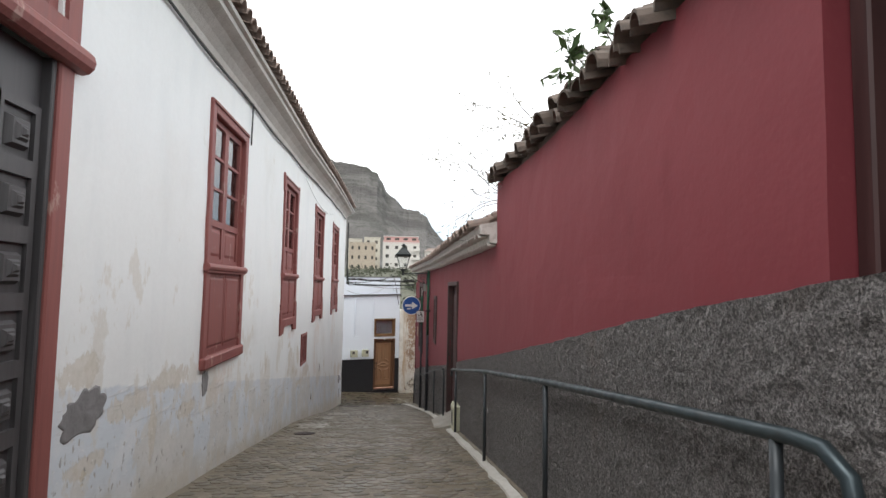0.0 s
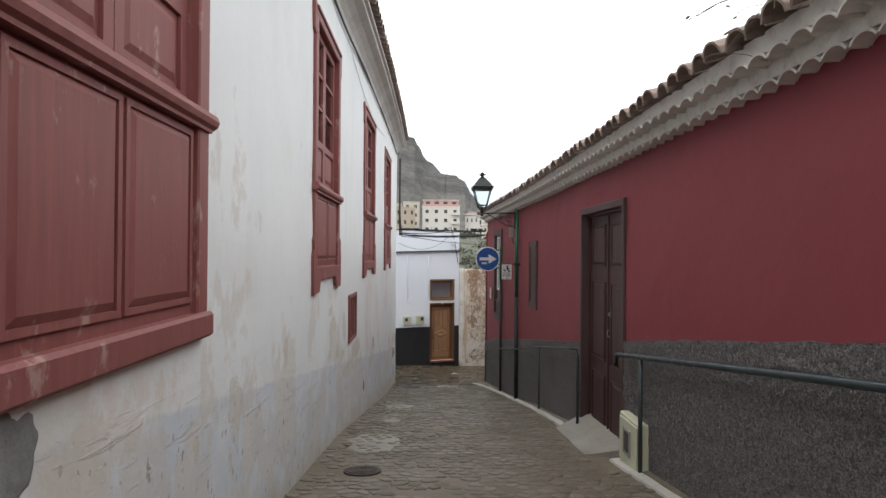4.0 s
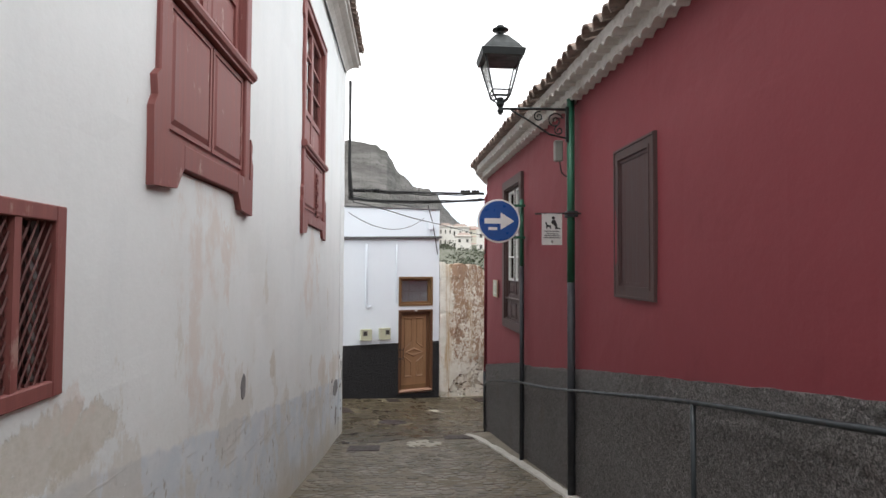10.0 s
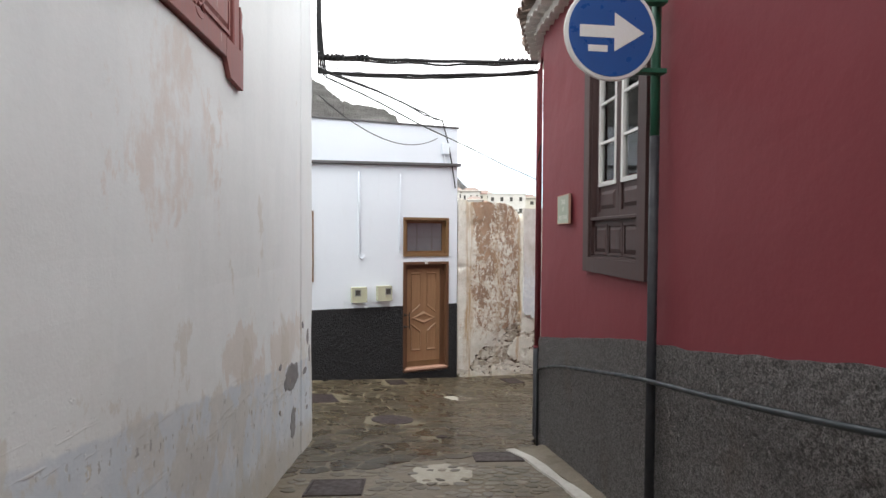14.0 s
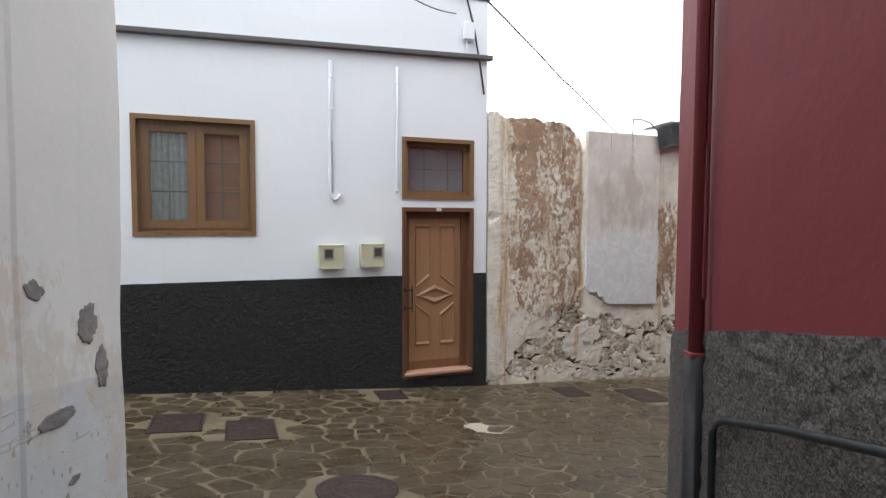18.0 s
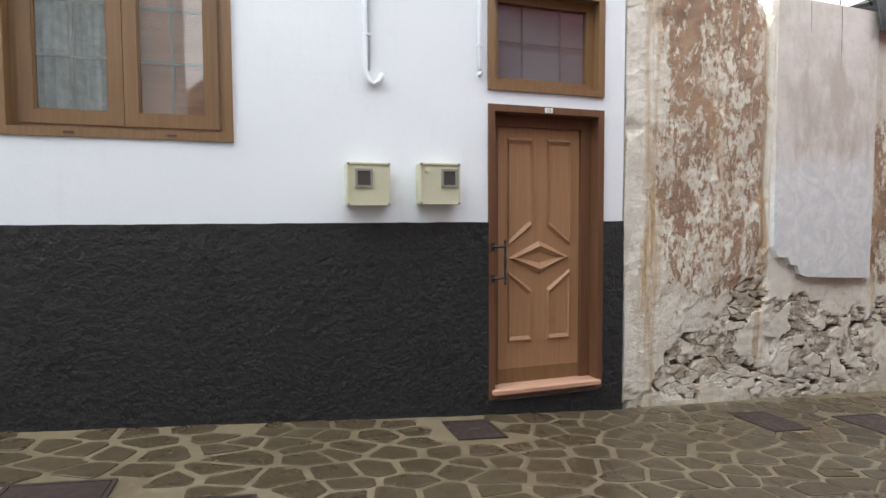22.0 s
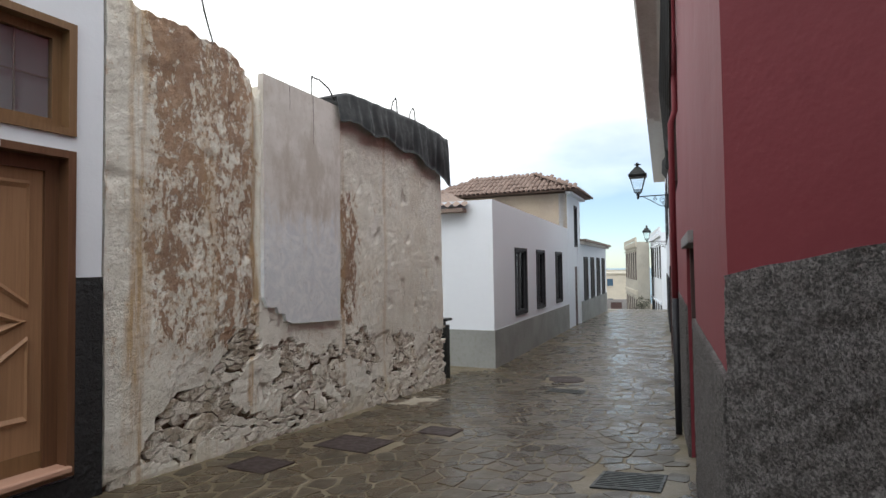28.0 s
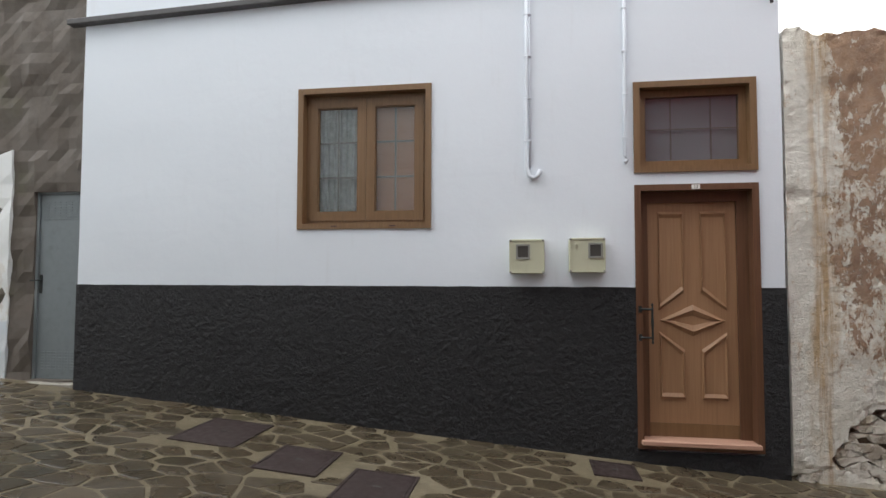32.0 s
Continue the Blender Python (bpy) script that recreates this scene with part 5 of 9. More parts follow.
for k in range(3):
    p0 = 0.17 + k * (qw - 0.34) / 3
    bm = panel(bmesh.new(), p0 + 0.025, p0 + (qw - 0.34) / 3 - 0.025, 0.18, 0.40, 0.0195, 0.014, 0.035)
    border(bm, p0 + 0.008, p0 + (qw - 0.34) / 3 - 0.008, 0.16, 0.42, 0.004, 0.021, 0.02)
    part("apron_panel", bm, WOOD_BROWN, sash_window)
part("sill_mould", boxed(0.13, qw - 0.13, -0.02, 0.06, 0.45, 0.48, bevel=0.006), WOOD_BROWN, sash_window)
for k in (0, 1):
    p0, p1 = (0.15, qw / 2 - 0.004) if k == 0 else (qw / 2 + 0.004, qw - 0.15)
    leaf = part("casement", border(bmesh.new(), p0, p1, 0.48, qh - 0.14, 0.03, 0.075, 0.05), WOOD_BROWN, sash_window)
    bm = panel(boxed(p0 + 0.05, p1 - 0.05, 0.045, 0.06, 0.52, 0.76), p0 + 0.08, p1 - 0.08, 0.55, 0.70, 0.0445, 0.013, 0.03)
    part("casement_panel", bm, WOOD_BROWN, leaf)
    bm = border(bmesh.new(), p0 + 0.045, p1 - 0.045, 0.745, qh - 0.18, 0.025, 0.065, 0.035)
    gz = (0.78, qh - 0.215)
    for j in (1, 2, 3):
        zc = gz[0] + (gz[1] - gz[0]) * j / 4
        box(bm, p0 + 0.08, p1 - 0.08, 0.03, 0.06, zc - 0.011, zc + 0.011)
    part("white_sash", bm, SIGN_WHITE, leaf, "white painted glazed sash")
    for j in range(4):
        za = gz[0] + (gz[1] - gz[0]) * j / 4 + 0.012
        glass_pane(p0 + 0.078, p1 - 0.078, za, za + (gz[1] - gz[0]) / 4 - 0.024, 0.045, leaf)

# dark door in the recess at the top of the lane
by0, by1 = BIG_DOOR[0], BIG_DOOR[1]
big_door = thing("recessed_door", pose(1.29 + 0.13, by1, 0.2, 0, 0, -90), "dark brown wooden door deep in the red wall", "door")
bw = by1 - by0
part("jamb", boxed(0.0, 0.07, -0.05, 0.12, 0.0, 2.98, bevel=0.008), WOOD_DARK, big_door)
part("jamb", boxed(bw - 0.07, bw, -0.05, 0.12, 0.0, 2.98, bevel=0.008), WOOD_DARK, big_door)
panelled_leaf(WOOD_DARK, 0.07, bw - 0.07, 0.0, 2.98, 0.03, [(0.18, bw - 0.18, 0.2, 1.2), (0.18, bw - 0.18, 1.35, 2.75)], big_door)

# street side of the red house: door, windows, eave, drainpipe
RS_TURN = math.degrees(math.atan2(RS.y, RS.x))


def on_street(s, out=0.0, z=0.0):
    """A pose on the red house's street side, s metres from its corner, facing the street."""
    p = Vector(RED_STREET[1])
    return pose(p.x + RS.x * s - RS.y * out, p.y + RS.y * s + RS.x * out, z, 0, 0, RS_TURN + 180)


sd = thing("street_door", on_street(RS_DOOR[1], -0.05), "narrow dark brown door in a pale painted surround", "door")
sw0 = RS_DOOR[1] - RS_DOOR[0]
panelled_leaf(WOOD_DARK, 0.0, sw0, -3.9, -1.42, 0.09, [(0.15, sw0 - 0.15, -3.0, -2.3), (0.15, sw0 - 0.15, -2.15, -1.6)], sd)
part("head", boxed(-0.06, sw0 + 0.06, -0.09, 0.05, -1.42, -1.33, bevel=0.006), CEMENT, sd, "grey cement lintel")
part("jamb", boxed(0.0, 0.07, -0.02, 0.09, -3.9, -1.42, bevel=0.006), WOOD_BROWN, sd)
part("jamb", boxed(sw0 - 0.07, sw0, -0.02, 0.09, -3.9, -1.42, bevel=0.006), WOOD_BROWN, sd)
part("step", boxed(-0.1, sw0 + 0.1, -0.16, 0.06, -3.9, -3.36, bevel=0.01), PALE_CEMENT, sd)

# ---- the white house ----
def on_white(s, z=0.0, out=0.0):
    p = W0 + ALONG.normalized() * s - BACK * out
    return pose(p.x, p.y, z, 0, 0, W_TURN)


tagged(part("wall_white_house_back", boxed(-0.3, W_RUN, 6.9, 7.2, -4.6, 2.1, m=wh_m), CLEAN_WHITE), "plain back wall", "wall", kind="structure")
tagged(part("wall_white_house_side", boxed(-0.3, -0.01, 0.36, 7.2, -4.6, 2.0, m=wh_m), CLEAN_WHITE), "plain side wall", "wall", kind="structure")
# added ceiling keeps daylight out; its dark colour is painted room shade
tagged(part("ceiling_white_house", boxed(0.36, W_RUN - 0.36, 0.36, 6.8, 1.0, 1.1, m=wh_m), INSIDE_SHADE), "added ceiling, painted room-dark", "ceiling", kind="structure")
tagged(part("wall_white_house_inner", boxed(0.36, W_RUN - 0.36, 1.6, 1.7, -3.5, 1.0, m=wh_m), WOOD_PINK), "inner wall added behind the windows, painted room-dark behind the window", "wall", kind="structure")
ledge = part("trim_ledge", boxed(-0.16, W_RUN + 0.06, -0.085, 0.02, 0.0, 0.062, bevel=0.008, m=pose(W0.x, W0.y, 1.155, 0, -1.84, W_TURN)), DARK_LEDGE)
tagged(ledge, "dark grey painted ledge along the white front", "ledge", kind="structure")
cap = part("trim_parapet_cap", boxed(-0.03, W_RUN + 0.03, -0.03, 0.3, 0.0, 0.035, bevel=0.006, m=pose(W0.x, W0.y, 2.115, 0, -0.7, W_TURN)), DARK_LEDGE)
tagged(cap, "thin dark cap on the parapet", "cap", kind="structure")

ws0, ws1, wz0, wz1 = WH_WINDOW
ww, whh = ws1 - ws0, wz1 - wz0
house_window = thing("casement_window", on_white(ws0, wz0), "brown two-leaf window with a lace curtain behind glazing bars", "window")
part("casing", border(bmesh.new(), 0, ww, 0, whh, -0.014, 0.10, 0.055), WOOD_FRAME, house_window)
part("casing_inner", border(bmesh.new(), 0.05, ww - 0.05, 0.05, whh - 0.05, 0.085, 0.16, 0.05), WOOD_FRAME, house_window)
for k in (0, 1):
    p0, p1 = (0.09, ww / 2 + 0.002) if k == 0 else (ww / 2 + 0.006, ww - 0.09)
    bm = border(bmesh.new(), p0, p1, 0.09, whh - 0.09, 0.075, 0.125, 0.085)
    border(bm, p0 + 0.084, p1 - 0.084, 0.174, whh - 0.174, 0.09, 0.12, 0.012)
    sash = part("sash", bm, WOOD_FRAME, house_window)
    glass_pane(p0 + 0.083, p1 - 0.083, 0.173, whh - 0.173, 0.10, sash)
    for j in (1, 2):
        zc = 0.174 + (whh - 0.348) * j / 3
        part("glazing_bar", boxed(p0 + 0.09, p1 - 0.09, 0.108, 0.116, zc - 0.009, zc + 0.009), BOX_GREY, sash)
    part("glazing_bar", boxed((p0 + p1) / 2 - 0.009, (p0 + p1) / 2 + 0.009, 0.107, 0.117, 0.174, whh - 0.174), BOX_GREY, sash)
    part("drain_cap", boxed((p0 + p1) / 2 - 0.03, (p0 + p1) / 2 + 0.03, -0.019, -0.012, 0.022, 0.034), WOOD_DARK, sash)
bm = bmesh.new()
vs = [[bm.verts.new((0.12 + 0.5 * i / 30, 0.14 + 0.010 * math.sin(i * 1.7), z)) for i in range(31)] for z in (0.1, whh - 0.08)]
for i in range(30):
    bm.faces.new((vs[0][i], vs[0][i + 1], vs[1][i + 1], vs[1][i]))
bmesh.ops.solidify(bm, geom=bm.faces[:], thickness=0.003)
lace = Nodes("patterned_lace", 0.9)
dots = lace.cells(38, lace.vec((1, 1, 0.6)))
tone = lace.mix(lace.step(lace.noise(14, 6, 0.7), 0.42, 0.60), (0.86, 0.90, 0.90), (0.55, 0.60, 0.60))
part("lace_curtain", bm, lace.done(lace.mix(lace.step(dots, 0.2, 0.4, 0, 0.5), tone, (0.62, 0.66, 0.66))), house_window, "white lace curtain")
# added beige sheet, coloured as the house reflected in this pane
part("blind", boxed(ww / 2 + 0.03, ww - 0.08, 0.15, 0.155, 0.1, whh - 0.08), WOOD_PINK, house_window, "beige sheet standing for the building reflected in the pane")

ts0, ts1, tz0, tz1 = WH_TRANSOM
tw, th = ts1 - ts0, tz1 - tz0
transom = thing("transom_window", on_white(ts0, tz0), "brown framed transom window over the door", "window")
part("casing", border(bmesh.new(), 0, tw, 0, th, -0.014, 0.10, 0.055), WOOD_FRAME, transom)
part("sash", border(bmesh.new(), 0.05, tw - 0.05, 0.05, th - 0.05, 0.08, 0.14, 0.07), WOOD_FRAME, transom)
glass_pane(0.115, tw - 0.115, 0.115, th - 0.115, 0.105, transom)
part("glazing_bar", boxed(0.12, tw - 0.12, 0.114, 0.12, th / 2 - 0.006, th / 2 + 0.006), BOX_GREY, transom)
for j in (1, 2):
    part("glazing_bar", boxed(tw * j / 3 - 0.006, tw * j / 3 + 0.006, 0.113, 0.121, 0.12, th - 0.12), BOX_GREY, transom)
# blue-grey tone paints the sky's reflection in the glass
part("net", boxed(0.10, tw - 0.10, 0.135, 0.14, 0.1, th - 0.1), make_paint("grey_net_sky_sheen", (0.36, 0.39, 0.42), 0.9, 0, 0.2), transom, "grey net behind the transom, toned as reflected sky")

hs0, hs1, hz0, hz1 = WH_DOOR
hw, hh = hs1 - hs0, hz1 - hz0
front_door = thing("front_door", on_white(hs0, hz0), "light oak front door with a carved diamond, in a mid-brown frame", "door")
part("casing", border(bmesh.new(), 0, hw, 0.02, hh, -0.014, 0.12, 0.055), WOOD_JAMB, front_door)
bm = boxed(0.05, 0.13, 0.10, 0.17, 0.06, hh - 0.05)
box(bm, hw - 0.15, hw - 0.05, 0.10, 0.17, 0.06, hh - 0.05)
box(bm, 0.13, hw - 0.15, 0.10, 0.17, hh - 0.15, hh - 0.05)
part("door_frame", bm, WOOD_JAMB, front_door)
part("threshold", boxed(0.03, hw - 0.03, -0.05, 0.16, 0.055, 0.10, bevel=0.008), WOOD_PINK, front_door, "pale pinkish threshold")
part("kick_board", boxed(0.12, hw - 0.14, 0.125, 0.165, 0.10, 0.22), WOOD_FRAME, front_door)
lx0, lx1, lz0, lz1 = 0.11, hw - 0.14, 0.20, hh - 0.14
leaf = part("leaf", boxed(lx0, lx1, 0.13, 0.17, lz0, lz1), WOOD_OAK, front_door)
lw, lh = lx1 - lx0, lz1 - lz0


def raised(bm, pts, y, depth, inset):
    """A raised rim round a polygon, sloping inwards and outwards."""
    c = Vector((sum(p[0] for p in pts) / len(pts), sum(p[1] for p in pts) / len(pts)))
    rings = []
    for k, dep in ((0.0, 0.0), (0.45, depth), (1.0, 0.002)):
        ring = []
        for x, z in pts:
            v = c - Vector((x, z))
            v = v.normalized() * min(inset * k * 1.3, v.length * 0.9)
            ring.append(bm.verts.new((x + v.x, y - dep, z + v.y)))
        rings.append(ring)
    n = len(pts)
    for a, b in zip(rings, rings[1:]):
        for i in range(n):
            bm.faces.new((a[i], a[(i + 1) % n], b[(i + 1) % n], b[i]))
    bm.faces.new(rings[-1])


def on_leaf(pts):
    return [(lx0 + u * lw, lz0 + v * lh) for u, v in pts]


for pts in ([(0.145, 0.51), (0.42, 0.59), (0.42, 0.955), (0.145, 0.955)], [(0.60, 0.59), (0.875, 0.51), (0.875, 0.955), (0.60, 0.955)],
            [(0.145, 0.115), (0.42, 0.115), (0.42, 0.335), (0.145, 0.415)], [(0.60, 0.115), (0.875, 0.115), (0.875, 0.415), (0.60, 0.335)]):
    bm = bmesh.new()
    raised(bm, on_leaf(pts), 0.1295, 0.022, 0.045)
    part("moulding", bm, WOOD_OAK, leaf)
bm = bmesh.new()
raised(bm, on_leaf([(0.51, 0.395), (0.87, 0.465), (0.51, 0.535), (0.15, 0.465)]), 0.1295, 0.026, 0.075)
part("diamond", bm, WOOD_OAK, leaf, "carved diamond moulding")
bm = rod(bmesh.new(), [(0.135, -0.03, z) for z in (0.94, 0.955, 0.97, 0.99, 1.06, 1.12, 1.18, 1.25, 1.27, 1.285, 1.30)], [0.005, 0.012, 0.006, 0.011, 0.009, 0.014, 0.009, 0.011, 0.006, 0.012, 0.005], 8)
for z in (0.995, 1.245):
    rod(bm, [(0.135, -0.03, z), (0.055, -0.03, z), (0.035, -0.012, z)], 0.010, 6)
    box(bm, 0.018, 0.048, -0.021, -0.013, z - 0.03, z + 0.03)
part("handle", bm, IRON, front_door, "wrought black iron pull handle")


def words(name, text, size, m, material, parent, bold=0.0):
    """Letters from the built-in font, as a mesh."""
    cu = bpy.data.curves.new(name, "FONT")
    cu.body, cu.size, cu.align_x, cu.extrude, cu.offset, cu.resolution_u = text, size, "CENTER", 0.0006, bold, 2
    tmp = new(name, cu)
    me = bpy.data.meshes.new_from_object(tmp.evaluated_get(bpy.context.evaluated_depsgraph_get()))
    bpy.data.objects.remove(tmp)
    ob = mesh_part(name, me, material, parent)
    ob.matrix_local = m
    return ob


plate = part("number_plate", boxed(hw / 2 - 0.035, hw / 2 + 0.035, -0.019, -0.0145, hh - 0.048, hh - 0.008), SIGN_WHITE, front_door, "small white house number plate")
words("number", "13", 0.038, pose(hw / 2, -0.0195, hh - 0.042, 90), BLACK_INK, plate)

for k, (x0, z1, knob) in enumerate(((-1.70, -1.17, False), (-1.20, -1.16, True))):
    s0 = white_s(x0)
    meter = thing("meter_box", on_white(s0, z1 - 0.31), "cream plastic meter box with a small window" + (" and lock" if knob else ""), "meter box", "meter boxes beside the door")
    part("case", boxed(0, 0.315, -0.115, 0.0, 0, 0.31, bevel=0.012), BOX_CREAM, meter)
    part("lid_rim", border(bmesh.new(), 0.004, 0.311, 0.004, 0.306, -0.122, -0.112, 0.012), BOX_CREAM, meter)
    wx = 0.06 if not knob else 0.165
    part("window_rim", border(bmesh.new(), wx, wx + 0.125, 0.13, 0.265, -0.126, -0.112, 0.016), BOX_GREY, meter)
    part("window", boxed(wx + 0.015, wx + 0.11, -0.119, -0.112, 0.145, 0.25), INSIDE_SHADE, meter)
    for bx, bz in ((0.012, 0.012), (0.303, 0.012), (0.012, 0.298), (0.303, 0.298)):
        part("screw", lathe(bmesh.new(), [(0.011, 0), (0.011, 0.006), (0.006, 0.008)], 8, pose(bx, -0.119, bz, 90)), BOX_GREY, meter)
    if knob:
        part("lock", lathe(bmesh.new(), [(0.018, 0), (0.018, 0.008), (0.006, 0.01)], 10, pose(0.06, -0.119, 0.25, 90)), BOX_CREAM, meter)

for x0, zb, hook in ((-1.55, -0.50, True), (-0.72, -0.42, False)):
    tube = thing("cable_conduit", on_white(white_s(x0), 0), "white painted cable conduit down the wall", "conduit", "conduits on the white house")
    pts = [(0, -0.018, 1.16), (0.004, -0.018, 0.6), (-0.003, -0.018, 0.1), (0, -0.018, zb)]
    if hook:
        pts += [(0.02, -0.02, zb - 0.07), (0.06, -0.02, zb - 0.10), (0.10, -0.02, zb - 0.075), (0.125, -0.02, zb - 0.02)]
    else:
        pts += [(0.015, -0.022, zb - 0.03), (-0.01, -0.022, zb - 0.06)]
    part("tube", rod(bmesh.new(), pts, 0.019 if hook else 0.017, 8), CLEAN_WHITE, tube, smooth=True)
    if hook:
        part("tube", rod(bmesh.new(), [(0.03, -0.014, 1.16), (0.03, -0.014, zb)], 0.009, 6), CLEAN_WHITE, tube, smooth=True)
    for z in (0.95, 0.55, 0.15, -0.25):
        part("clip", boxed(-0.022, 0.022 if not hook else 0.045, -0.036, 0.0, z - 0.009, z + 0.009, bevel=0.003), CLEAN_WHITE, tube)

jbox = thing("junction_box", on_white(white_s(0.16), 1.62), "small white junction box under the parapet", "junction box")
part("case", boxed(0, 0.16, -0.07, 0.0, 0, 0.24, bevel=0.01), CLEAN_WHITE, jbox)
part("pipe", rod(bmesh.new(), [(0.05, -0.04, 0), (0.05, -0.04, -0.22)], 0.014, 6), CLEAN_WHITE, jbox)

# the old masonry beside the white house, with a metal door
m0 = W0 - ALONG.normalized() * 0.02 + BACK * 0.10
m1 = m0 - ALONG.normalized() * 9
MD0, MD1 = 9 - 0.62, 9 - 0.05
wall_mossy = wall("wall_mossy_masonry", [tuple(m1), tuple(m0)], lambda s: -4, lambda s: 3.4 + 0.2 * math.sin(s), 0.5, MOSSY, [(MD0, MD1, -2.62, -0.60)], 0.12, 0.12, 0.05, 3.2,
                  "dark mossy stone wall beside the white house")
metal_door = thing("metal_door", pose(m1.x, m1.y, 0, 0, 0, W_TURN) @ pose(MD0, 0.04, -2.62), "grey painted metal service door with vent louvres", "door")
mw = MD1 - MD0
part("leaf", boxed(0.03, mw - 0.01, 0, 0.04, 0.0, 2.0, bevel=0.004), METAL_GREY, metal_door)
part("door_frame", border(bmesh.new(), 0, mw, -0.05, 2.03, -0.02, 0.05, 0.03), METAL_GREY, metal_door)
for zb in (1.72, 0.10):
    for r in range(7):
        for c in range(6):
            part("louvre", boxed(0.09 + c * 0.07, 0.135 + c * 0.07, -0.006, 0.004, zb + r * 0.03, zb + r * 0.03 + 0.014, bevel=0.003), METAL_GREY, metal_door)
bm = rod(bmesh.new(), [(0.06, -0.01, 1.06), (0.06, -0.05, 1.06), (-0.02, -0.06, 1.06)], 0.009, 6)
box(bm, 0.045, 0.075, -0.008, 0.0, 0.92, 1.12)
box(bm, 0.078, 0.102, 0.100, 0.106, 1.0, 1.06)
box(bm, 0.078, 0.102, 0.100, 0.106, 1.18, 1.24)
part("handle", bm, IRON, metal_door, "black lever handle")
part("step", boxed(-0.02, mw + 0.02, -0.12, 0.1, -0.14, -0.02, bevel=0.015), PALE_CEMENT, metal_door)
# broken plaster of the next house at the edge of view
p = m0 - ALONG.normalized() * 0.90 - BACK * 0.02
wall("wall_plaster_edge", [tuple(p - ALONG.normalized() * 4), tuple(p)], lambda s: -4, lambda s: -0.05 + 0.15 * math.sin(s * 3), 0.1, OLD_WHITE, (), 0.15, 0.15, 0.03, 3, "flaking white plaster beside the metal door")

# ---- irregular paving and rubble ----
def cells2d(nx, ny, jitter, rng):
    """Voronoi cells of a jittered grid, in grid units; yields (i, j, polygon)."""
    site = {(i, j): (i + 0.5 + 0.5 * (j % 2) + jitter * (rng.random() - 0.5), j + 0.5 + jitter * (rng.random() - 0.5)) for i in range(-3, nx + 3) for j in range(-3, ny + 3)}
    for j in range(ny):
        for i in range(nx):
            cx, cy = site[i, j]
            poly = [(cx - 2, cy - 2), (cx + 2, cy - 2), (cx + 2, cy + 2), (cx - 2, cy + 2)]
            for dj in (-2, -1, 0, 1, 2):
                for di in (-2, -1, 0, 1, 2):
                    if not (di or dj):
                        continue
                    ox, oy = site[i + di, j + dj]
                    mx, my, nx_, ny_ = (cx + ox) / 2, (cy + oy) / 2, ox - cx, oy - cy
                    out = []
                    for k in range(len(poly)):
                        (ax, ay), (bx, by) = poly[k], poly[(k + 1) % len(poly)]
                        da, db = (ax - mx) * nx_ + (ay - my) * ny_, (bx - mx) * nx_ + (by - my) * ny_
                        if da <= 0:
                            out.append((ax, ay))
                        if (da < 0) != (db < 0) and da != db:
                            t = da / (da - db)
                            out.append((ax + (bx - ax) * t, ay + (by - ay) * t))
                    poly = out
                    if len(poly) < 3:
                        break
                if len(poly) < 3:
                    break
            if len(poly) >= 3:
                yield i, j, poly


def cut_corners(poly, k=0.25):
    out = []
    for a, b in zip(poly, poly[1:] + poly[:1]):
        out.append((a[0] + (b[0] - a[0]) * k, a[1] + (b[1] - a[1]) * k))
        out.append((a[0] + (b[0] - a[0]) * (1 - k), a[1] + (b[1] - a[1]) * (1 - k)))
    return out


def tidy(poly, least):
    out = []
    for p in poly:
        if not out or math.dist(p, out[-1]) > least:
            out.append(p)
    if len(out) > 3 and math.dist(out[0], out[-1]) <= least:
        out.pop()
    return out


class Pieces:
    """Stones gathered either as single objects or into one joined mesh."""

    def __init__(self, name, material, parent, most=300):
        self.name, self.material, self.parent, self.most, self.made = name, material, parent, most, 0
        self.verts, self.faces = [], []

    def add(self, verts, faces, single):
        if single and self.made < self.most:
            c = Vector([sum(v[k] for v in verts) / len(verts) for k in range(3)])
            me = bpy.data.meshes.new(self.name)
            me.from_pydata([tuple(Vector(v) - c) for v in verts], [], faces)
            me.materials.append(self.material)
            ob = new(self.name, me)
            ob.parent = self.parent
            ob.matrix_world = Matrix.Translation(c)
            self.made += 1
        else:
            n = len(self.verts)
            self.verts += verts
            self.faces += [[i + n for i in f] for f in faces]

    def close(self, name, label):
        if not self.verts:
            return None
        me = bpy.data.meshes.new(name)
        me.from_pydata(self.verts, [], self.faces)
        me.materials.append(self.material)
        ob = new(name, me)
        if self.parent is not None:
            ob.parent = self.parent
        return tagged(ob, label, kind="stuff")


def stone_shape(poly, place, rise, rings=((1.0, 0.0), (0.94, 0.7), (0.72, 1.0))):
    """A domed stone: place(x, y, h) puts a plan point at height h over its bed."""
    cx, cy = sum(p[0] for p in poly) / len(poly), sum(p[1] for p in poly) / len(poly)
    n, verts, faces = len(poly), [], []
    for k, h in rings:
        verts += [place(cx + (x - cx) * k, cy + (y - cy) * k, rise * h) for x, y in poly]
    for r in range(len(rings) - 1):
        for i in range(n):
            j = (i + 1) % n
            faces.append([r * n + i, r * n + j, (r + 1) * n + j, (r + 1) * n + i])
    faces.append([(len(rings) - 1) * n + i for i in range(n)])
    return verts, faces


# ---- the ruined wall ----
HD, HC = Vector((0.9204, 0.3910)), Vector((8.51, 29.42))
R_LINE = [(0.545, 26.40), (3.42, 27.60), (6.50, 28.90)]
r_dir = (Vector(R_LINE[1]) - Vector(R_LINE[0])).normalized()
R_TURN = math.degrees(math.atan2(r_dir.y, r_dir.x))
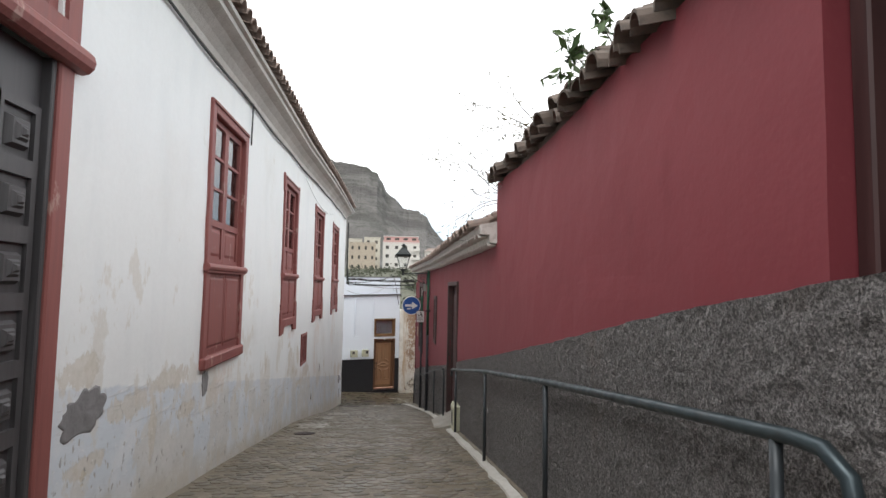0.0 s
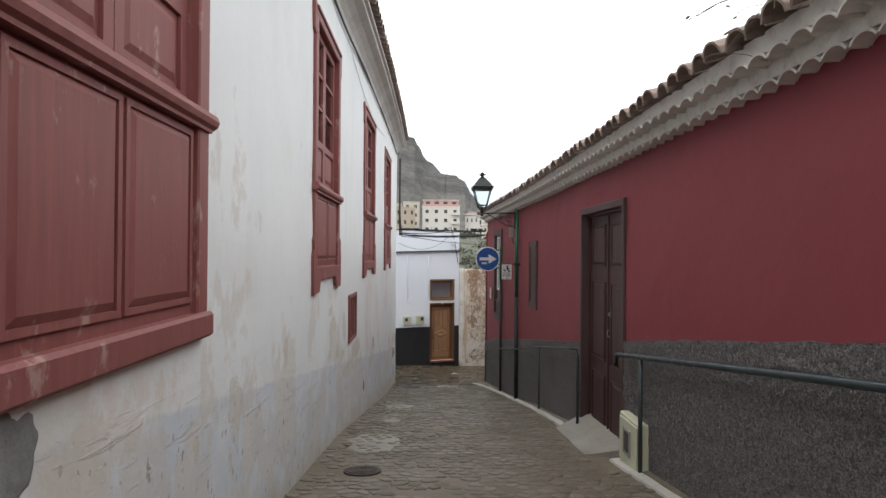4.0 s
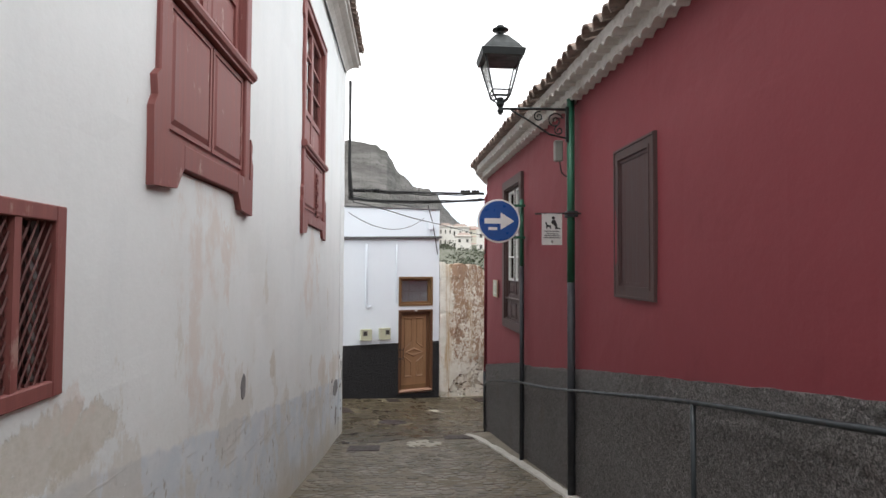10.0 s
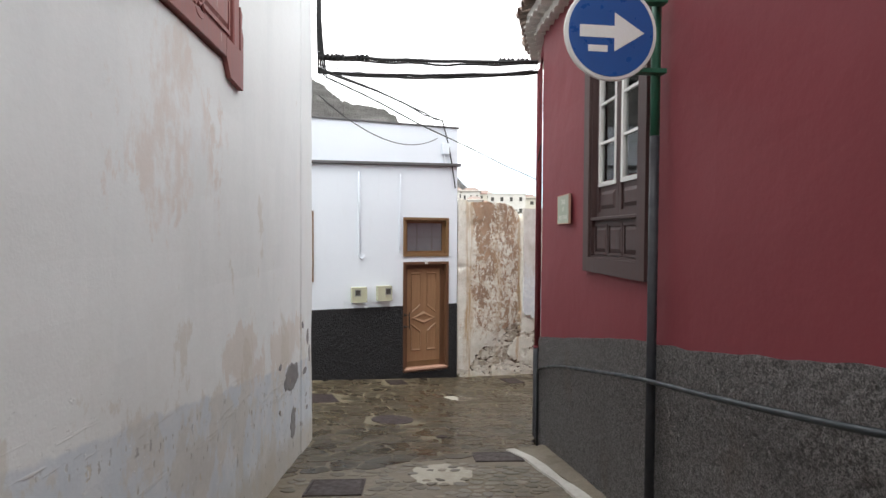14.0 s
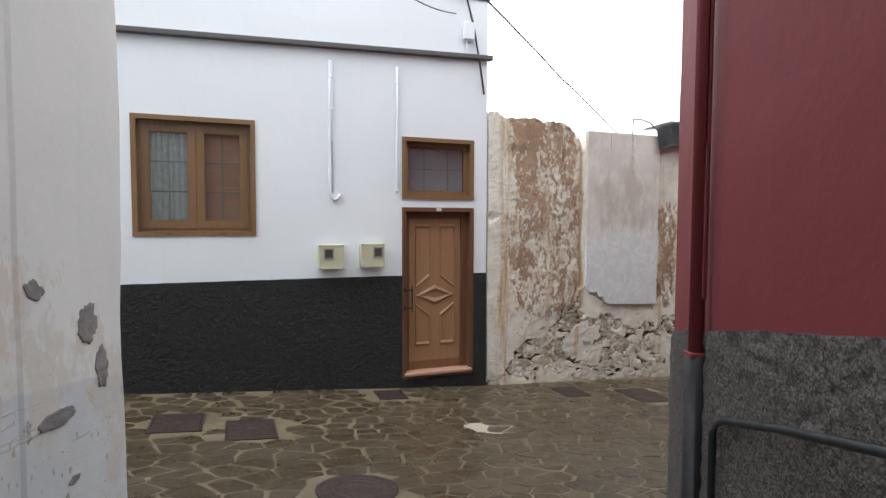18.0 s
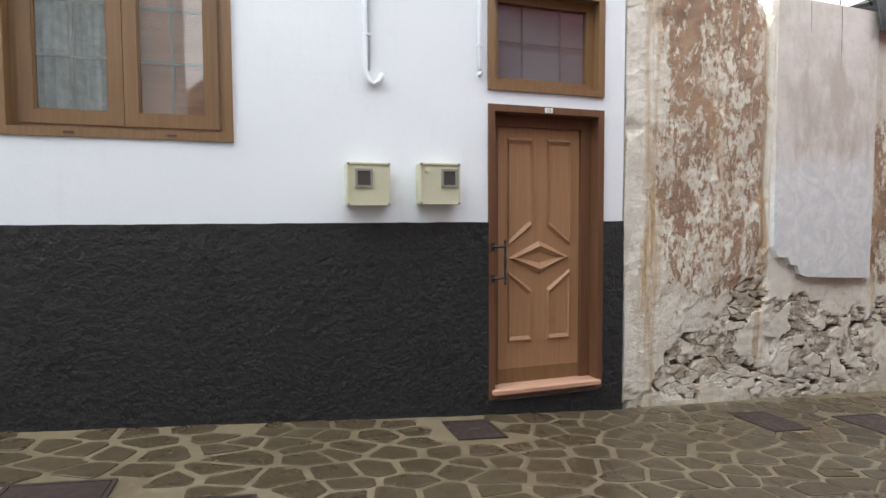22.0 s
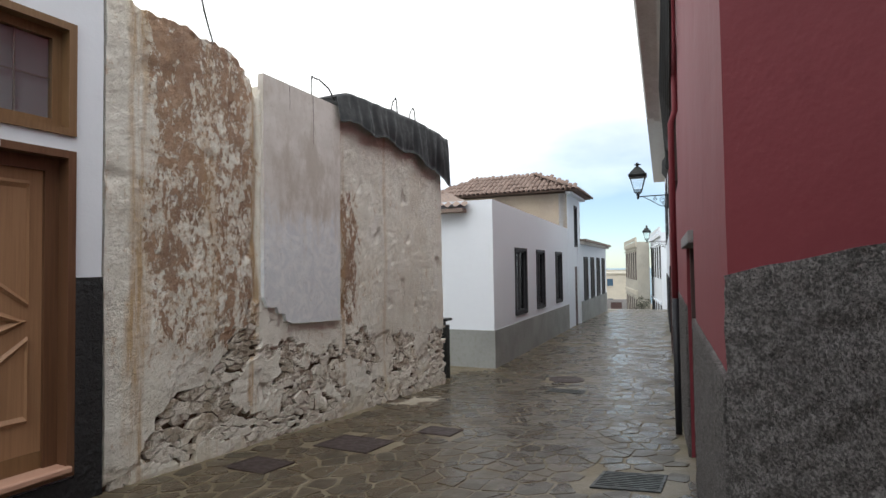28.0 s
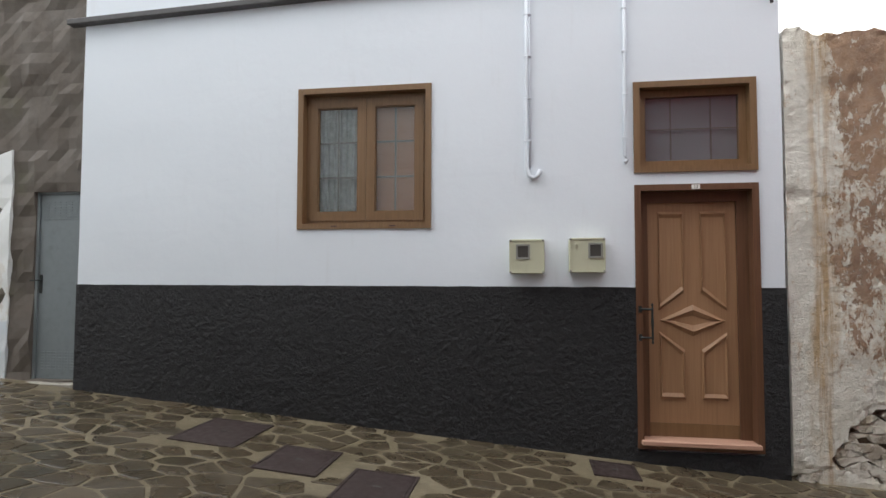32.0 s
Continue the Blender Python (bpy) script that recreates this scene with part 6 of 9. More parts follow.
r_m = pose(R_LINE[0][0], R_LINE[0][1], 0, 0, 0, R_TURN)


def r_ground(s):
    p = Vector(R_LINE[0]) + r_dir * s
    return land(p.x, p.y)


def ruin_top(s):
    jag = 0.05 * noise.noise(Vector((s * 6, 3.1, 0))) + 0.03 * noise.noise(Vector((s * 17, 1, 0)))
    return float(np.interp(s, (0, 0.08, 0.3, 0.8, 1.3, 1.45, 1.58, 1.66, 1.70, 3.05, 3.2, 6.4, 6.7), (0.66, 0.70, 0.62, 0.63, 0.60, 0.50, 0.36, 0.20, 0.40, 0.45, 0.56, 0.50, 0.35))) + jag


def rubble_line(s):
    """Height up to which the plaster has fallen off."""
    return float(np.interp(s, (0, 0.3, 0.55, 0.7, 1.2, 1.6, 1.75, 2.3, 3.0, 3.9, 5.0, 5.9, 6.3, 6.7), (-3.15, -3.1, -2.75, -2.30, -2.22, -2.15, -2.35, -2.48, -2.52, -2.55, -2.85, -2.80, -2.65, -2.3)))


def fallen(s, z):
    """How far below the ragged edge of the plaster, in metres."""
    return rubble_line(s) - z + 0.30 * noise.noise(Vector((s * 2.1, z * 2.1, 7))) + 0.16 * noise.noise(Vector((s * 6.5, z * 6.5, 2))) + 0.08 * noise.noise(Vector((s * 17, z * 17, 4)))


def smeared(s, z):
    """Where old lime mortar still lies flush over the stones: above nought."""
    return noise.noise(Vector((s * 1.5, z * 2.2, 21))) + 0.40 * noise.noise(Vector((s * 5.5, z * 5.5, 3))) - 0.03


def ruin_wobble(s, z):
    k = min(max(fallen(s, z) / 0.05 + 0.5, 0), 1)
    if k > 0:
        k *= 1 - 0.8 * min(max(smeared(s, z) / 0.05 + 0.5, 0), 1)
    big = 0.03 * noise.noise(Vector((s * 0.9, z * 0.9, 4)))
    lump = 0.006 * noise.noise(Vector((s * 4.5, z * 4.5, 0))) + 0.005 * noise.noise(Vector((s * 13, z * 13, 0)))
    crack = 0.05 * max(0, 1 - abs(s - 1.62) / 0.05) if z > -1.9 else 0
    chip = 0.035 * max(0, noise.noise(Vector((s * 4.2, z * 3.1, 11))) - 0.42) / 0.3
    edge = 0.05 * min(max((0.18 - (ruin_top(s) - z)) / 0.18, 0), 1) * abs(noise.noise(Vector((s * 9, z * 9, 8))))
    return big + lump * (1 + 2 * k) - 0.072 * k - crack - chip - edge


ruin = wall("wall_ruin", R_LINE, lambda s: -4.4, ruin_top, 0.5, RUIN, (), 0.034, 0.034, 0.004, 20.0, "crumbling lime-plastered rubble wall with rust-brown stains", wobble=ruin_wobble)
# recessed faces get the mortar whose dark tone also paints the gap shade
ruin.data.materials.append(CLAY_GAP_SHADE)
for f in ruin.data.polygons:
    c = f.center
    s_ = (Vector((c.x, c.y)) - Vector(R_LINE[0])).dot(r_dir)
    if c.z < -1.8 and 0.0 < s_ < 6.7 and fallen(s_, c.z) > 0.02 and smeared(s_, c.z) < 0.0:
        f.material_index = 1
stones = Pieces("stone", RUBBLE, ruin, 300)
rs = random.Random(11)


def ruin_stone(poly, out, tilt, lean):
    """A flat-faced field stone with a ragged outline, its face a little behind the plaster."""
    cs, cz = sum(p[0] for p in poly) / len(poly), sum(p[1] for p in poly) / len(poly)
    ragged = []
    for (xa, za), (xb, zb) in zip(poly, poly[1:] + poly[:1]):
        ragged.append((xa, za))
        j = 0.10 * math.dist((xa, za), (xb, zb))
        ragged.append(((xa + xb) / 2 + rs.uniform(-j, j), (za + zb) / 2 + rs.uniform(-j, j)))

    def on_ruin(s, z, h):
        p = Vector(R_LINE[0]) + r_dir * s
        big = 0.03 * noise.noise(Vector((s * 0.9, z * 0.9, 4)))
        q = big + h - 0.095 + (tilt * (z - cz) + lean * (s - cs) if h > 0.01 else 0) + 0.006 * noise.noise(Vector((s * 17, z * 17, 3)))
        return (p.x + r_dir.y * q, p.y - r_dir.x * q, z)

    stones.add(*stone_shape(ragged, on_ruin, out + 0.055, ((1.0, 0.0), (1.0, 0.86), (0.965, 0.98), (0.80, 1.0))), True)


# large stones first, small ones wedged between in rough courses
large = []
for _ in range(46):
    s, z = rs.uniform(0.45, 6.3), rs.uniform(-3.75, -2.2)
    w, h = rs.uniform(0.10, 0.18), rs.uniform(0.055, 0.10)
    if fallen(s, z) < 0.08 or z < r_ground(s) + 0.02 or any(abs(s - a) < (w + b) * 0.95 and abs(z - c) < (h + d) * 0.95 for a, c, b, d in large):
        continue
    large.append((s, z, w, h))
    n_ = rs.randint(5, 7)
    turn = rs.uniform(0, 6.3)
    poly = []
    for i in range(n_):
        a = turn + 2 * math.pi * (i + rs.uniform(-0.25, 0.25)) / n_
        k = rs.uniform(0.78, 1.12)
        poly.append((s + w * k * math.cos(a), z + h * k * math.sin(a)))
    ruin_stone(poly, rs.uniform(0.020, 0.032), rs.uniform(-0.05, 0.05), rs.uniform(-0.03, 0.03))
su, sv = 0.125, 0.054
for i, j, poly in cells2d(int(6.6 / su), 37, 0.98, rs):
    poly = tidy([(x * su, y * sv - 3.95) for x, y in poly], 0.012)
    if len(poly) < 3:
        continue
    cs, cz = sum(p[0] for p in poly) / len(poly), sum(p[1] for p in poly) / len(poly)
    if cs < 0.05 or cs > 6.5 or cz < r_ground(cs) - 0.05 or fallen(cs, cz) < 0.0:
        continue
    if any(((cs - a) / b) ** 2 + ((cz - c) / d) ** 2 < 0.8 for a, c, b, d in large):
        continue
    if rs.random() < (0.72 if smeared(cs, cz) > 0.0 else 0.07):
        continue
    k = rs.uniform(0.90, 1.05)
    sk = rs.uniform(-0.16, 0.16)
    poly = [(cs + (x - cs) * k, cz + (z - cz) * k + sk * (x - cs)) for x, z in poly]
    ruin_stone(poly, rs.uniform(0.010, 0.027), rs.uniform(-0.06, 0.06), rs.uniform(-0.03, 0.03))
stones.close("rubble", "small rubble stones")

board = thing("window_board", r_m, "stained grey cement board closing an old window in the ruin", "board")
a = 1.70
outline = [(a, -1.85), (a + 0.06, -1.96), (a + 0.2, -1.965), (a + 0.23, -2.03), (a + 0.33, -2.05), (a + 0.36, -2.13), (a + 0.46, -2.165), (2.6, -2.19), (3.09, -2.21), (3.10, -1.0), (3.115, 0.52), (2.4, 0.52), (a - 0.005, 0.515)]
part("sheet", slab(bmesh.new(), outline, -0.045, 0.03), MARBLE, board)
for s, za, zb in ((2.12, 0.18, 0.50), (2.55, -0.12, 0.51)):
    part("crack", rod(bmesh.new(), [(s, -0.0445, zb), (s + 0.008, -0.0445, (za + zb) / 2), (s + 0.004, -0.0445, za)], [0.004, 0.003, 0.001], 4), WOOD_DARK, board, "dark crack in the board")
tarp = thing("tarpaulin", r_m, "black tarpaulin draped over the top of the ruined wall", "tarpaulin")
bm = bmesh.new()
grid = []
nu, nv = 110, 16
for i in range(nu + 1):
    s = 3.0 + 3.62 * i / nu
    row = []
    drop = float(np.interp(s, (3.0, 3.3, 4.2, 5.2, 6.0, 6.62), (0.30, 0.44, 0.52, 0.64, 0.78, 0.90))) + 0.04 * math.sin(s * 7)
    top = float(np.interp(s, (3.0, 3.4, 5.5, 6.62), (0.64, 0.79, 0.90, 0.86))) + 0.03 * noise.noise(Vector((s * 3, 0, 5)))
    for j in range(nv + 1):
        v = j / nv
        fold = 0.045 * noise.noise(Vector((s * 5.5, 1.5 * v, 2))) + 0.02 * noise.noise(Vector((s * 14, 2 * v, 6)))
        if v < 0.35:
            y, z = 0.55 - 0.6 * v / 0.35, top + 0.05 * noise.noise(Vector((s * 2, v * 4, 1)))
        else:
            q = (v - 0.35) / 0.65
            y, z = -0.06 - 0.05 * math.sin(q * math.pi * 0.5) - fold * (0.4 + q), top - drop * q
        row.append(bm.verts.new((s, y, z)))
    grid.append(row)
for i in range(nu):
    for j in range(nv):
        bm.faces.new((grid[i][j], grid[i + 1][j], grid[i + 1][j + 1], grid[i][j + 1]))
bmesh.ops.solidify(bm, geom=bm.faces[:], thickness=0.006)
part("sheet", bm, TARP, tarp, smooth=True)
for s, wdt in ((2.58, 0.55), (4.55, 0.32), (5.15, 0.36)):
    hoop = thing("wire_hoop", r_m @ pose(s, 0.0, 0.10 if s > 3 else 0.03), "bent rusty wire standing on the ruined wall", "wire", "wires on the ruined wall")
    part("wire", rod(bmesh.new(), [(0, 0, 0.45), (0.01, 0, 0.74), (0.06, 0, 0.90 if s > 3 else 0.73), (0.16, 0, 0.99 if s > 3 else 0.74), (wdt * 0.7, 0.02, 0.95 if s > 3 else 0.70), (wdt, 0.05, 0.60)], 0.011, 5), CABLE, hoop)

# meter post past the ruin's end
post = thing("meter_cabinet", pose(6.95, 29.35, land(6.95, 29.35), 0, 0, R_TURN), "narrow dark utility cabinet behind the ruin's end", "cabinet")
part("case", boxed(-0.1, 0.1, -0.08, 0.08, -0.1, 1.02, bevel=0.012), IRON, post)
part("top", boxed(-0.14, 0.14, -0.12, 0.12, 1.10, 1.15, bevel=0.012), IRON, post)
part("neck", boxed(-0.03, 0.03, -0.03, 0.03, 1.0, 1.12), IRON, post)

# ---- street furniture in the lane ----
def tilt_to_ground(x, y, turn=0.0, lift=0.0):
    """A pose lying on the ground, its x turned by degrees."""
    e = 0.1
    n = Vector((land(x - e, y) - land(x + e, y), land(x, y - e) - land(x, y + e), 2 * e)).normalized()
    t = Vector((math.cos(radians(turn)), math.sin(radians(turn)), 0))
    t = (t - n * t.dot(n)).normalized()
    b = n.cross(t)
    m = Matrix((t, b, n)).transposed().to_4x4()
    m.translation = Vector((x, y, land(x, y) + lift))
    return m


STREET_TURN = math.degrees(math.atan2(ALONG.y, ALONG.x))


def from_sd(s, d):
    p = Vector((0.52, 26.39)) + ALONG * s - BACK * d
    return p.x, p.y


KERB = [(0.60, 20.75), (0.79, 20.13), (0.94, 18.9), (1.02, 17.96), (1.10, 16.8), (1.14, 15.6), (1.15, 13.0), (1.13, 11.3), (1.14, 9.8), (1.15, 8.9), (1.17, 6.4), (1.17, 4.7), (1.17, 1.0), (1.17, -8.0)]


def kerb_x(y):
    return float(np.interp(y, [p[1] for p in KERB[::-1]], [p[0] for p in KERB[::-1]]))


# raised strip between the white line and the wall
verts, faces = [], []
ysk = np.arange(-8, 20.6, 0.12)
for y in ysk:
    z = land(0.9, y)
    k = kerb_x(y)
    for x, h in ((k + 0.06, -0.05), (k + 0.065, 0.028), (k + 0.16, 0.05), (max(red_x(y), k + 0.12) + 0.1, 0.075)):
        verts.append((x + 0.008 * noise.noise(Vector((y * 6, x, 0))), y, z + h + 0.008 * noise.noise(Vector((x * 9, y * 9, 3)))))
for i in range(len(ysk) - 1):
    for k in range(3):
        a = i * 4 + k
        faces.append((a, a + 1, a + 5, a + 4))
me = bpy.data.meshes.new("pavement")
me.from_pydata(verts, [], faces)
tagged(mesh_part("pavement_gutter", me, MORTAR), "narrow raised cement strip at the foot of the wall", "kerb", kind="structure")
verts, faces = [], []
for y in ysk:
    z, k = land(0.9, y), kerb_x(y)
    w = 0.055 + 0.02 * noise.noise(Vector((y * 2.2, 0, 0)))
    sh = 0.02 * noise.noise(Vector((y * 3.3, 5, 0)))
    for x, h in ((k - w + sh, -0.03), (k - w + 0.012 + sh, 0.024), (k + w + sh, 0.032), (k + w + 0.012 + sh, -0.03)):
        verts.append((x, y, z + h + 0.004 * noise.noise(Vector((y * 15, x * 8, 0)))))
faces = [(i * 4 + k, i * 4 + k + 1, i * 4 + k + 5, i * 4 + k + 4) for i in range(len(ysk) - 1) for k in range(3)
         if not (9.5 < ysk[i] < 11.0)]
me = bpy.data.meshes.new("kerb_line")
me.from_pydata(verts, [], faces)
tagged(mesh_part("trim_kerb_line", me, KERB_PAINT), "worn white cement kerb line", "kerb", kind="structure")

# sloping cement doorstep
bm = bmesh.new()
top = [bm.verts.new(p) for p in ((0.92, 9.75, land(0.9, 9.75) + 0.012), (0.98, 11.32, land(0.9, 11.3) + 0.012), (1.42, 11.25, land(0.9, 11.2) + 0.26), (1.42, 9.62, land(0.9, 9.6) + 0.10))]
low = [bm.verts.new((v.co.x, v.co.y, v.co.z - 0.6)) for v in top]
bm.faces.new(top)
for k in range(4):
    bm.faces.new((top[k], low[k], low[(k + 1) % 4], top[(k + 1) % 4]))
bmesh.ops.subdivide_edges(bm, edges=bm.edges[:], cuts=6, use_grid_fill=True)
for v in bm.verts:
    v.co.z += 0.012 * noise.noise(v.co * 5)
ramp = part("door_ramp", bm, PALE_CEMENT)
tagged(ramp, "sloping cement ramp under the double door", "ramp", kind="structure")


def rail_run(y0, y1, posts, near_bend, far_bend, hook_in):
    """Handrail on posts beside the wall; y0 is the upper end."""
    def rx(y):
        return red_x(y) - float(np.interp(y, (19.6, 20.8), (0.10, 0.05)))

    def rz(y):
        return land(0.9, y) + float(np.interp(y, (1.1, 2, 3.6, 6, 9.6, 11.2, 13.4, 15, 17, 18.1, 18.9, 19.6, 20.2, 20.6, 21.4), (0.955, 0.98, 1.015, 1.04, 1.05, 1.05, 1.08, 1.08, 1.075, 1.10, 1.07, 1.05, 1.0, 0.96, 0.84)))

    rail = thing("handrail", pose(rx(y0), y0, land(0.9, y0)), "dark painted steel handrail on thin posts along the red wall", "handrail", "handrails in the lane")
    inv = rail.matrix_world.inverted()
    pts = [Vector((rx(y), y, rz(y))) for y in np.arange(y0, y1 + 0.01, 0.4)]
    if near_bend:
        s = Vector((rx(y0), y0, rz(y0)))
        pts = [s + Vector((0, -0.22, -0.36)), s + Vector((0, -0.22, -0.16)), s + Vector((0, -0.19, -0.05)), s + Vector((0, -0.11, 0.0))] + pts
    if far_bend:
        e = pts[-1]
        pts += [e + Vector((0, 0.06, -0.03)), e + Vector((0, 0.09, -0.09)), e + Vector((0, 0.09, -0.95))]
    if hook_in:
        e = pts[-1]
        pts += [e + Vector((0, 0.07, -0.015)), e + Vector((0.0, 0.10, -0.05)), e + Vector((0.0, 0.10, -0.13))]
    part("rail", rod(bmesh.new(), [inv @ p for p in pts], 0.024 if near_bend else 0.0165, 10), RAIL_BLUE if near_bend else RAIL, rail, "worn blue-grey rail" if near_bend else "", True)
    for y in posts:
        part("post", rod(bmesh.new(), [inv @ Vector((rx(y), y, land(0.9, y) - 0.1)), inv @ Vector((rx(y), y, rz(y)))], 0.019 if near_bend else 0.016, 10), RAIL, rail, smooth=True)
    return rail


rail_run(1.10, 9.5, (1.17, 3.57, 6.1, 8.96), True, False, True)
rail_run(11.10, 20.72, (13.48,), False, True, False)
end_post = thing("rail_post", pose(red_x(11.05) - 0.10, 11.05, land(0.9, 11.05)), "dark bent end post of the handrail beside the door", "post")
part("post", rod(bmesh.new(), [(0, 0.12, 0.995), (0, 0.05, 1.02), (0, 0.0, 0.97), (0, -0.02, 0.9), (0, -0.02, -0.15)], 0.018, 8), RAIL, end_post, smooth=True)

# water meter box at the foot of the wall
wb = thing("water_meter_box", pose(1.265, 9.47, land(1.2, 9.2) + 0.0, 0, 0, -90), "cream water meter box set against the roughcast", "meter box")
part("case", boxed(0, 0.50, -0.08, 0.02, -0.1, 0.47, bevel=0.012), BOX_CREAM, wb)
part("door", boxed(0.03, 0.47, -0.095, -0.08, 0.03, 0.44, bevel=0.006), BOX_CREAM, wb)
part("window_rim", border(bmesh.new(), 0.15, 0.33, 0.12, 0.36, -0.105, -0.092, 0.025), BOX_GREY, wb)
part("window", boxed(0.17, 0.31, -0.099, -0.092, 0.14, 0.34), INSIDE_SHADE, wb)

# lamp pole, bracket and lantern
def lantern(m, label, arm):
    """An iron street lantern on a scrolled bracket; local -y reaches out from the pole by arm metres."""
    lamp = thing("street_lamp", m, label, "street lamp", "iron street lanterns")
    part("bracket_arm", rod(bmesh.new(), [(0, 0.0, 0.0), (0, -arm * 0.5, 0.0), (0, -arm, -0.01)], 0.014, 8), IRON, lamp)
    bm = bmesh.new()
    rod(bm, [(0, -0.02, -0.30), (0, -0.20, -0.26), (0, -0.42, -0.12), (0, -0.60, -0.02)], 0.010, 6)
    for cy, cz, r, a0, turns in ((-0.14, -0.12, 0.085, 0.3, 1.5), (-0.31, -0.08, 0.055, 1.2, 1.4), (-0.10, -0.22, 0.05, 2.0, 1.3)):
        rod(bm, [(0, cy + r * (1 - t / (turns * 8)) * math.cos(a0 + t), cz + r * (1 - t / (turns * 8)) * math.sin(a0 + t)) for t in np.linspace(0, turns * 2 * math.pi, 26)], 0.0075, 5)
    part("scroll", bm, IRON, lamp, "cast iron scrollwork")
    part("wall_bar", boxed(-0.015, 0.015, -0.03, 0.0, -0.34, 0.03, bevel=0.003), IRON, lamp)
    c = -arm
    part("stem", lathe(bmesh.new(), [(0.02, -0.07), (0.035, -0.03), (0.02, 0.0), (0.045, 0.03), (0.03, 0.06), (0.035, 0.10)], 10, pose(0, c, 0)), IRON, lamp)
    z0, z1, r0, r1 = 0.09, 0.49, 0.085, 0.180
    for sx in (-1, 1):
        for sy in (-1, 1):
            part("cage_bar", rod(bmesh.new(), [(sx * 0.02, c + sy * 0.02, 0.05), (sx * r0, c + sy * r0, z0 + 0.02), (sx * r1, c + sy * r1, z1)], 0.010, 5), IRON, lamp)
    for z, r in ((z0 + 0.02, r0), (z0 + 0.07, r0 + 0.012), (z1, r1)):
        border_pts = [(-r, c - r, z), (r, c - r, z), (r, c + r, z), (-r, c + r, z), (-r, c - r, z)]
        for a, b in zip(border_pts, border_pts[1:]):
            part("cage_rail", rod(bmesh.new(), [a, b], 0.009, 5), IRON, lamp)
    bm = bmesh.new()
    for (ax, ay), (bx, by) in (((-1, -1), (1, -1)), ((1, -1), (1, 1)), ((1, 1), (-1, 1)), ((-1, 1), (-1, -1))):
        q, w = r0 + 0.02, r1 - 0.005
        bm.faces.new([bm.verts.new(p) for p in ((ax * q, c + ay * q, z0 + 0.10), (bx * q, c + by * q, z0 + 0.10), (bx * w, c + by * w, z1), (ax * w, c + ay * w, z1))])
    bmesh.ops.solidify(bm, geom=bm.faces[:], thickness=0.004)
    g = part("glass", bm, GLASS, lamp)
    g.visible_shadow = False
    bm = bmesh.new()
    rings = []
    for r, z in ((0.205, z1 - 0.01), (0.222, z1 + 0.055), (0.195, z1 + 0.07), (0.155, z1 + 0.13), (0.065, z1 + 0.24), (0.035, z1 + 0.26)):
        rings.append([bm.verts.new((sx * r, c + sy * r, z)) for sx, sy in ((-1, -1), (1, -1), (1, 1), (-1, 1))])
    for a, b in zip(rings, rings[1:]):
        for k in range(4):
            bm.faces.new((a[k], a[(k + 1) % 4], b[(k + 1) % 4], b[k]))
    bm.faces.new(rings[-1])
    bm.faces.new(rings[0][::-1])
    part("hood", bm, IRON, lamp, "green-black sheet metal hood")
    part("finial", lathe(bmesh.new(), [(0.05, 0), (0.03, 0.02), (0.035, 0.04), (0.085, 0.055), (0.085, 0.065), (0.03, 0.08), (0.04, 0.10), (0.0, 0.115)], 10, pose(0, c, z1 + 0.255)), IRON, lamp)
    return lamp


PX, PY = red_x(15.8) - 0.075, 15.8
pole = thing("lamp_pole", pose(PX, PY, land(0.9, PY)), "steel lamp pole, green above and faded black below", "pole")
cut = 0.38 - land(0.9, PY)
part("lower", rod(bmesh.new(), [(0, 0, -0.15), (0, 0, cut)], 0.040, 16), POLE_DARK, pole, "faded black lower half", True)
part("upper", rod(bmesh.new(), [(0, 0, cut), (0, 0, 2.26 - land(0.9, PY))], 0.0395, 16), POLE_GREEN, pole, "green upper half", True)
part("cap", lathe(bmesh.new(), [(0.041, 0), (0.043, 0.02), (0.02, 0.04)], 14, pose(0, 0, 2.25 - land(0.9, PY))), POLE_GREEN, pole)
lantern(pose(PX - 0.03, PY - 0.02, 2.16, 0, 0, -90), "black iron lantern on a scrolled bracket of the pole", 0.71)
ctl = thing("junction_box", pose(PX + 0.02, PY + 0.1, 1.55), "small grey switch box with a looped cable behind the lamp pole", "junction box")
part("case", boxed(-0.16, -0.07, 0.0, 0.06, 0.1, 0.32, bevel=0.01), BOX_GREY, ctl)
part("cable", rod(bmesh.new(), [(-0.1, 0.03, 0.1), (-0.08, 0.03, -0.02), (0.0, 0.03, -0.08), (0.05, 0.03, -0.02), (0.06, 0.03, 0.3), (0.06, 0.03, 0.75)], 0.007, 6), CABLE, ctl)

# notice hanging from a bar on the pole
notice = thing("notice_sign", pose(PX, PY - 0.06, 0.76), "white notice about dog waste hanging from a bar on the pole", "sign")
part("bar", rod(bmesh.new(), [(-0.39, 0, 0.315), (0.09, 0, 0.325)], 0.010, 8), RUSTY, notice)
part("clamp", boxed(-0.055, 0.055, -0.005, 0.115, 0.29, 0.35, bevel=0.006), RAIL, notice)
bm = bmesh.new()
cols = [[bm.verts.new((-0.325 + 0.21 * i / 10, -0.014 + 0.006 * math.sin(i * 0.9), z)) for z in (0.0, 0.10, 0.20, 0.318)] for i in range(11)]
for a, b in zip(cols, cols[1:]):
    for k in range(3):
        bm.faces.new((a[k], b[k], b[k + 1], a[k + 1]))
bmesh.ops.solidify(bm, geom=bm.faces[:], thickness=0.003)
sheet = part("sheet", bm, SIGN_WHITE, notice)
cx = -0.22
ink = bmesh.new()


def blob(bm, outline, y=-0.0235):
    slab(bm, outline, y - 0.001, y)


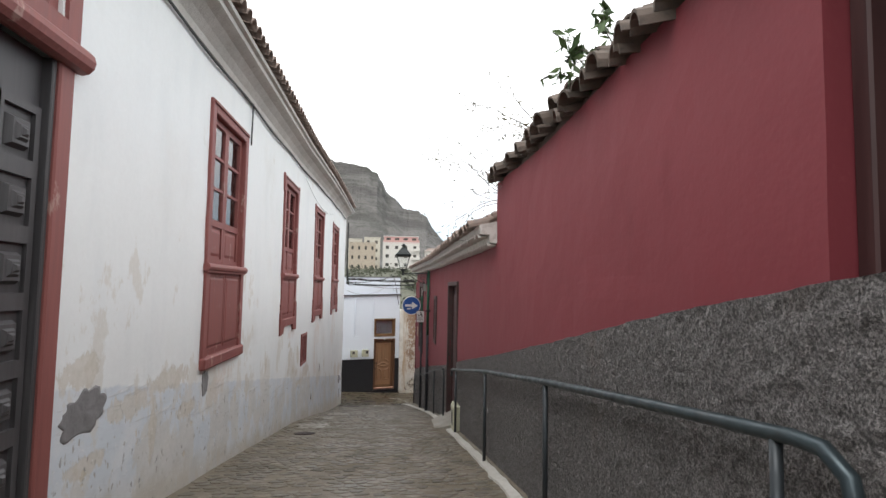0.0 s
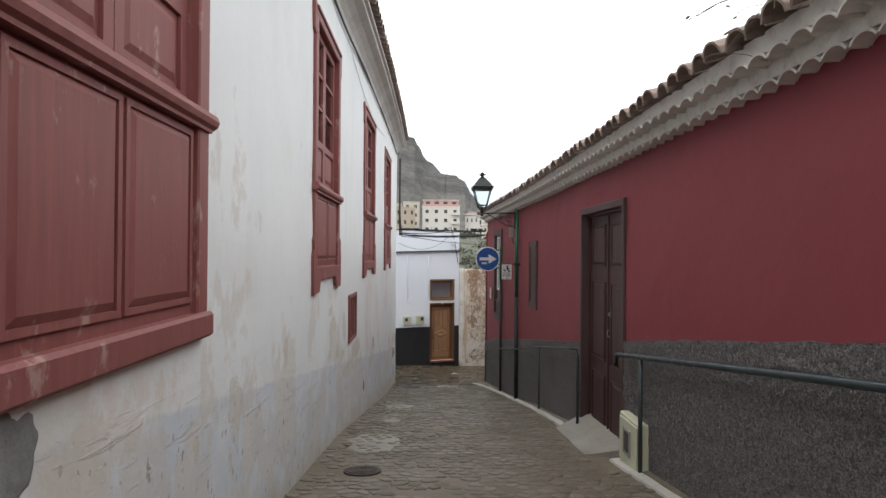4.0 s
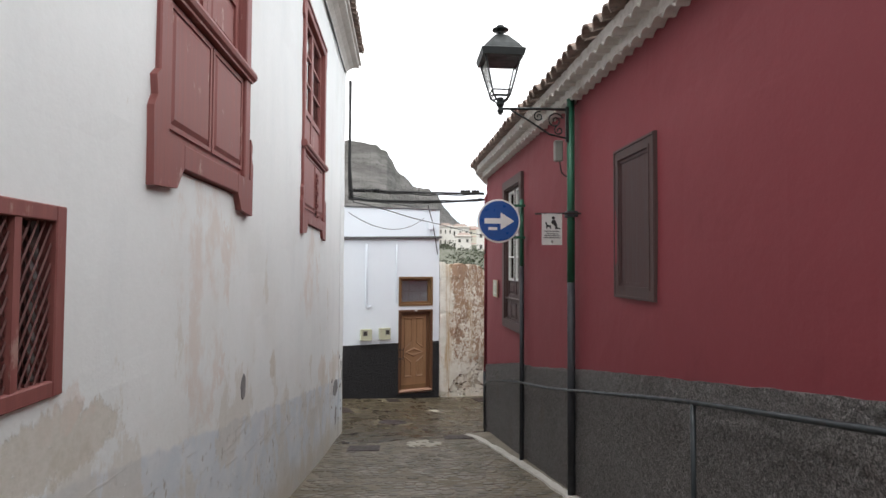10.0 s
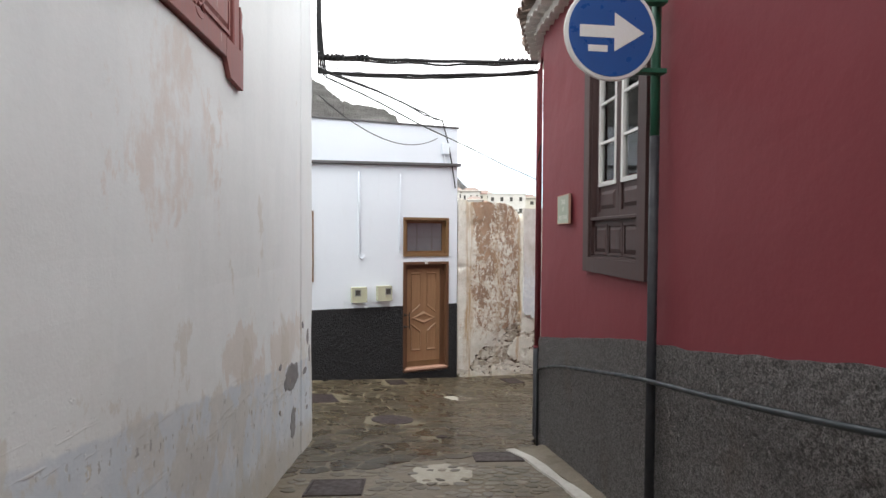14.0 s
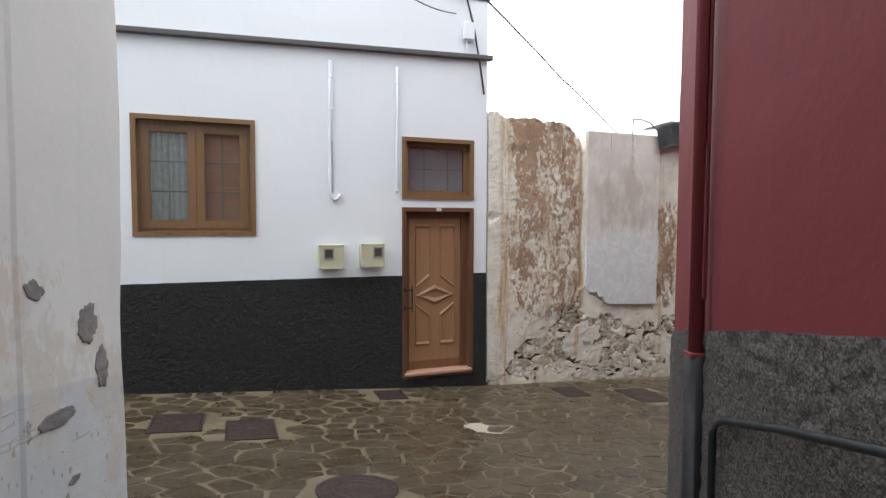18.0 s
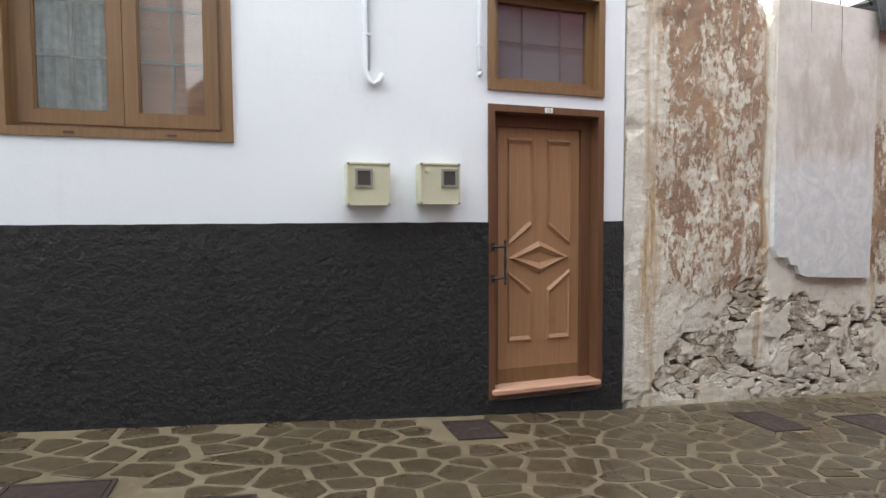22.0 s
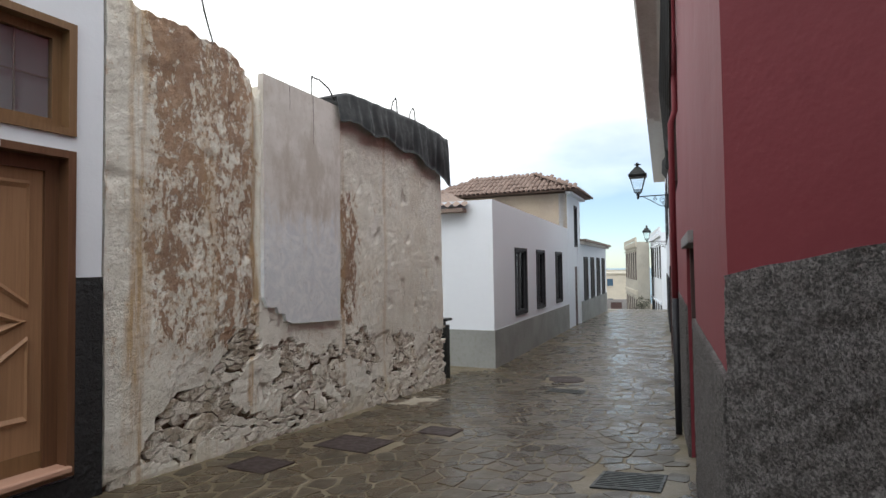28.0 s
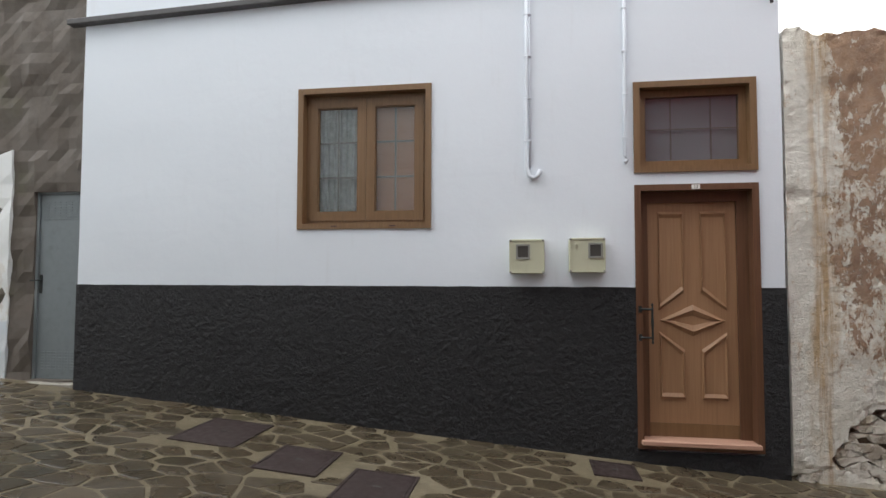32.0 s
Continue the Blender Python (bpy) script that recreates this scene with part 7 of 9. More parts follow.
def disc(x, z, r, n=16):
    return [(x + r * math.cos(2 * math.pi * k / n), z + r * math.sin(2 * math.pi * k / n)) for k in range(n)]


blob(ink, disc(cx + 0.012, 0.272, 0.017))
blob(ink, [(cx + 0.0, 0.248), (cx + 0.03, 0.255), (cx + 0.05, 0.215), (cx + 0.055, 0.175), (cx + 0.085, 0.17), (cx + 0.085, 0.16), (cx + 0.03, 0.16), (cx + 0.03, 0.19), (cx + 0.015, 0.205), (cx - 0.005, 0.215), (cx - 0.01, 0.225)])
blob(ink, [(cx - 0.075, 0.222), (cx - 0.055, 0.232), (cx - 0.05, 0.205), (cx - 0.015, 0.198), (cx - 0.01, 0.165), (cx - 0.022, 0.165), (cx - 0.028, 0.182), (cx - 0.045, 0.182), (cx - 0.05, 0.163), (cx - 0.06, 0.163), (cx - 0.062, 0.205)])
part("pictogram", ink, BLACK_INK, sheet, "black pictogram of a dog and its owner")
for text, size, z in (("Lugar con encanto,", 0.0205, 0.132), ("no lo estropees.", 0.0205, 0.106)):
    words("lettering", text, size, pose(cx, -0.0245, z, 90), BLACK_INK, sheet, 0.0006)
for z, w in ((0.088, 0.08), (0.068, 0.085)):
    part("print_line", slab(bmesh.new(), [(cx - w, z), (cx + w, z), (cx + w, z + 0.007), (cx - w, z + 0.007)], -0.0245, -0.0235), BLACK_INK, sheet)
part("crest", slab(bmesh.new(), [(cx - 0.012, 0.045), (cx + 0.012, 0.045), (cx + 0.010, 0.022), (cx, 0.014), (cx - 0.010, 0.022)], -0.0245, -0.0235), BOX_GREY, sheet)

# one-way sign on its post
SX, SY = red_x(17.8) - 0.075, 17.85
sp = thing("traffic_sign", pose(SX, SY, land(0.9, SY)), "round blue one-way sign with a white arrow on a post", "traffic sign")
zt = 1.48 - land(0.9, SY)
part("post", rod(bmesh.new(), [(0, 0, -0.15), (0, 0, 0.55 - land(0.9, SY))], 0.031, 12), POLE_DARK, sp, "faded black lower post", True)
part("post_top", rod(bmesh.new(), [(0, 0, 0.55 - land(0.9, SY)), (0, 0, zt)], 0.0305, 12), POLE_GREEN, sp, "green upper post", True)
dz = 1.166 - land(0.9, SY)
dm = pose(-0.345, -0.12, dz, 90, 0, 4)
disc_part = part("disc", lathe(bmesh.new(), [(0.297, -0.018), (0.30, -0.012), (0.30, 0.006), (0.292, 0.010)], 48, dm), SIGN_WHITE, sp, "white rimmed disc")
part("face", lathe(bmesh.new(), [(0.276, 0.0), (0.276, 0.0125)], 48, dm), SIGN_BLUE, disc_part, "blue reflective face")
arrow = [(-0.205, -0.037), (0.02, -0.037), (0.02, -0.12), (0.215, 0.0), (0.02, 0.12), (0.02, 0.037), (-0.205, 0.037)]
am = dm @ pose(0, 0, 0, -90)
part("arrow", slab(bmesh.new(), arrow, -0.0145, -0.0125, am), SIGN_WHITE, disc_part, "white arrow")
part("bar", slab(bmesh.new(), [(-0.15, -0.125), (-0.025, -0.125), (-0.025, -0.085), (-0.15, -0.085)], -0.0145, -0.0125, am), SIGN_WHITE, disc_part)
for z in (dz - 0.22, dz + 0.22):
    part("bracket", boxed(-0.40, 0.03, -0.10, -0.03, z - 0.015, z + 0.015, bevel=0.003), POLE_GREEN, sp)

# street name plaque
pl = thing("street_plaque", pose(red_x(19.93) - 0.006, 20.16, 0.02, 0, 0, -90 - 1.8), "pale green street name plaque on the red wall", "plaque")
part("plate", boxed(0, 0.47, -0.02, 0.0, 0, 0.29, bevel=0.004), mat("pale_green_stone", (0.36, 0.40, 0.31), 0.5), pl)
part("rim", border(bmesh.new(), -0.004, 0.474, -0.004, 0.294, -0.023, -0.001, 0.009), WOOD_PINK, pl, "thin pinkish rim")
LETTER = mat("pale_incised_letter", (0.62, 0.63, 0.56), 0.7)
for z, size, text in ((0.200, 0.062, "CALLE"), (0.128, 0.052, "DE"), (0.045, 0.058, "PIEDRA GRANDE")):
    words("lettering", text, size, pose(0.235, -0.0205, z, 90), LETTER, pl, 0.001).data.transform(pose(0, 0, 0) if len(text) < 6 else Matrix.Diagonal((0.80, 1, 1, 1)))

# corner drainpipe, red above and dark below
cxp, cyp = 1.090, 21.10
dp = thing("drainpipe", pose(cxp, cyp, land(1.1, 21.3)), "corner drainpipe painted red above and dark grey below", "drainpipe")
g0 = land(1.1, 21.3)
part("lower", rod(bmesh.new(), [(-0.06, -0.02, -0.05), (-0.02, -0.005, 0.03), (0, 0, 0.12), (0, 0, -1.49 - g0)], 0.05, 14), POLE_DARK, dp, "dark grey lower pipe", True)
part("upper", rod(bmesh.new(), [(0, 0, -1.49 - g0), (0, 0, 1.9 - g0), (0.04, 0.0, 2.1 - g0), (0.08, 0.0, 2.3 - g0)], 0.036, 14), RED, dp, "red painted upper pipe", True)
part("bracket", boxed(-0.045, 0.08, -0.045, 0.045, -1.50 - g0, -1.475 - g0, bevel=0.004), RED, dp)

# loose cables
def hang(a, b, sag, n=14, wob=0.0, seed=0.0):
    a, b = Vector(a), Vector(b)
    return [a.lerp(b, t) + Vector((wob * noise.noise(Vector((t * 9, seed, 1))), wob * noise.noise(Vector((t * 9, seed, 5))), -4 * sag * t * (1 - t) + wob * noise.noise(Vector((t * 8, seed, 9))))) for t in np.linspace(0, 1, n)]


LCX, LCY, RCX, RCY = -1.62, 21.15, 1.03, 20.95
strands = [((LCX, LCY, 2.05), (RCX, RCY, 1.98), 0.02, 0.021), ((LCX, LCY, 2.03), (RCX, RCY, 1.96), 0.04, 0.014), ((LCX, LCY, 1.86), (RCX, RCY, 1.86), 0.04, 0.019),
           ((LCX, LCY, 1.85), (RCX, RCY, 1.85), 0.06, 0.014), ((LCX, LCY, 1.95), (RCX, RCY, 1.9), 0.14, 0.005)]
bundle = thing("overhead_cables", pose(0, 0, 0), "black cables strung across the end of the lane", "cable")
for k, (a, b, sag, r) in enumerate(strands):
    part("cable", rod(bmesh.new(), hang(a, b, sag, 18, 0.02, k), r, 6), CABLE, bundle)
for x in (-1.52, -1.42, -1.34, -1.12, -1.05, 0.62, 0.72, 0.84, 0.90):
    part("clamp", lathe(bmesh.new(), [(0.014, -0.045), (0.046, -0.02), (0.022, 0.0), (0.046, 0.03), (0.014, 0.055)], 6, pose(x, 21.1, 2.03, 0, 90, 0)), CABLE, bundle, "black cable clamp")
wall_cab = thing("wall_cables", pose(LCX - 0.02, LCY, 0), "black cables running down the corner of the white house", "cable")
for k in range(4):
    part("cable", rod(bmesh.new(), [(0.015 + 0.012 * k, 0.01 * k, 4.2), (0.02 + 0.010 * k, 0.0, 3.2), (0.012 + 0.014 * k, 0.0, 2.5), (0.02 + 0.02 * k, 0.0, 2.15), (0.03 + 0.03 * k, 0.02, 1.88 - 0.03 * k)], 0.011, 6), CABLE, wall_cab)
drops = thing("service_cables", pose(0, 0, 0), "thin black service cables between the houses", "cable", "thin cables over the street")
KNEE = Vector((0.17, 26.17, 2.33))
for k in range(2):
    way = [(LCX, LCY, 1.90), (-0.98, 22.2, 1.93 - 0.02 * k), (-0.62, 23.2, 1.99), (-0.25, 24.4, 2.09 - 0.02 * k), (-0.02, 25.3, 2.18), tuple(KNEE)]
    part("cable", rod(bmesh.new(), [(x + 0.014 * math.sin(3.1 * i + 3 * k), y, z + 0.012 * math.cos(2.3 * i + 3 * k)) for i, (x, y, z) in enumerate(way)], 0.013, 6), CABLE, drops)
part("cable", rod(bmesh.new(), [tuple(KNEE), (0.31, 26.25, 1.84), (0.40, 26.28, 1.35), (0.44, 26.30, 1.10), (0.47, 26.32, 0.90)], 0.014, 6), CABLE, drops)
part("cable", rod(bmesh.new(), hang((LCX + 0.1, LCY, 1.80), (5.8, 36.0, 1.52), 0.05, 40, 0.03, 3), 0.012, 5), CABLE, drops)
part("cable", rod(bmesh.new(), hang((LCX, LCY + 0.1, 1.60), (0.07, 26.17, 1.95), 0.33, 18, 0.0, 2), 0.008, 5), CABLE, drops)
red_cab = thing("wall_cables", pose(1.065, 20.93, 0), "cables clipped down the corner of the red wall", "cable")
for k in range(3):
    part("cable", rod(bmesh.new(), [(0.0, 0.0, 1.95), (-0.005, -0.03 - 0.02 * k, 1.6), (-0.01, -0.05 - 0.02 * k, 1.2), (-0.01, -0.06, 0.95 + 0.03 * k), (-0.02, 0.02, 0.80), (-0.01, 0.03, 0.2), (-0.01, 0.03, -1.2)], 0.010, 6), RED if k else CABLE, red_cab)
eave_cab = thing("wall_cables", pose(0, 0, 0), "thin dark cable clipped under the white house eave", "cable")
part("cable", rod(bmesh.new(), [(left_x(y) + 0.03, y, 4.10 + eave_lift(y) + 0.02 * math.sin(y * 2.1)) for y in np.arange(1.0, 21.1, 0.35)], 0.014, 6), CABLE, eave_cab)
part("cable", rod(bmesh.new(), [(left_x(6.9) + 0.03, 6.9, 4.1), (left_x(6.9) + 0.03, 6.88, 3.55)], 0.010, 6), CABLE, eave_cab)
part("cable", rod(bmesh.new(), hang((left_x(11.5) + 0.02, 11.2, 4.05), (left_x(16) + 0.02, 16.4, 3.9), 0.25, 16, 0.0, 1), 0.006, 5), OLD_WHITE, eave_cab)

# ---- iron covers in the ground ----
def plate_cover(x, y, turn, w, d, label, name="access_cover", mat_=RUSTY, bars=0):
    c = thing(name, tilt_to_ground(x, y, turn, 0.006), label, "cover", "iron covers in the paving")
    part("rim", rim(w, d), mat_, c)
    if bars:
        part("pit", boxed(-w / 2, w / 2, -d / 2, d / 2, -0.03, -0.012), INSIDE_SHADE, c)
        for k in range(bars):
            xk = -w / 2 + (k + 0.5) * w / bars
            part("bar", boxed(xk - w / bars * 0.28, xk + w / bars * 0.28, -d / 2, d / 2, -0.02, 0.006), mat_, c)
    else:
        part("lid", boxed(-w / 2 + 0.004, w / 2 - 0.004, -d / 2 + 0.004, d / 2 - 0.004, -0.02, 0.006, bevel=0.002), mat_, c)
        part("key_hole", boxed(-0.03, 0.03, -0.01, 0.01, 0.005, 0.0085), INSIDE_SHADE, c)
    return c


def rim(w, d):
    bm = bmesh.new()
    for x0, x1, y0, y1 in ((-w / 2 - 0.022, -w / 2, -d / 2 - 0.022, d / 2 + 0.022), (w / 2, w / 2 + 0.022, -d / 2 - 0.022, d / 2 + 0.022), (-w / 2, w / 2, -d / 2 - 0.022, -d / 2), (-w / 2, w / 2, d / 2, d / 2 + 0.022)):
        box(bm, x0, x1, y0, y1, -0.03, 0.007)
    return bm


def round_cover(x, y, r, label):
    c = thing("manhole_cover", tilt_to_ground(x, y, 0, 0.006), label, "manhole cover", "iron covers in the paving")
    part("lid", lathe(bmesh.new(), [(r * 0.9, -0.02), (r * 0.9, 0.007), (r * 0.86, 0.009)], 32), RUSTY, c)
    bm = bmesh.new()
    for k in range(32):
        a, b = 2 * math.pi * k / 32, 2 * math.pi * (k + 1) / 32
        lo = [bm.verts.new((q * math.cos(t), q * math.sin(t), z)) for q, z in ((r * 0.91, 0.008), (r, 0.008), (r, -0.02)) for t in (a, b)]
        bm.faces.new((lo[0], lo[1], lo[3], lo[2]))
        bm.faces.new((lo[2], lo[3], lo[5], lo[4]))
    bmesh.ops.remove_doubles(bm, verts=bm.verts, dist=1e-4)
    part("rim", bm, RUSTY, c)
    for q in (0.3, 0.55, 0.75):
        bm = bmesh.new()
        ring = [[bm.verts.new((f * math.cos(2 * math.pi * k / 28), f * math.sin(2 * math.pi * k / 28), z)) for k in range(28)] for f, z in ((q * r - 0.014, 0.006), (q * r - 0.008, 0.013), (q * r + 0.008, 0.013), (q * r + 0.014, 0.006))]
        for u, v in zip(ring, ring[1:]):
            for k in range(28):
                bm.faces.new((u[k], u[(k + 1) % 28], v[(k + 1) % 28], v[k]))
        part("tread_ring", bm, RUSTY, c)
    return c


HOLES = []
for s0, s1, d0, d1 in ((-5.05, -4.52, 0.37, 1.04), (-4.15, -3.70, 0.85, 1.40), (-3.45, -3.01, 1.16, 1.74), (-1.66, -1.33, 0.17, 0.50), (0.95, 1.30, 0.28, 0.70), (1.9, 2.4, 0.50, 1.10), (2.9, 3.23, 1.14, 1.52)):
    x, y = from_sd((s0 + s1) / 2, (d0 + d1) / 2)
    plate_cover(x, y, STREET_TURN, s1 - s0, d1 - d0, "rust-brown iron access cover set in the flagstones")
    HOLES.append(("r", (s0 + s1) / 2, (d0 + d1) / 2, (s1 - s0) / 2 + 0.04, (d1 - d0) / 2 + 0.04))
for s0, s1, d0, d1, nb in ((6.55, 6.82, 1.62, 2.18, 5), (1.55, 2.05, 3.35, 3.80, 9)):
    x, y = from_sd((s0 + s1) / 2, (d0 + d1) / 2)
    plate_cover(x, y, STREET_TURN, s1 - s0, d1 - d0, "iron drain grating in the street", "drain_grate", IRON, nb)
    HOLES.append(("r", (s0 + s1) / 2, (d0 + d1) / 2, (s1 - s0) / 2 + 0.04, (d1 - d0) / 2 + 0.04))
for s, d, r in ((-2.52, 3.18, 0.31), (7.8, 1.63, 0.33)):
    x, y = from_sd(s, d)
    round_cover(x, y, r, "round rust-brown iron manhole cover")
    HOLES.append(("c", s, d, r * 0.86, r * 0.86))
x, y = -0.08, 21.4
round_cover(x, y, 0.07, "small round iron valve cover")
HOLES.append(("c", *street_sd(x, y), 0.09, 0.09))
plate_cover(-1.15, 19.27, 0, 0.46, 0.44, "dark brown iron access cover among the cobbles")
plate_cover(0.47, 20.27, 0, 0.48, 0.36, "dark iron access cover among the cobbles")
round_cover(-1.28, 9.12, 0.17, "small round iron cover beside the white wall")
LANE_HOLES = [(-1.15, 19.27, 0.27, 0.26), (0.47, 20.27, 0.28, 0.22), (-1.28, 9.12, 0.19, 0.19)]


def cement_patch(x, y, rx, ry, seed):
    """Pale cement smeared over the stones."""
    verts = []
    n = 36
    for k in range(n):
        a = 2 * math.pi * k / n
        q = 1 + 0.28 * noise.noise(Vector((math.cos(a) * 2, math.sin(a) * 2, seed)))
        px, py = x + rx * q * math.cos(a), y + ry * q * math.sin(a)
        verts.append((px, py, land(px, py) + 0.001))
    for k in range(n):
        vx, vy, _ = verts[k]
        px, py = x + (vx - x) * 0.93, y + (vy - y) * 0.93
        verts.append((px, py, land(px, py) + (0.0055 if y > 19 else 0.009)))
    verts.append((x, y, land(x, y) + (0.006 if y > 19 else 0.010)))
    faces = [(k, (k + 1) % n, n + (k + 1) % n, n + k) for k in range(n)] + [(n + k, n + (k + 1) % n, 2 * n) for k in range(n)]
    me = bpy.data.meshes.new("cement_patch")
    me.from_pydata(verts, [], faces)
    mesh_part("cement_patch", me, WORN_CEMENT if y > 19 else PALE_CEMENT, ground, "pale cement repair between the stones")


for args in ((-1.30, 10.45, 0.30, 0.55, 1), (-1.22, 14.3, 0.27, 0.40, 2), (-0.18, 19.66, 0.30, 0.36, 3), (0.45, 24.45, 0.32, 0.22, 4), (-1.2, 12.1, 0.12, 0.2, 5), (5.0, 27.9, 0.5, 0.35, 6)):
    cement_patch(*args)

# ---- bare mortar patches on the white wall ----
def wall_patch(y, z, ry, rz, seed, material=CEMENT, lean=0.0):
    verts, n = [], 48
    ks = (1.0, 0.96, 0.85, 0.7, 0.55, 0.4, 0.25, 0.1)
    for k in ks:
        for i in range(n):
            a = 2 * math.pi * i / n
            c, s = math.cos(a), math.sin(a)
            q = (1 + 0.34 * noise.noise(Vector((c * 1.7, s * 1.7, seed * 3.7))) + 0.20 * noise.noise(Vector((c * 4, s * 4, seed))) + 0.07 * noise.noise(Vector((c * 11, s * 11, seed))) * k) * k
            yy, zz = y + ry * q * c + lean * rz * q * s, z + rz * q * s
            lift = -0.006 if k == 1.0 else 0.004 + 0.004 * noise.noise(Vector((yy * 9, zz * 9, seed))) + 0.003 * noise.noise(Vector((yy * 31, zz * 31, seed)))
            px = left_x(yy)
            swell = 0.012 * noise.noise(Vector((px * 1.3, yy * 1.3, zz * 1.3))) + 0.006 * noise.noise(Vector((px * 3.51, yy * 3.51, zz * 3.51)))
            verts.append((px + swell + (0.012 if yy > 20.545 else 0.0) + lift, yy, zz))
    m = len(ks)
    faces = [(r * n + i, r * n + (i + 1) % n, (r + 1) * n + (i + 1) % n, (r + 1) * n + i) for r in range(m - 1) for i in range(n)] + [tuple((m - 1) * n + i for i in range(n))]
    me = bpy.data.meshes.new("mortar_patch")
    me.from_pydata(verts, [], faces)
    mesh_part("mortar_patch", me, material, wall_left, "rough grey mortar patch", True)


wall_patch(3.28, 0.955, 0.26, 0.15, 1, CEMENT, 0.25)
wall_patch(5.55, 0.76, 0.10, 0.14, 3)
wall_patch(20.07, -1.575, 0.31, 0.125, 4, CEMENT, -0.3)
wall_patch(20.12, -2.08, 0.14, 0.14, 5)
wall_patch(20.94, -1.32, 0.075, 0.085, 6)
wall_patch(21.04, -1.54, 0.05, 0.10, 7)
wall_patch(20.72, -1.67, 0.11, 0.035, 9)
wall_patch(14.4, -0.36, 0.065, 0.095, 13)
for k in range(11):
    rw = random.Random(60 + k)
    wall_patch(19.3 + 1.62 * rw.random() ** 0.7, rw.uniform(-2.35, -1.05), rw.uniform(0.02, 0.055), rw.uniform(0.015, 0.04), 20 + k, CEMENT if k % 3 else PALE_CEMENT, rw.uniform(-0.5, 0.5))
wall_patch(13.14, -0.86, 0.05, 0.08, 10, EARTH)

# ---- cobbles and flagstones ----
rc = random.Random(21)
cob = Pieces("cobble", COBBLE, ground, 300)
cu, cv = 0.135, 0.118
NX, NY = int(3.3 / cu), int((20.9 - 1.2) / cv)
PATCHES = ((-1.30, 10.45, 0.30, 0.55), (-1.22, 14.3, 0.27, 0.40), (-0.18, 19.66, 0.30, 0.36))
for i, j, poly in cells2d(NX, NY, 0.8, rc):
    poly = [(-1.9 + x * cu, 1.2 + y * cv) for x, y in poly]
    cx0, cy0 = sum(p[0] for p in poly) / len(poly), sum(p[1] for p in poly) / len(poly)
    if cx0 < left_x(cy0) + 0.055 or cx0 > kerb_x(cy0) - 0.06 or street_sd(cx0, cy0)[1] < 5.64:
        continue
    if 9.5 < cy0 < 11.4 and cx0 > 0.86:
        continue
    if any(abs(cx0 - a) < c + 0.05 and abs(cy0 - b) < d + 0.05 for a, b, c, d in LANE_HOLES):
        continue
    smear = noise.noise(Vector((cx0 * 1.1, cy0 * 0.8, 2.0)))
    edge = 0.10 if cx0 < left_x(cy0) + 0.4 else 0.0
    if rc.random() < 0.05 + max(0, smear) * 0.35 + edge:
        continue
    k = rc.uniform(0.80, 0.97) - 0.10 * max(0, smear)
    patch = any(((cx0 - a) / c) ** 2 + ((cy0 - b) / d) ** 2 < 1 for a, b, c, d in PATCHES)
    if patch and rc.random() < 0.4:
        continue
    if patch:
        k *= 0.8
    turn = rc.uniform(-0.1, 0.1)
    poly = [(cx0 + (x - cx0) * k + turn * (y - cy0), cy0 + (y - cy0) * k * 0.93 - turn * (x - cx0)) for x, y in poly]
    poly = tidy(cut_corners(tidy(poly, 0.012), 0.24), 0.006)
    if len(poly) < 4:
        continue
    rise = rc.uniform(0.007, 0.014) + (0.006 if patch else 0)

    def on_lane(x, y, h):
        return (x, y, land(x, y) + h - 0.003)

    cob.add(*stone_shape(poly, on_lane, rise), 8.6 < cy0 < 10.6 and not cob.made >= 300)
cob.close("cobbles", "worn basalt cobbles bedded in mortar")

flags = Pieces("flagstone", FLAG, ground, 300)
for s_from, s_to, d_from, d_to, fu, fv in ((-11, 13, -0.6, 5.66, 0.28, 0.20), (13, 34, -0.68, 5.4, 0.5, 0.34)):
    for i, j, poly in cells2d(int((s_to - s_from) / fu), int((d_to - d_from) / fv), 0.9, rc):
        poly = [(s_from + x * fu, d_from + y * fv) for x, y in poly]
        c_s, c_d = sum(p[0] for p in poly) / len(poly), sum(p[1] for p in poly) / len(poly)
        gx, gy = from_sd(c_s, c_d)
        clear = c_d if c_s < 0.2 else (Vector((gx, gy)) - Vector(R_LINE[0])).dot(Vector((r_dir.y, -r_dir.x))) if c_s < 6.6 else (Vector((gx, gy)) - HC).dot(Vector((HD.y, -HD.x))) if c_s > 8.2 else 1.0
        if clear < 0.055 or any(abs(c_s - a) < c + 0.055 and abs(c_d - b) < d + 0.055 for _, a, b, c, d in HOLES):
            continue
        gx, gy = from_sd(c_s, c_d)
        if c_s > 2 and (Vector((gx, gy)) - Vector(RED_STREET[1])).dot(Vector((-RS.y, RS.x))) < 0.12:
            continue
        k = rc.uniform(0.76, 0.91) if c_d < 1.6 and c_s < 1 else rc.uniform(0.86, 0.955)
        poly = tidy([(c_s + (x - c_s) * k, c_d + (y - c_d) * k) for x, y in poly], 0.02)
        poly = tidy(cut_corners(poly, 0.07), 0.01)
        if len(poly) < 4:
            continue

        def on_flag(s, d, h):
            x, y = from_sd(s, d)
            return (x, y, land(x, y) + h - 0.004)

        flags.add(*stone_shape(poly, on_flag, rc.uniform(0.008, 0.013), ((1.0, 0.0), (0.99, 0.8), (0.95, 1.0))), -4.6 < c_s < 0.6 and c_d < 3.2)
flags.close("flagstones", "irregular olive-brown flagstones with pale joints")

# ---- houses further down the street ----
H_TURN = math.degrees(math.atan2(HD.y, HD.x))
HB = Vector((-HD.y, HD.x))


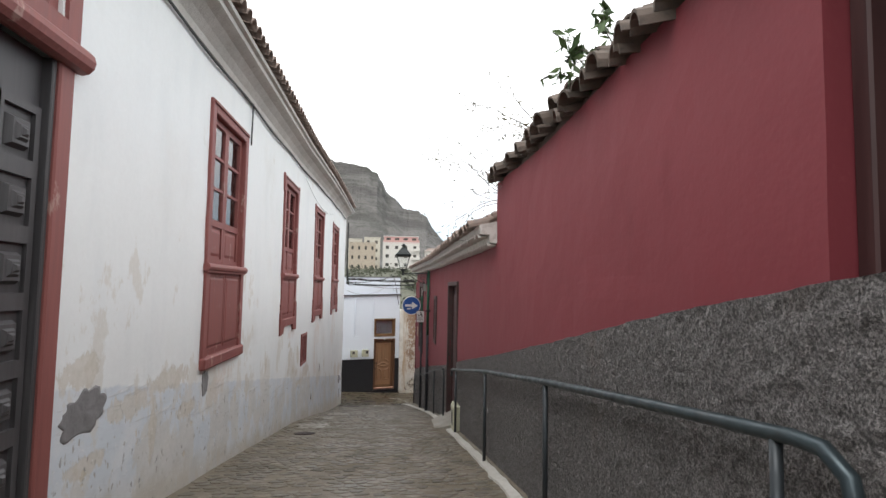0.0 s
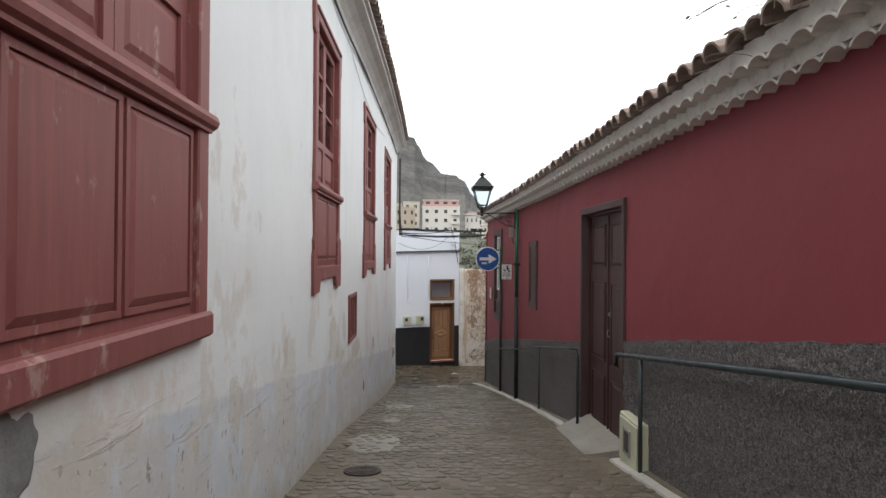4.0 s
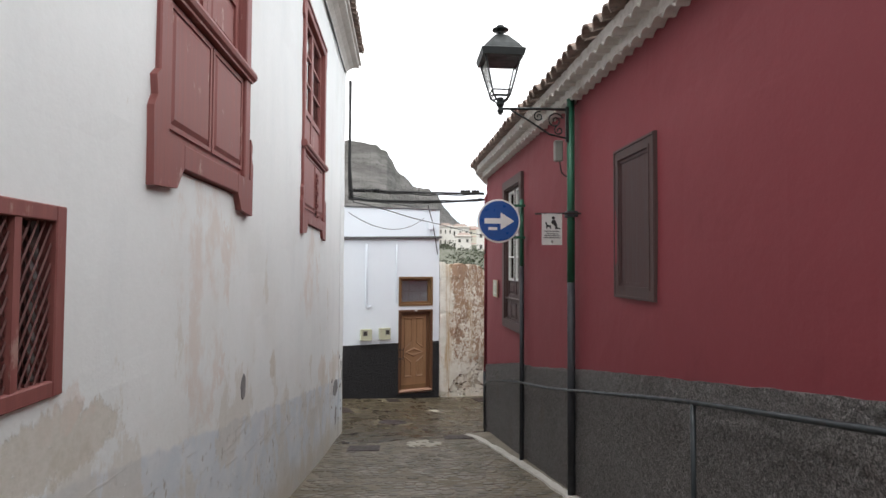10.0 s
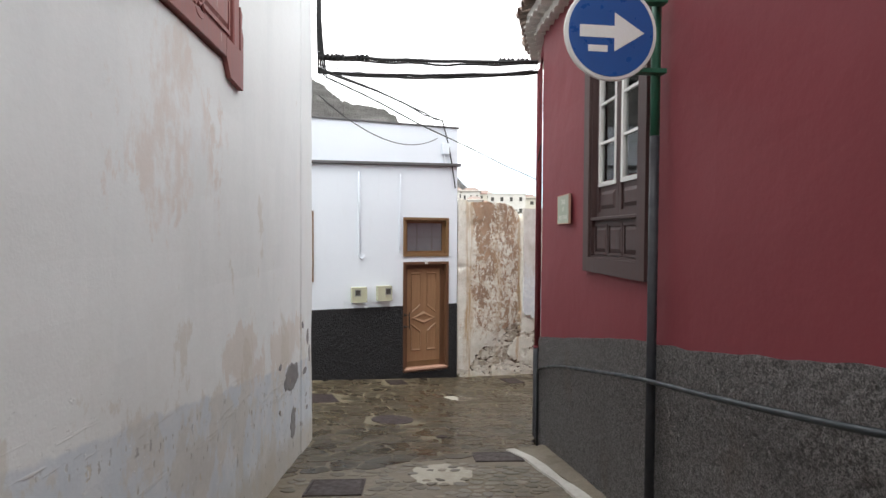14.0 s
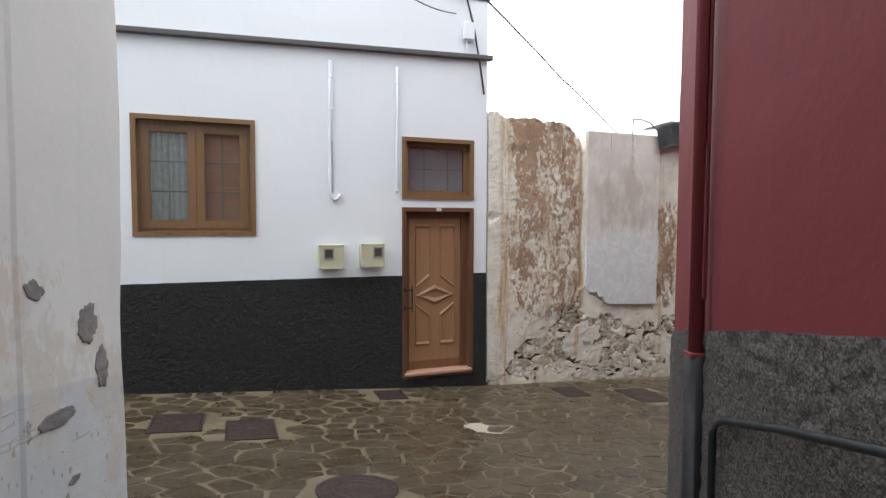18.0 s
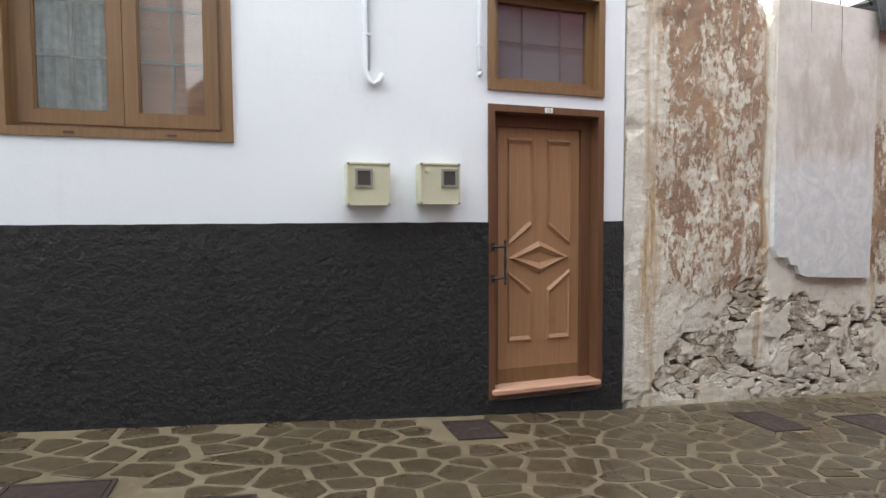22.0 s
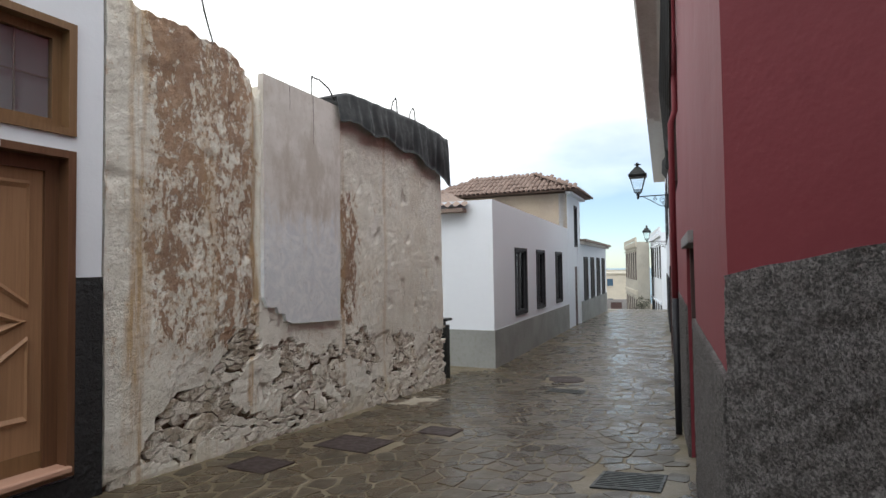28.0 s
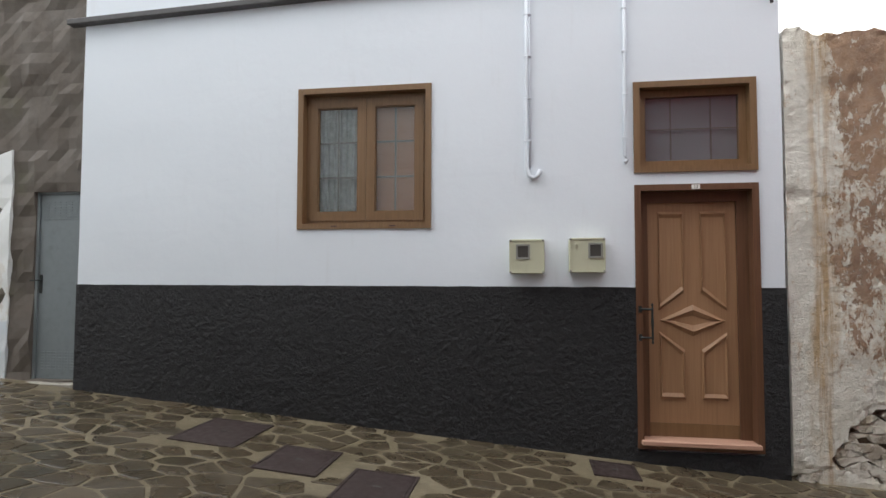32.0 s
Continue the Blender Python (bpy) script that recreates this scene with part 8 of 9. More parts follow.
def facade_window(house_m, x0, x1, z0, z1, parent, material=POLE_DARK, bars=1):
    """A recessed window in a facade: local x along, -y out."""
    win = part("window", border(bmesh.new(), x0, x1, z0, z1, -0.03, 0.12, 0.07), material, parent)
    edges = [x0 + 0.06] + [x0 + (x1 - x0) * (k + 1) / (bars + 1) for k in range(bars)] + [x1 - 0.06]
    for a, b in zip(edges, edges[1:]):
        leaf = part("casement", border(bmesh.new(), a + 0.004, b - 0.004, z0 + 0.064, z1 - 0.064, 0.03, 0.075, 0.05), material, win)
        g = part("pane", boxed(a + 0.05, b - 0.05, 0.048, 0.056, z0 + 0.11, z1 - 0.11), GLASS, leaf)
        g.visible_shadow = False
    part("curtain", boxed(x0 + 0.05, x1 - 0.05, 0.14, 0.15, z0 + 0.05, z1 - 0.05), NET_GREY, win, "dull net curtain")
    return win


NET_GREY = make_paint("dull_net_curtain", (0.17, 0.17, 0.165), 0.9, 0, 0.4, (0.06, 0.06, 0.06))
BEIGE = make_mortar("beige_house_render", (0.42, 0.35, 0.27), (0.36, 0.30, 0.24), (0.46, 0.39, 0.31), 0.9)
GREY_DADO = make_mortar("grey_painted_dado", (0.30, 0.31, 0.30), (0.25, 0.26, 0.25), (0.22, 0.23, 0.19), 0.8)
PINK = make_mortar("faded_pink_render", (0.52, 0.30, 0.28), (0.48, 0.28, 0.25), (0.56, 0.36, 0.33), 0.9)
PALE_WHITE = make_mortar("chalky_white_render", (0.60, 0.57, 0.53), (0.54, 0.51, 0.47), (0.64, 0.61, 0.57), 0.9)
CREAM = make_mortar("cream_render", (0.52, 0.48, 0.40), (0.46, 0.43, 0.36), (0.56, 0.52, 0.45), 0.9)

h2 = thing("low_white_house", pose(HC.x, HC.y, 0, 0, 0, H_TURN), "single-storey white house with a grey dado and dark windows", "house")
front = [tuple(HC - HD * 0.0 + HB * 5), tuple(HC), tuple(HC + HD * 8.5)]
h_win = ((1.66, 2.76), (3.82, 4.82), (6.36, 7.36))
w = wall("wall", [(p[0], p[1]) for p in front], lambda s: -5.2, lambda s: -0.10 - 0.016 * max(0, s - 5), 0.3, CLEAN_WHITE, [(5 + a, 5 + b, -2.76, -1.10) for a, b in h_win], 0.6, 0.6, 0.008, 1.0, parent=h2)
w.matrix_parent_inverse = h2.matrix_world.inverted()
w = wall("dado", offset_line(front, 0.02), lambda s: -5.2, lambda s: -2.93, 0.02, GREY_DADO, (), 0.6, 0.3, 0.006, 3.0, parent=h2)
w.matrix_parent_inverse = h2.matrix_world.inverted()
for a, b in h_win:
    facade_window(None, a, b, -2.76, -1.10, h2)
part("roof", boxed(0.3, 8.5, 0.3, 5.0, -0.75, -0.6), CEMENT, h2)
part("gutter_tiles", boxed(-0.25, 0.02, 0.6, 5.0, -0.36, -0.28), CLAY, h2, "row of clay tiles on the side wall")
side_roof = sloped_roof("roof_low_white_house", [tuple(HC - HD * 0.25 + HB * 0.4) + (-0.22,), tuple(HC - HD * 0.25 + HB * 5) + (-0.22,), tuple(HC + HD * 1.3 + HB * 5) + (0.28,), tuple(HC + HD * 1.3 + HB * 1.6) + (0.28,)], CLAY, "weathered clay tile lean-to roof")

tower = thing("two_storey_house", pose((HC + HD * 8.5).x, (HC + HD * 8.5).y, 0, 0, 0, H_TURN), "two-storey beige house with a hipped clay tile roof", "house")
bm = boxed(0, 0.3, 0.0, 5.2, -5.2, 1.05)
part("side_wall", bm, BEIGE, tower, "bare beige side wall")
bm = bmesh.new()
for x0, x1, z0, z1 in ((0.0, 1.30, -5.2, 1.05), (1.95, 2.65, -0.85, 1.05), (1.30, 1.95, -1.6, -0.85), (1.30, 1.95, 0.72, 1.05), (2.10, 2.65, -5.2, -0.85)):
    box(bm, x0, x1, -0.012, 0.28, z0, z1)
part("front_wall", bm, CLEAN_WHITE, tower, "white front wall")
part("end_wall", boxed(2.35, 2.65, 0.28, 5.2, -5.2, 1.05), BEIGE, tower)
facade_window(None, 1.30, 1.95, -0.85, 0.72, tower, POLE_DARK, 0)
part("door", boxed(1.30, 2.10, 0.05, 0.12, -4.4, -1.6), WOOD_DARK, tower, "dark street door")
bm = bmesh.new()
e, zr = 0.42, 1.10
lo = [bm.verts.new(p) for p in ((-e, -e, zr), (2.65 + e, -e, zr), (2.65 + e, 5.2 + e, zr), (-e, 5.2 + e, zr))]
hi = [bm.verts.new(p) for p in ((1.32, 1.5, 1.98), (1.32, 3.8, 1.98))]
for f in ((lo[0], lo[1], hi[0]), (lo[1], lo[2], hi[1], hi[0]), (lo[2], lo[3], hi[1]), (lo[3], lo[0], hi[0], hi[1]), lo[::-1]):
    bm.faces.new(f)
roof = part("roof", bm, CLAY_ROOF, tower, "hipped clay tile roof")
tm = tile_mesh("tile", 0.085, 0.5, 0.9, 0.018, math.pi, 5)
tm.materials.append(CLAY_ROOF)
rr = random.Random(5)
for face in range(2):
    for r in range(5):
        for c in range(36):
            if face == 0:
                x, run = -e - 0.05 + r * 0.36, 1.75
                y = -e + 0.10 + c * 0.175
                k = (x + e) / run
                if k > 0.95 or y < -e + 1.9 * k or y > 5.6 - 1.8 * k:
                    continue
                z, ry, rz = zr + 0.88 * k + 0.03, rr.uniform(-3, 3), -90
            else:
                y, run = -e - 0.05 + r * 0.36, 1.95
                x = -e + 0.10 + c * 0.175
                k = (y + e) / run
                if k > 0.95 or x < -e + 1.7 * k or x > 3.05 - 1.7 * k:
                    continue
                z, ry, rz = zr + 0.88 * k + 0.03, rr.uniform(-3, 3), 0
            ob = new("tile", tm)
            ob.parent = roof
            ob.matrix_local = pose(x, y, z, 24 + rr.uniform(-3, 3), ry, rz)
part("cornice", border(bmesh.new(), -0.2, 2.85, 1.0, 1.08, -0.2, 0.0, 0.04), CLEAN_WHITE, tower)

row = thing("row_house", pose((HC + HD * 11.2).x, (HC + HD * 11.2).y, 0, 0, 0, H_TURN), "white row house with tall dark windows and a tiled eave", "house")
part("wall", boxed(0, 8.0, 0, 5, -6.0, -0.70), CLEAN_WHITE, row)
part("dado", boxed(-0.01, 8.01, -0.03, 0.0, -6.0, -3.0), GREY_DADO, row)
for k in range(4):
    x0 = 0.7 + 1.85 * k
    part("window", border(bmesh.new(), x0, x0 + 0.9, -3.0, -1.2, -0.05, 0.0, 0.1), POLE_DARK, row)
    # opaque pane, painted dark for the unlit room behind it
    part("pane", boxed(x0 + 0.09, x0 + 0.81, -0.015, -0.004, -2.91, -1.29), INSIDE_SHADE, row)
part("eave", boxed(-0.1, 8.1, -0.16, 0.3, -0.70, -0.60), CLAY_WHITE, row)
part("roof_edge", boxed(-0.15, 8.15, -0.26, 1.5, -0.60, -0.50), CLAY, row, "clay tile roof edge")

# beyond the red house: white fronts with eaves
for s0, s1, top, colour, name, label in ((4.6, 16.0, 2.75, RED, "trim_eave_red_street", "tiled eave over the red street front"),):
    p0, p1 = Vector(RED_STREET[1]) + RS * s0, Vector(RED_STREET[1]) + RS * s1
    sweep(name, [tuple(p1), tuple(p0)], [(-0.1, top), (0.12, top), (0.2, top + 0.06), (0.34, top + 0.09), (0.34, top + 0.15), (0.52, top + 0.16), (0.56, top + 0.24), (-0.1, top + 0.42)], CORNICE, label, "eave")
near_eave = sweep("trim_eave_red_corner", [tuple(Vector(RED_STREET[1]) + RS * 4.6), RED_STREET[1]], [(-0.1, 2.30), (0.02, 2.30), (0.10, 2.335), (0.10, 2.42), (0.20, 2.44), (0.26, 2.52), (-0.1, 2.6)], CLAY_WHITE, "whitewashed eave of the red corner", "eave")
for s, z0, z1, wdt in ((5.6, -0.5, 1.7, 1.1), (8.4, -0.5, 1.7, 1.1), (11.2, -0.5, 1.7, 1.1)):
    win = thing("street_window", on_street(s + wdt, 0.0), "dark framed upper window on the red street front", "window", "street windows of the red house")
    part("casing", border(bmesh.new(), 0, wdt, z0, z1, -0.04, 0.0, 0.11), WOOD_BROWN, win)
    part("pane", boxed(0.1, wdt - 0.1, -0.012, -0.003, z0 + 0.1, z1 - 0.1), GLASS, win)
    part("mullion", boxed(wdt / 2 - 0.03, wdt / 2 + 0.03, -0.03, -0.013, z0 + 0.11, z1 - 0.11), WOOD_BROWN, win)
for s, zt2, wdt in ((6.6, -1.5, 0.9), (9.0, -1.5, 1.0), (12.5, -1.6, 1.0)):
    dd = thing("street_door", on_street(s + wdt, 0.0), "dark wooden street door with a brown casing", "door", "street doors of the red house")
    part("casing", border(bmesh.new(), 0, wdt, -4.2, zt2, -0.05, -0.022, 0.08), WOOD_BROWN, dd)
    part("leaf", boxed(0.08, wdt - 0.08, -0.04, -0.023, -4.2, zt2 - 0.08), WOOD_DARK, dd)
sdp = thing("drainpipe", on_street(4.75, 0.08, land(*on_street(4.75, 0.08).translation[:2])), "red and dark drainpipe on the street front", "drainpipe")
gz0 = sdp.matrix_world.translation.z
part("lower", rod(bmesh.new(), [(0, 0, -0.1), (0, 0, -1.95 - gz0)], 0.036, 12), POLE_DARK, sdp, "dark lower pipe", True)
part("upper", rod(bmesh.new(), [(0, 0, -1.95 - gz0), (0, 0, 0.05 - gz0), (0, 0.05, 0.2 - gz0), (0, 0.05, 2.3 - gz0)], 0.032, 12), RED, sdp, "red upper pipe", True)
ccb = thing("wall_cables", on_street(0, 0.05), "bundle of dark cables looping up the red street front", "cable")
for k in range(6):
    part("cable", rod(bmesh.new(), [(-15, -0.02 * k, 0.9 + 0.03 * k), (-11, -0.02 * k, 0.6 + 0.02 * k), (-7.2, -0.012 * k, 0.12), (-6.2, -0.03 - 0.012 * k, 0.14 + 0.03 * k), (-5.2, -0.03 - 0.02 * k, 0.35 + 0.05 * k), (-4.3, -0.02 - 0.015 * k, 0.85 + 0.06 * k), (-3.7, -0.02 - 0.01 * k, 1.6 + 0.04 * k), (-3.5, -0.02 * k, 2.3)], 0.017, 6), CABLE, ccb)
jbx = thing("junction_box", on_street(6.9, 0.03, -0.02), "dark junction box where the cables meet on the red front", "junction box")
part("case", boxed(-0.09, 0.09, -0.10, 0.02, -0.12, 0.16, bevel=0.012), IRON, jbx)
part("conduit", rod(bmesh.new(), [(0.0, -0.03, -0.12), (0.0, -0.03, -2.0), (0.02, -0.03, -3.6)], 0.028, 8), RED, jbx, "red painted conduit")
lantern(on_street(12.7, 0.02, 0.16), "black iron lantern bracketed on the street front", 0.72)
far_white = thing("row_house", pose((Vector(RED_STREET[1]) + RS * 16).x, (Vector(RED_STREET[1]) + RS * 16).y, 0, 0, 0, RS_TURN), "white rendered house front past the red house", "house")
part("wall", boxed(0, 14, -6, 0.0, -7, 2.9), CLEAN_WHITE, far_white)
for k in range(4):
    part("window", boxed(1.4 + 3 * k, 2.4 + 3 * k, 0.0, 0.04, -0.6, 1.5), POLE_DARK, far_white)
    part("shutter", boxed(1.4 + 3 * k, 2.4 + 3 * k, 0.0, 0.05, -4.4, -2.0), POLE_DARK, far_white)
part("eave", boxed(-0.1, 14.1, -0.2, 0.55, 2.9, 3.05), CLAY_WHITE, far_white)
lantern(pose((Vector(RED_STREET[1]) + RS * 29 + Vector((-RS.y, RS.x)) * 0.05).x, (Vector(RED_STREET[1]) + RS * 29 + Vector((-RS.y, RS.x)) * 0.05).y, -0.35, 0, 0, RS_TURN + 180), "black iron lantern far down the street", 0.9)


def block(name, label, x, y, z, turn, w, d, h, material, floors, cols, band=None, roof=None, glass=INSIDE_SHADE, trim=None, tall=0.44):
    """A distant house with storeys of windows; local -y is its front. With a trim the windows stand flush in thin frames under cornices."""
    b = thing(name, pose(x, y, z, 0, 0, turn), label, "building", "distant houses")
    part("wall", boxed(-w / 2, w / 2, 0, d, -8, h), material, b)
    part("parapet", border(bmesh.new(), -w / 2 - 0.1, w / 2 + 0.1, h - 0.25, h + 0.35, -0.12, 0.0, 0.25), band or material, b)
    fh = h / floors
    for f in range(floors):
        for c in range(cols):
            x0 = -w / 2 + (c + 0.5) * w / cols
            ww_ = min(1.7, w / cols * 0.40)
            lo_, hi_ = f * fh + (0.5 - tall / 2) * fh, f * fh + (0.5 + tall / 2) * fh
            deep, rim = (-0.03, 0.07) if trim else (-0.08, 0.10)
            win = part("window", border(bmesh.new(), x0 - ww_ / 2, x0 + ww_ / 2, lo_, hi_, deep, 0.02, rim), trim or material, b)
            # by default the pane is opaque, with the dark of the room painted on
            part("pane", boxed(x0 - ww_ / 2 + rim, x0 + ww_ / 2 - rim, -0.025, 0.0, lo_ + rim, hi_ - rim), glass, win)
            if trim:
                part("lintel", boxed(x0 - ww_ / 2 - 0.15, x0 + ww_ / 2 + 0.15, -0.12, 0.0, hi_ + 0.06, hi_ + 0.2, bevel=0.02), material, win)
                part("mullion", boxed(x0 - 0.04, x0 + 0.04, -0.04, -0.026, lo_ + rim, hi_ - rim), trim, win)
        if band:
            part("band", boxed(-w / 2 - 0.08, w / 2 + 0.08, -0.1, 0.0, f * fh + 0.9 * fh, f * fh + 0.98 * fh), band, b)
    if roof:
        bm = bmesh.new()
        lo = [bm.verts.new(p) for p in ((-w / 2 - 0.4, -0.4, h), (w / 2 + 0.4, -0.4, h), (w / 2 + 0.4, d + 0.4, h), (-w / 2 - 0.4, d + 0.4, h))]
        hi = [bm.verts.new(p) for p in ((-w / 4, d / 2, h + d * 0.22), (w / 4, d / 2, h + d * 0.22))]
        for f in ((lo[0], lo[1], hi[1], hi[0]), (lo[1], lo[2], hi[1]), (lo[2], lo[3], hi[0], hi[1]), (lo[3], lo[0], hi[0]), lo[::-1]):
            bm.faces.new(f)
        part("roof", bm, roof, b)
    return b


def at_bearing(deg, r, ox=-0.55, oy=6.27):
    return ox + r * math.sin(radians(deg)), oy + r * math.cos(radians(deg))


# end of the street
GREY_CREAM = make_mortar("weathered_cream_render", (0.44, 0.42, 0.36), (0.36, 0.345, 0.30), (0.50, 0.475, 0.42), 0.9)
block("corner_building", "cream two-storey corner building at the end of the street", 43.75, 44.7, -7.2, -147.2, 10, 0.9, 7.4, GREY_CREAM, 2, 6, CREAM, trim=WOOD_BROWN, tall=0.60)
block("white_house", "white two-storey house where the street dips", 38.35, 39.95, -7.2, -150.6, 10, 6, 7.7, CLEAN_WHITE, 2, 5, trim=POLE_DARK, tall=0.55)
block("low_building", "low pale modern building with blue glass", 64.7, 58.6, -7.6, -60, 7, 8, 5.1, CREAM, 2, 3, None, None, mat("blue_tinted_glass", (0.05, 0.10, 0.16), 0.15))
yard = thing("yard_wall", pose(51.6, 51.6, -7.6, 0, 0, -60), "grey-brown yard wall across the end of the street", "wall")
part("wall", boxed(-3, 3, 0, 0.3, 0, 2.5), CEMENT, yard)
for x0 in (-1.5, 0.4):
    part("gate_leaf", boxed(x0, x0 + 1.1, -0.05, -0.004, 0.2, 2.2), WOOD_BROWN, yard)

# ---- valley side and mountain ----
RIDGE_AZ = (-60, -40, -26, -20, -15.5, -13.4, -12, -8.4, -6.7, -3.3, -1.7, -0.6, 1.2, 2.3, 3.6, 4.15, 4.9, 5.6, 8, 11, 16, 24, 40)
RIDGE_EL = (15, 17, 18, 17.6, 17.4, 17.1, 16.4, 14.1, 12.9, 12.5, 11.9, 10.0, 8.35, 8.1, 7.6, 6.4, 5.6, 4.8, 3.2, 2.4, 1.4, 0.4, -0.4)
rows_r = [38, 45, 55, 70, 90, 115, 145, 175, 200, 230, 270, 310, 350, 390, 430, 470, 510, 545, 575, 600, 622, 642, 660, 675, 688, 700, 720, 780, 950]
azs = np.concatenate([np.arange(-60, -20, 1.0), np.arange(-20, 9, 0.16), np.arange(9, 41, 1.0)])
verts, faces, fm = [], [], []
for az in azs:
    ridge = math.tan(radians(float(np.interp(az, RIDGE_AZ, RIDGE_EL)) + 0.24 * noise.noise(Vector((az * 1.3, 0, 0))) + 0.16 * noise.noise(Vector((az * 3.4, 3, 0))) + 0.10 * noise.noise(Vector((az * 9, 3, 4))))) * 700
    for r in rows_r:
        x, y = at_bearing(az, r)
        low = float(np.interp(r, (38, 70, 115, 200, 300, 390), (-9.0, -5.0, 0.8, 8.4, 13, 18)))
        if r <= 390:
            z = low + 0.8 * noise.noise(Vector((x * 0.05, y * 0.05, 0)))
            if 60 < r < 190:
                z = math.floor(z / 1.6) * 1.6 + min(1.6, (z % 1.6) * 2.2) * 0.9
        elif r <= 700:
            q = (r - 390) / 310
            f = 0.30 * q + 0.70 * q * q
            f += (0.09 * noise.noise(Vector((x * 0.02, y * 0.02, q * 3))) + 0.05 * noise.noise(Vector((x * 0.06, y * 0.06, q * 5))) + 0.035 * math.sin(q * 30 + 2 * noise.noise(Vector((az * 0.4, 0, 0))))) * (1 - q)
            z = 18 * (1 - q) + max(ridge, 18 * (1 - q) * 0.5) * f if ridge > 0 else 18 * (1 - q) + ridge * q
        else:
            z = ridge * (1 - (r - 700) / 400)
        verts.append((x, y, z))
nr = len(rows_r)
for i in range(len(azs) - 1):
    for j in range(nr - 1):
        k = i * nr + j
        faces.append((k, k + nr, k + nr + 1, k + 1))
        fm.append(0 if rows_r[j] >= 230 else 1)
SCRUB = make_mortar("green_terraced_slope", (0.055, 0.060, 0.034), (0.080, 0.075, 0.050), (0.038, 0.045, 0.022), 0.95)
me = bpy.data.meshes.new("mountain")
me.from_pydata(verts, [], faces)
me.materials.append(HILL)
me.materials.append(SCRUB)
me.polygons.foreach_set("material_index", fm)
tagged(new("backdrop_mountain", me), "dry rocky mountain over a terraced green valley side", "mountain", kind="structure")
bm = boxed(350, 4500, -2500, 3500, -29.4, -29.0)
n = Nodes("sea_water", 0.2, world_space=True)
n.bump(n.noise(0.05, 5), 0.4, 1.0)
tagged(part("water", bm, n.done((0.03, 0.10, 0.16))), "blue sea far below the street", "sea", kind="structure")

# houses across the valley
for deg, r, top, base, w, d, mtl, fl, co, band, roof, nm, lb in (
        (1.18, 200, 18.0, 8.3, 13.6, 9, PALE_WHITE, 3, 4, None, None, "apartment_building", "white apartment block with pink bands"),
        (-2.9, 196, 17.4, 7.0, 9.5, 8, BEIGE, 3, 4, None, None, "apartment_building", "beige apartment block with dark windows"),
        (-3.7, 215, 20.2, 8.0, 5.5, 8, CREAM, 4, 2, None, None, "apartment_building", "cream house with a flat roof"),
        (-1.9, 222, 21.6, 8.0, 6.5, 8, CREAM, 4, 2, None, None, "apartment_building", "white house with a flat roof"),
        (4.4, 205, 15.4, 8.0, 5.0, 7, PALE_WHITE, 2, 3, None, CLAY, "far_house", "white house with a clay roof"),
        (5.9, 190, 14.0, 6.0, 6.0, 7, PALE_WHITE, 2, 3, None, CLAY, "far_house", "white house with a clay roof"),
        (7.0, 210, 14.8, 7.0, 7.0, 7, CREAM, 3, 3, PINK, CLAY, "far_house", "cream house with a clay roof"),
        (9.3, 150, 10.4, 4.6, 9.5, 7, PALE_WHITE, 2, 4, None, None, "far_house", "long white house with dark windows"),
        (6.2, 165, 9.6, 4.5, 4.5, 6, PALE_WHITE, 2, 2, None, CLAY, "far_house", "small white house with a clay roof"),
        (11.3, 170, 10.5, 5.0, 6, 6, CREAM, 2, 2, None, CLAY, "far_house", "cream house with a clay roof")):
    x, y = at_bearing(deg, r)
    house = block(nm, lb, x, y, base, -deg, w, d, top - base, mtl, fl, co, band, roof)
    if w > 13:
        h = top - base
        part("roof_storey", boxed(-w / 2 + 0.3, w / 2 - 0.4, 2.2, d, h, h + 2.6), PINK, house, "set-back pink roof storey")
        part("roof_slab", boxed(-w / 2 + 0.1, w / 2 - 0.2, 1.9, d, h + 2.6, h + 2.85), PALE_WHITE, house)
        part("balustrade", boxed(-w / 2, w / 2, -0.05, 0.1, h + 0.36, h + 1.1), PINK, house, "pink balustrade")
        for k in range(4):
            part("roof_window", boxed(-w / 2 + 1.2 + 3.2 * k, -w / 2 + 2.8 + 3.2 * k, 2.12, 2.19, h + 0.9, h + 2.1), INSIDE_SHADE, house)
        for f in range(3):
            part("balcony", boxed(w / 2 - 3.0, w / 2 + 0.1, -1.0, -0.13, h / 3 * f + 0.3, h / 3 * f + 1.2), PALE_WHITE, house)


def leaf_cluster(bm, c, size, count, rng, leaf):
    for _ in range(count):
        d = Vector((rng.gauss(0, 1), rng.gauss(0, 1), rng.gauss(0, 0.7))) * size * 0.5
        q = Euler((rng.uniform(0, 6.3), rng.uniform(0, 6.3), rng.uniform(0, 6.3))).to_matrix()
        p = [Vector(c) + d + q @ Vector(v) * leaf for v in ((0, -1, 0), (0.35, 0, 0.08), (0, 1, 0), (-0.35, 0, 0.08))]
        bm.faces.new([bm.verts.new(v) for v in p])


rb = random.Random(8)
bm = bmesh.new()
for _ in range(170):
    deg, r = rb.uniform(-6, 12), rb.uniform(62, 185)
    x, y = at_bearing(deg, r)
    z = float(np.interp(r, (38, 70, 115, 200), (-9.0, -5.0, 0.8, 8.4)))
    leaf_cluster(bm, (x, y, z + 0.8), rb.uniform(1.2, 2.6), 46, rb, 0.42)
tagged(part("valley_shrubs", bm, LEAF_FAR), "green shrubs on the terraced valley side", "shrubs", kind="stuff")

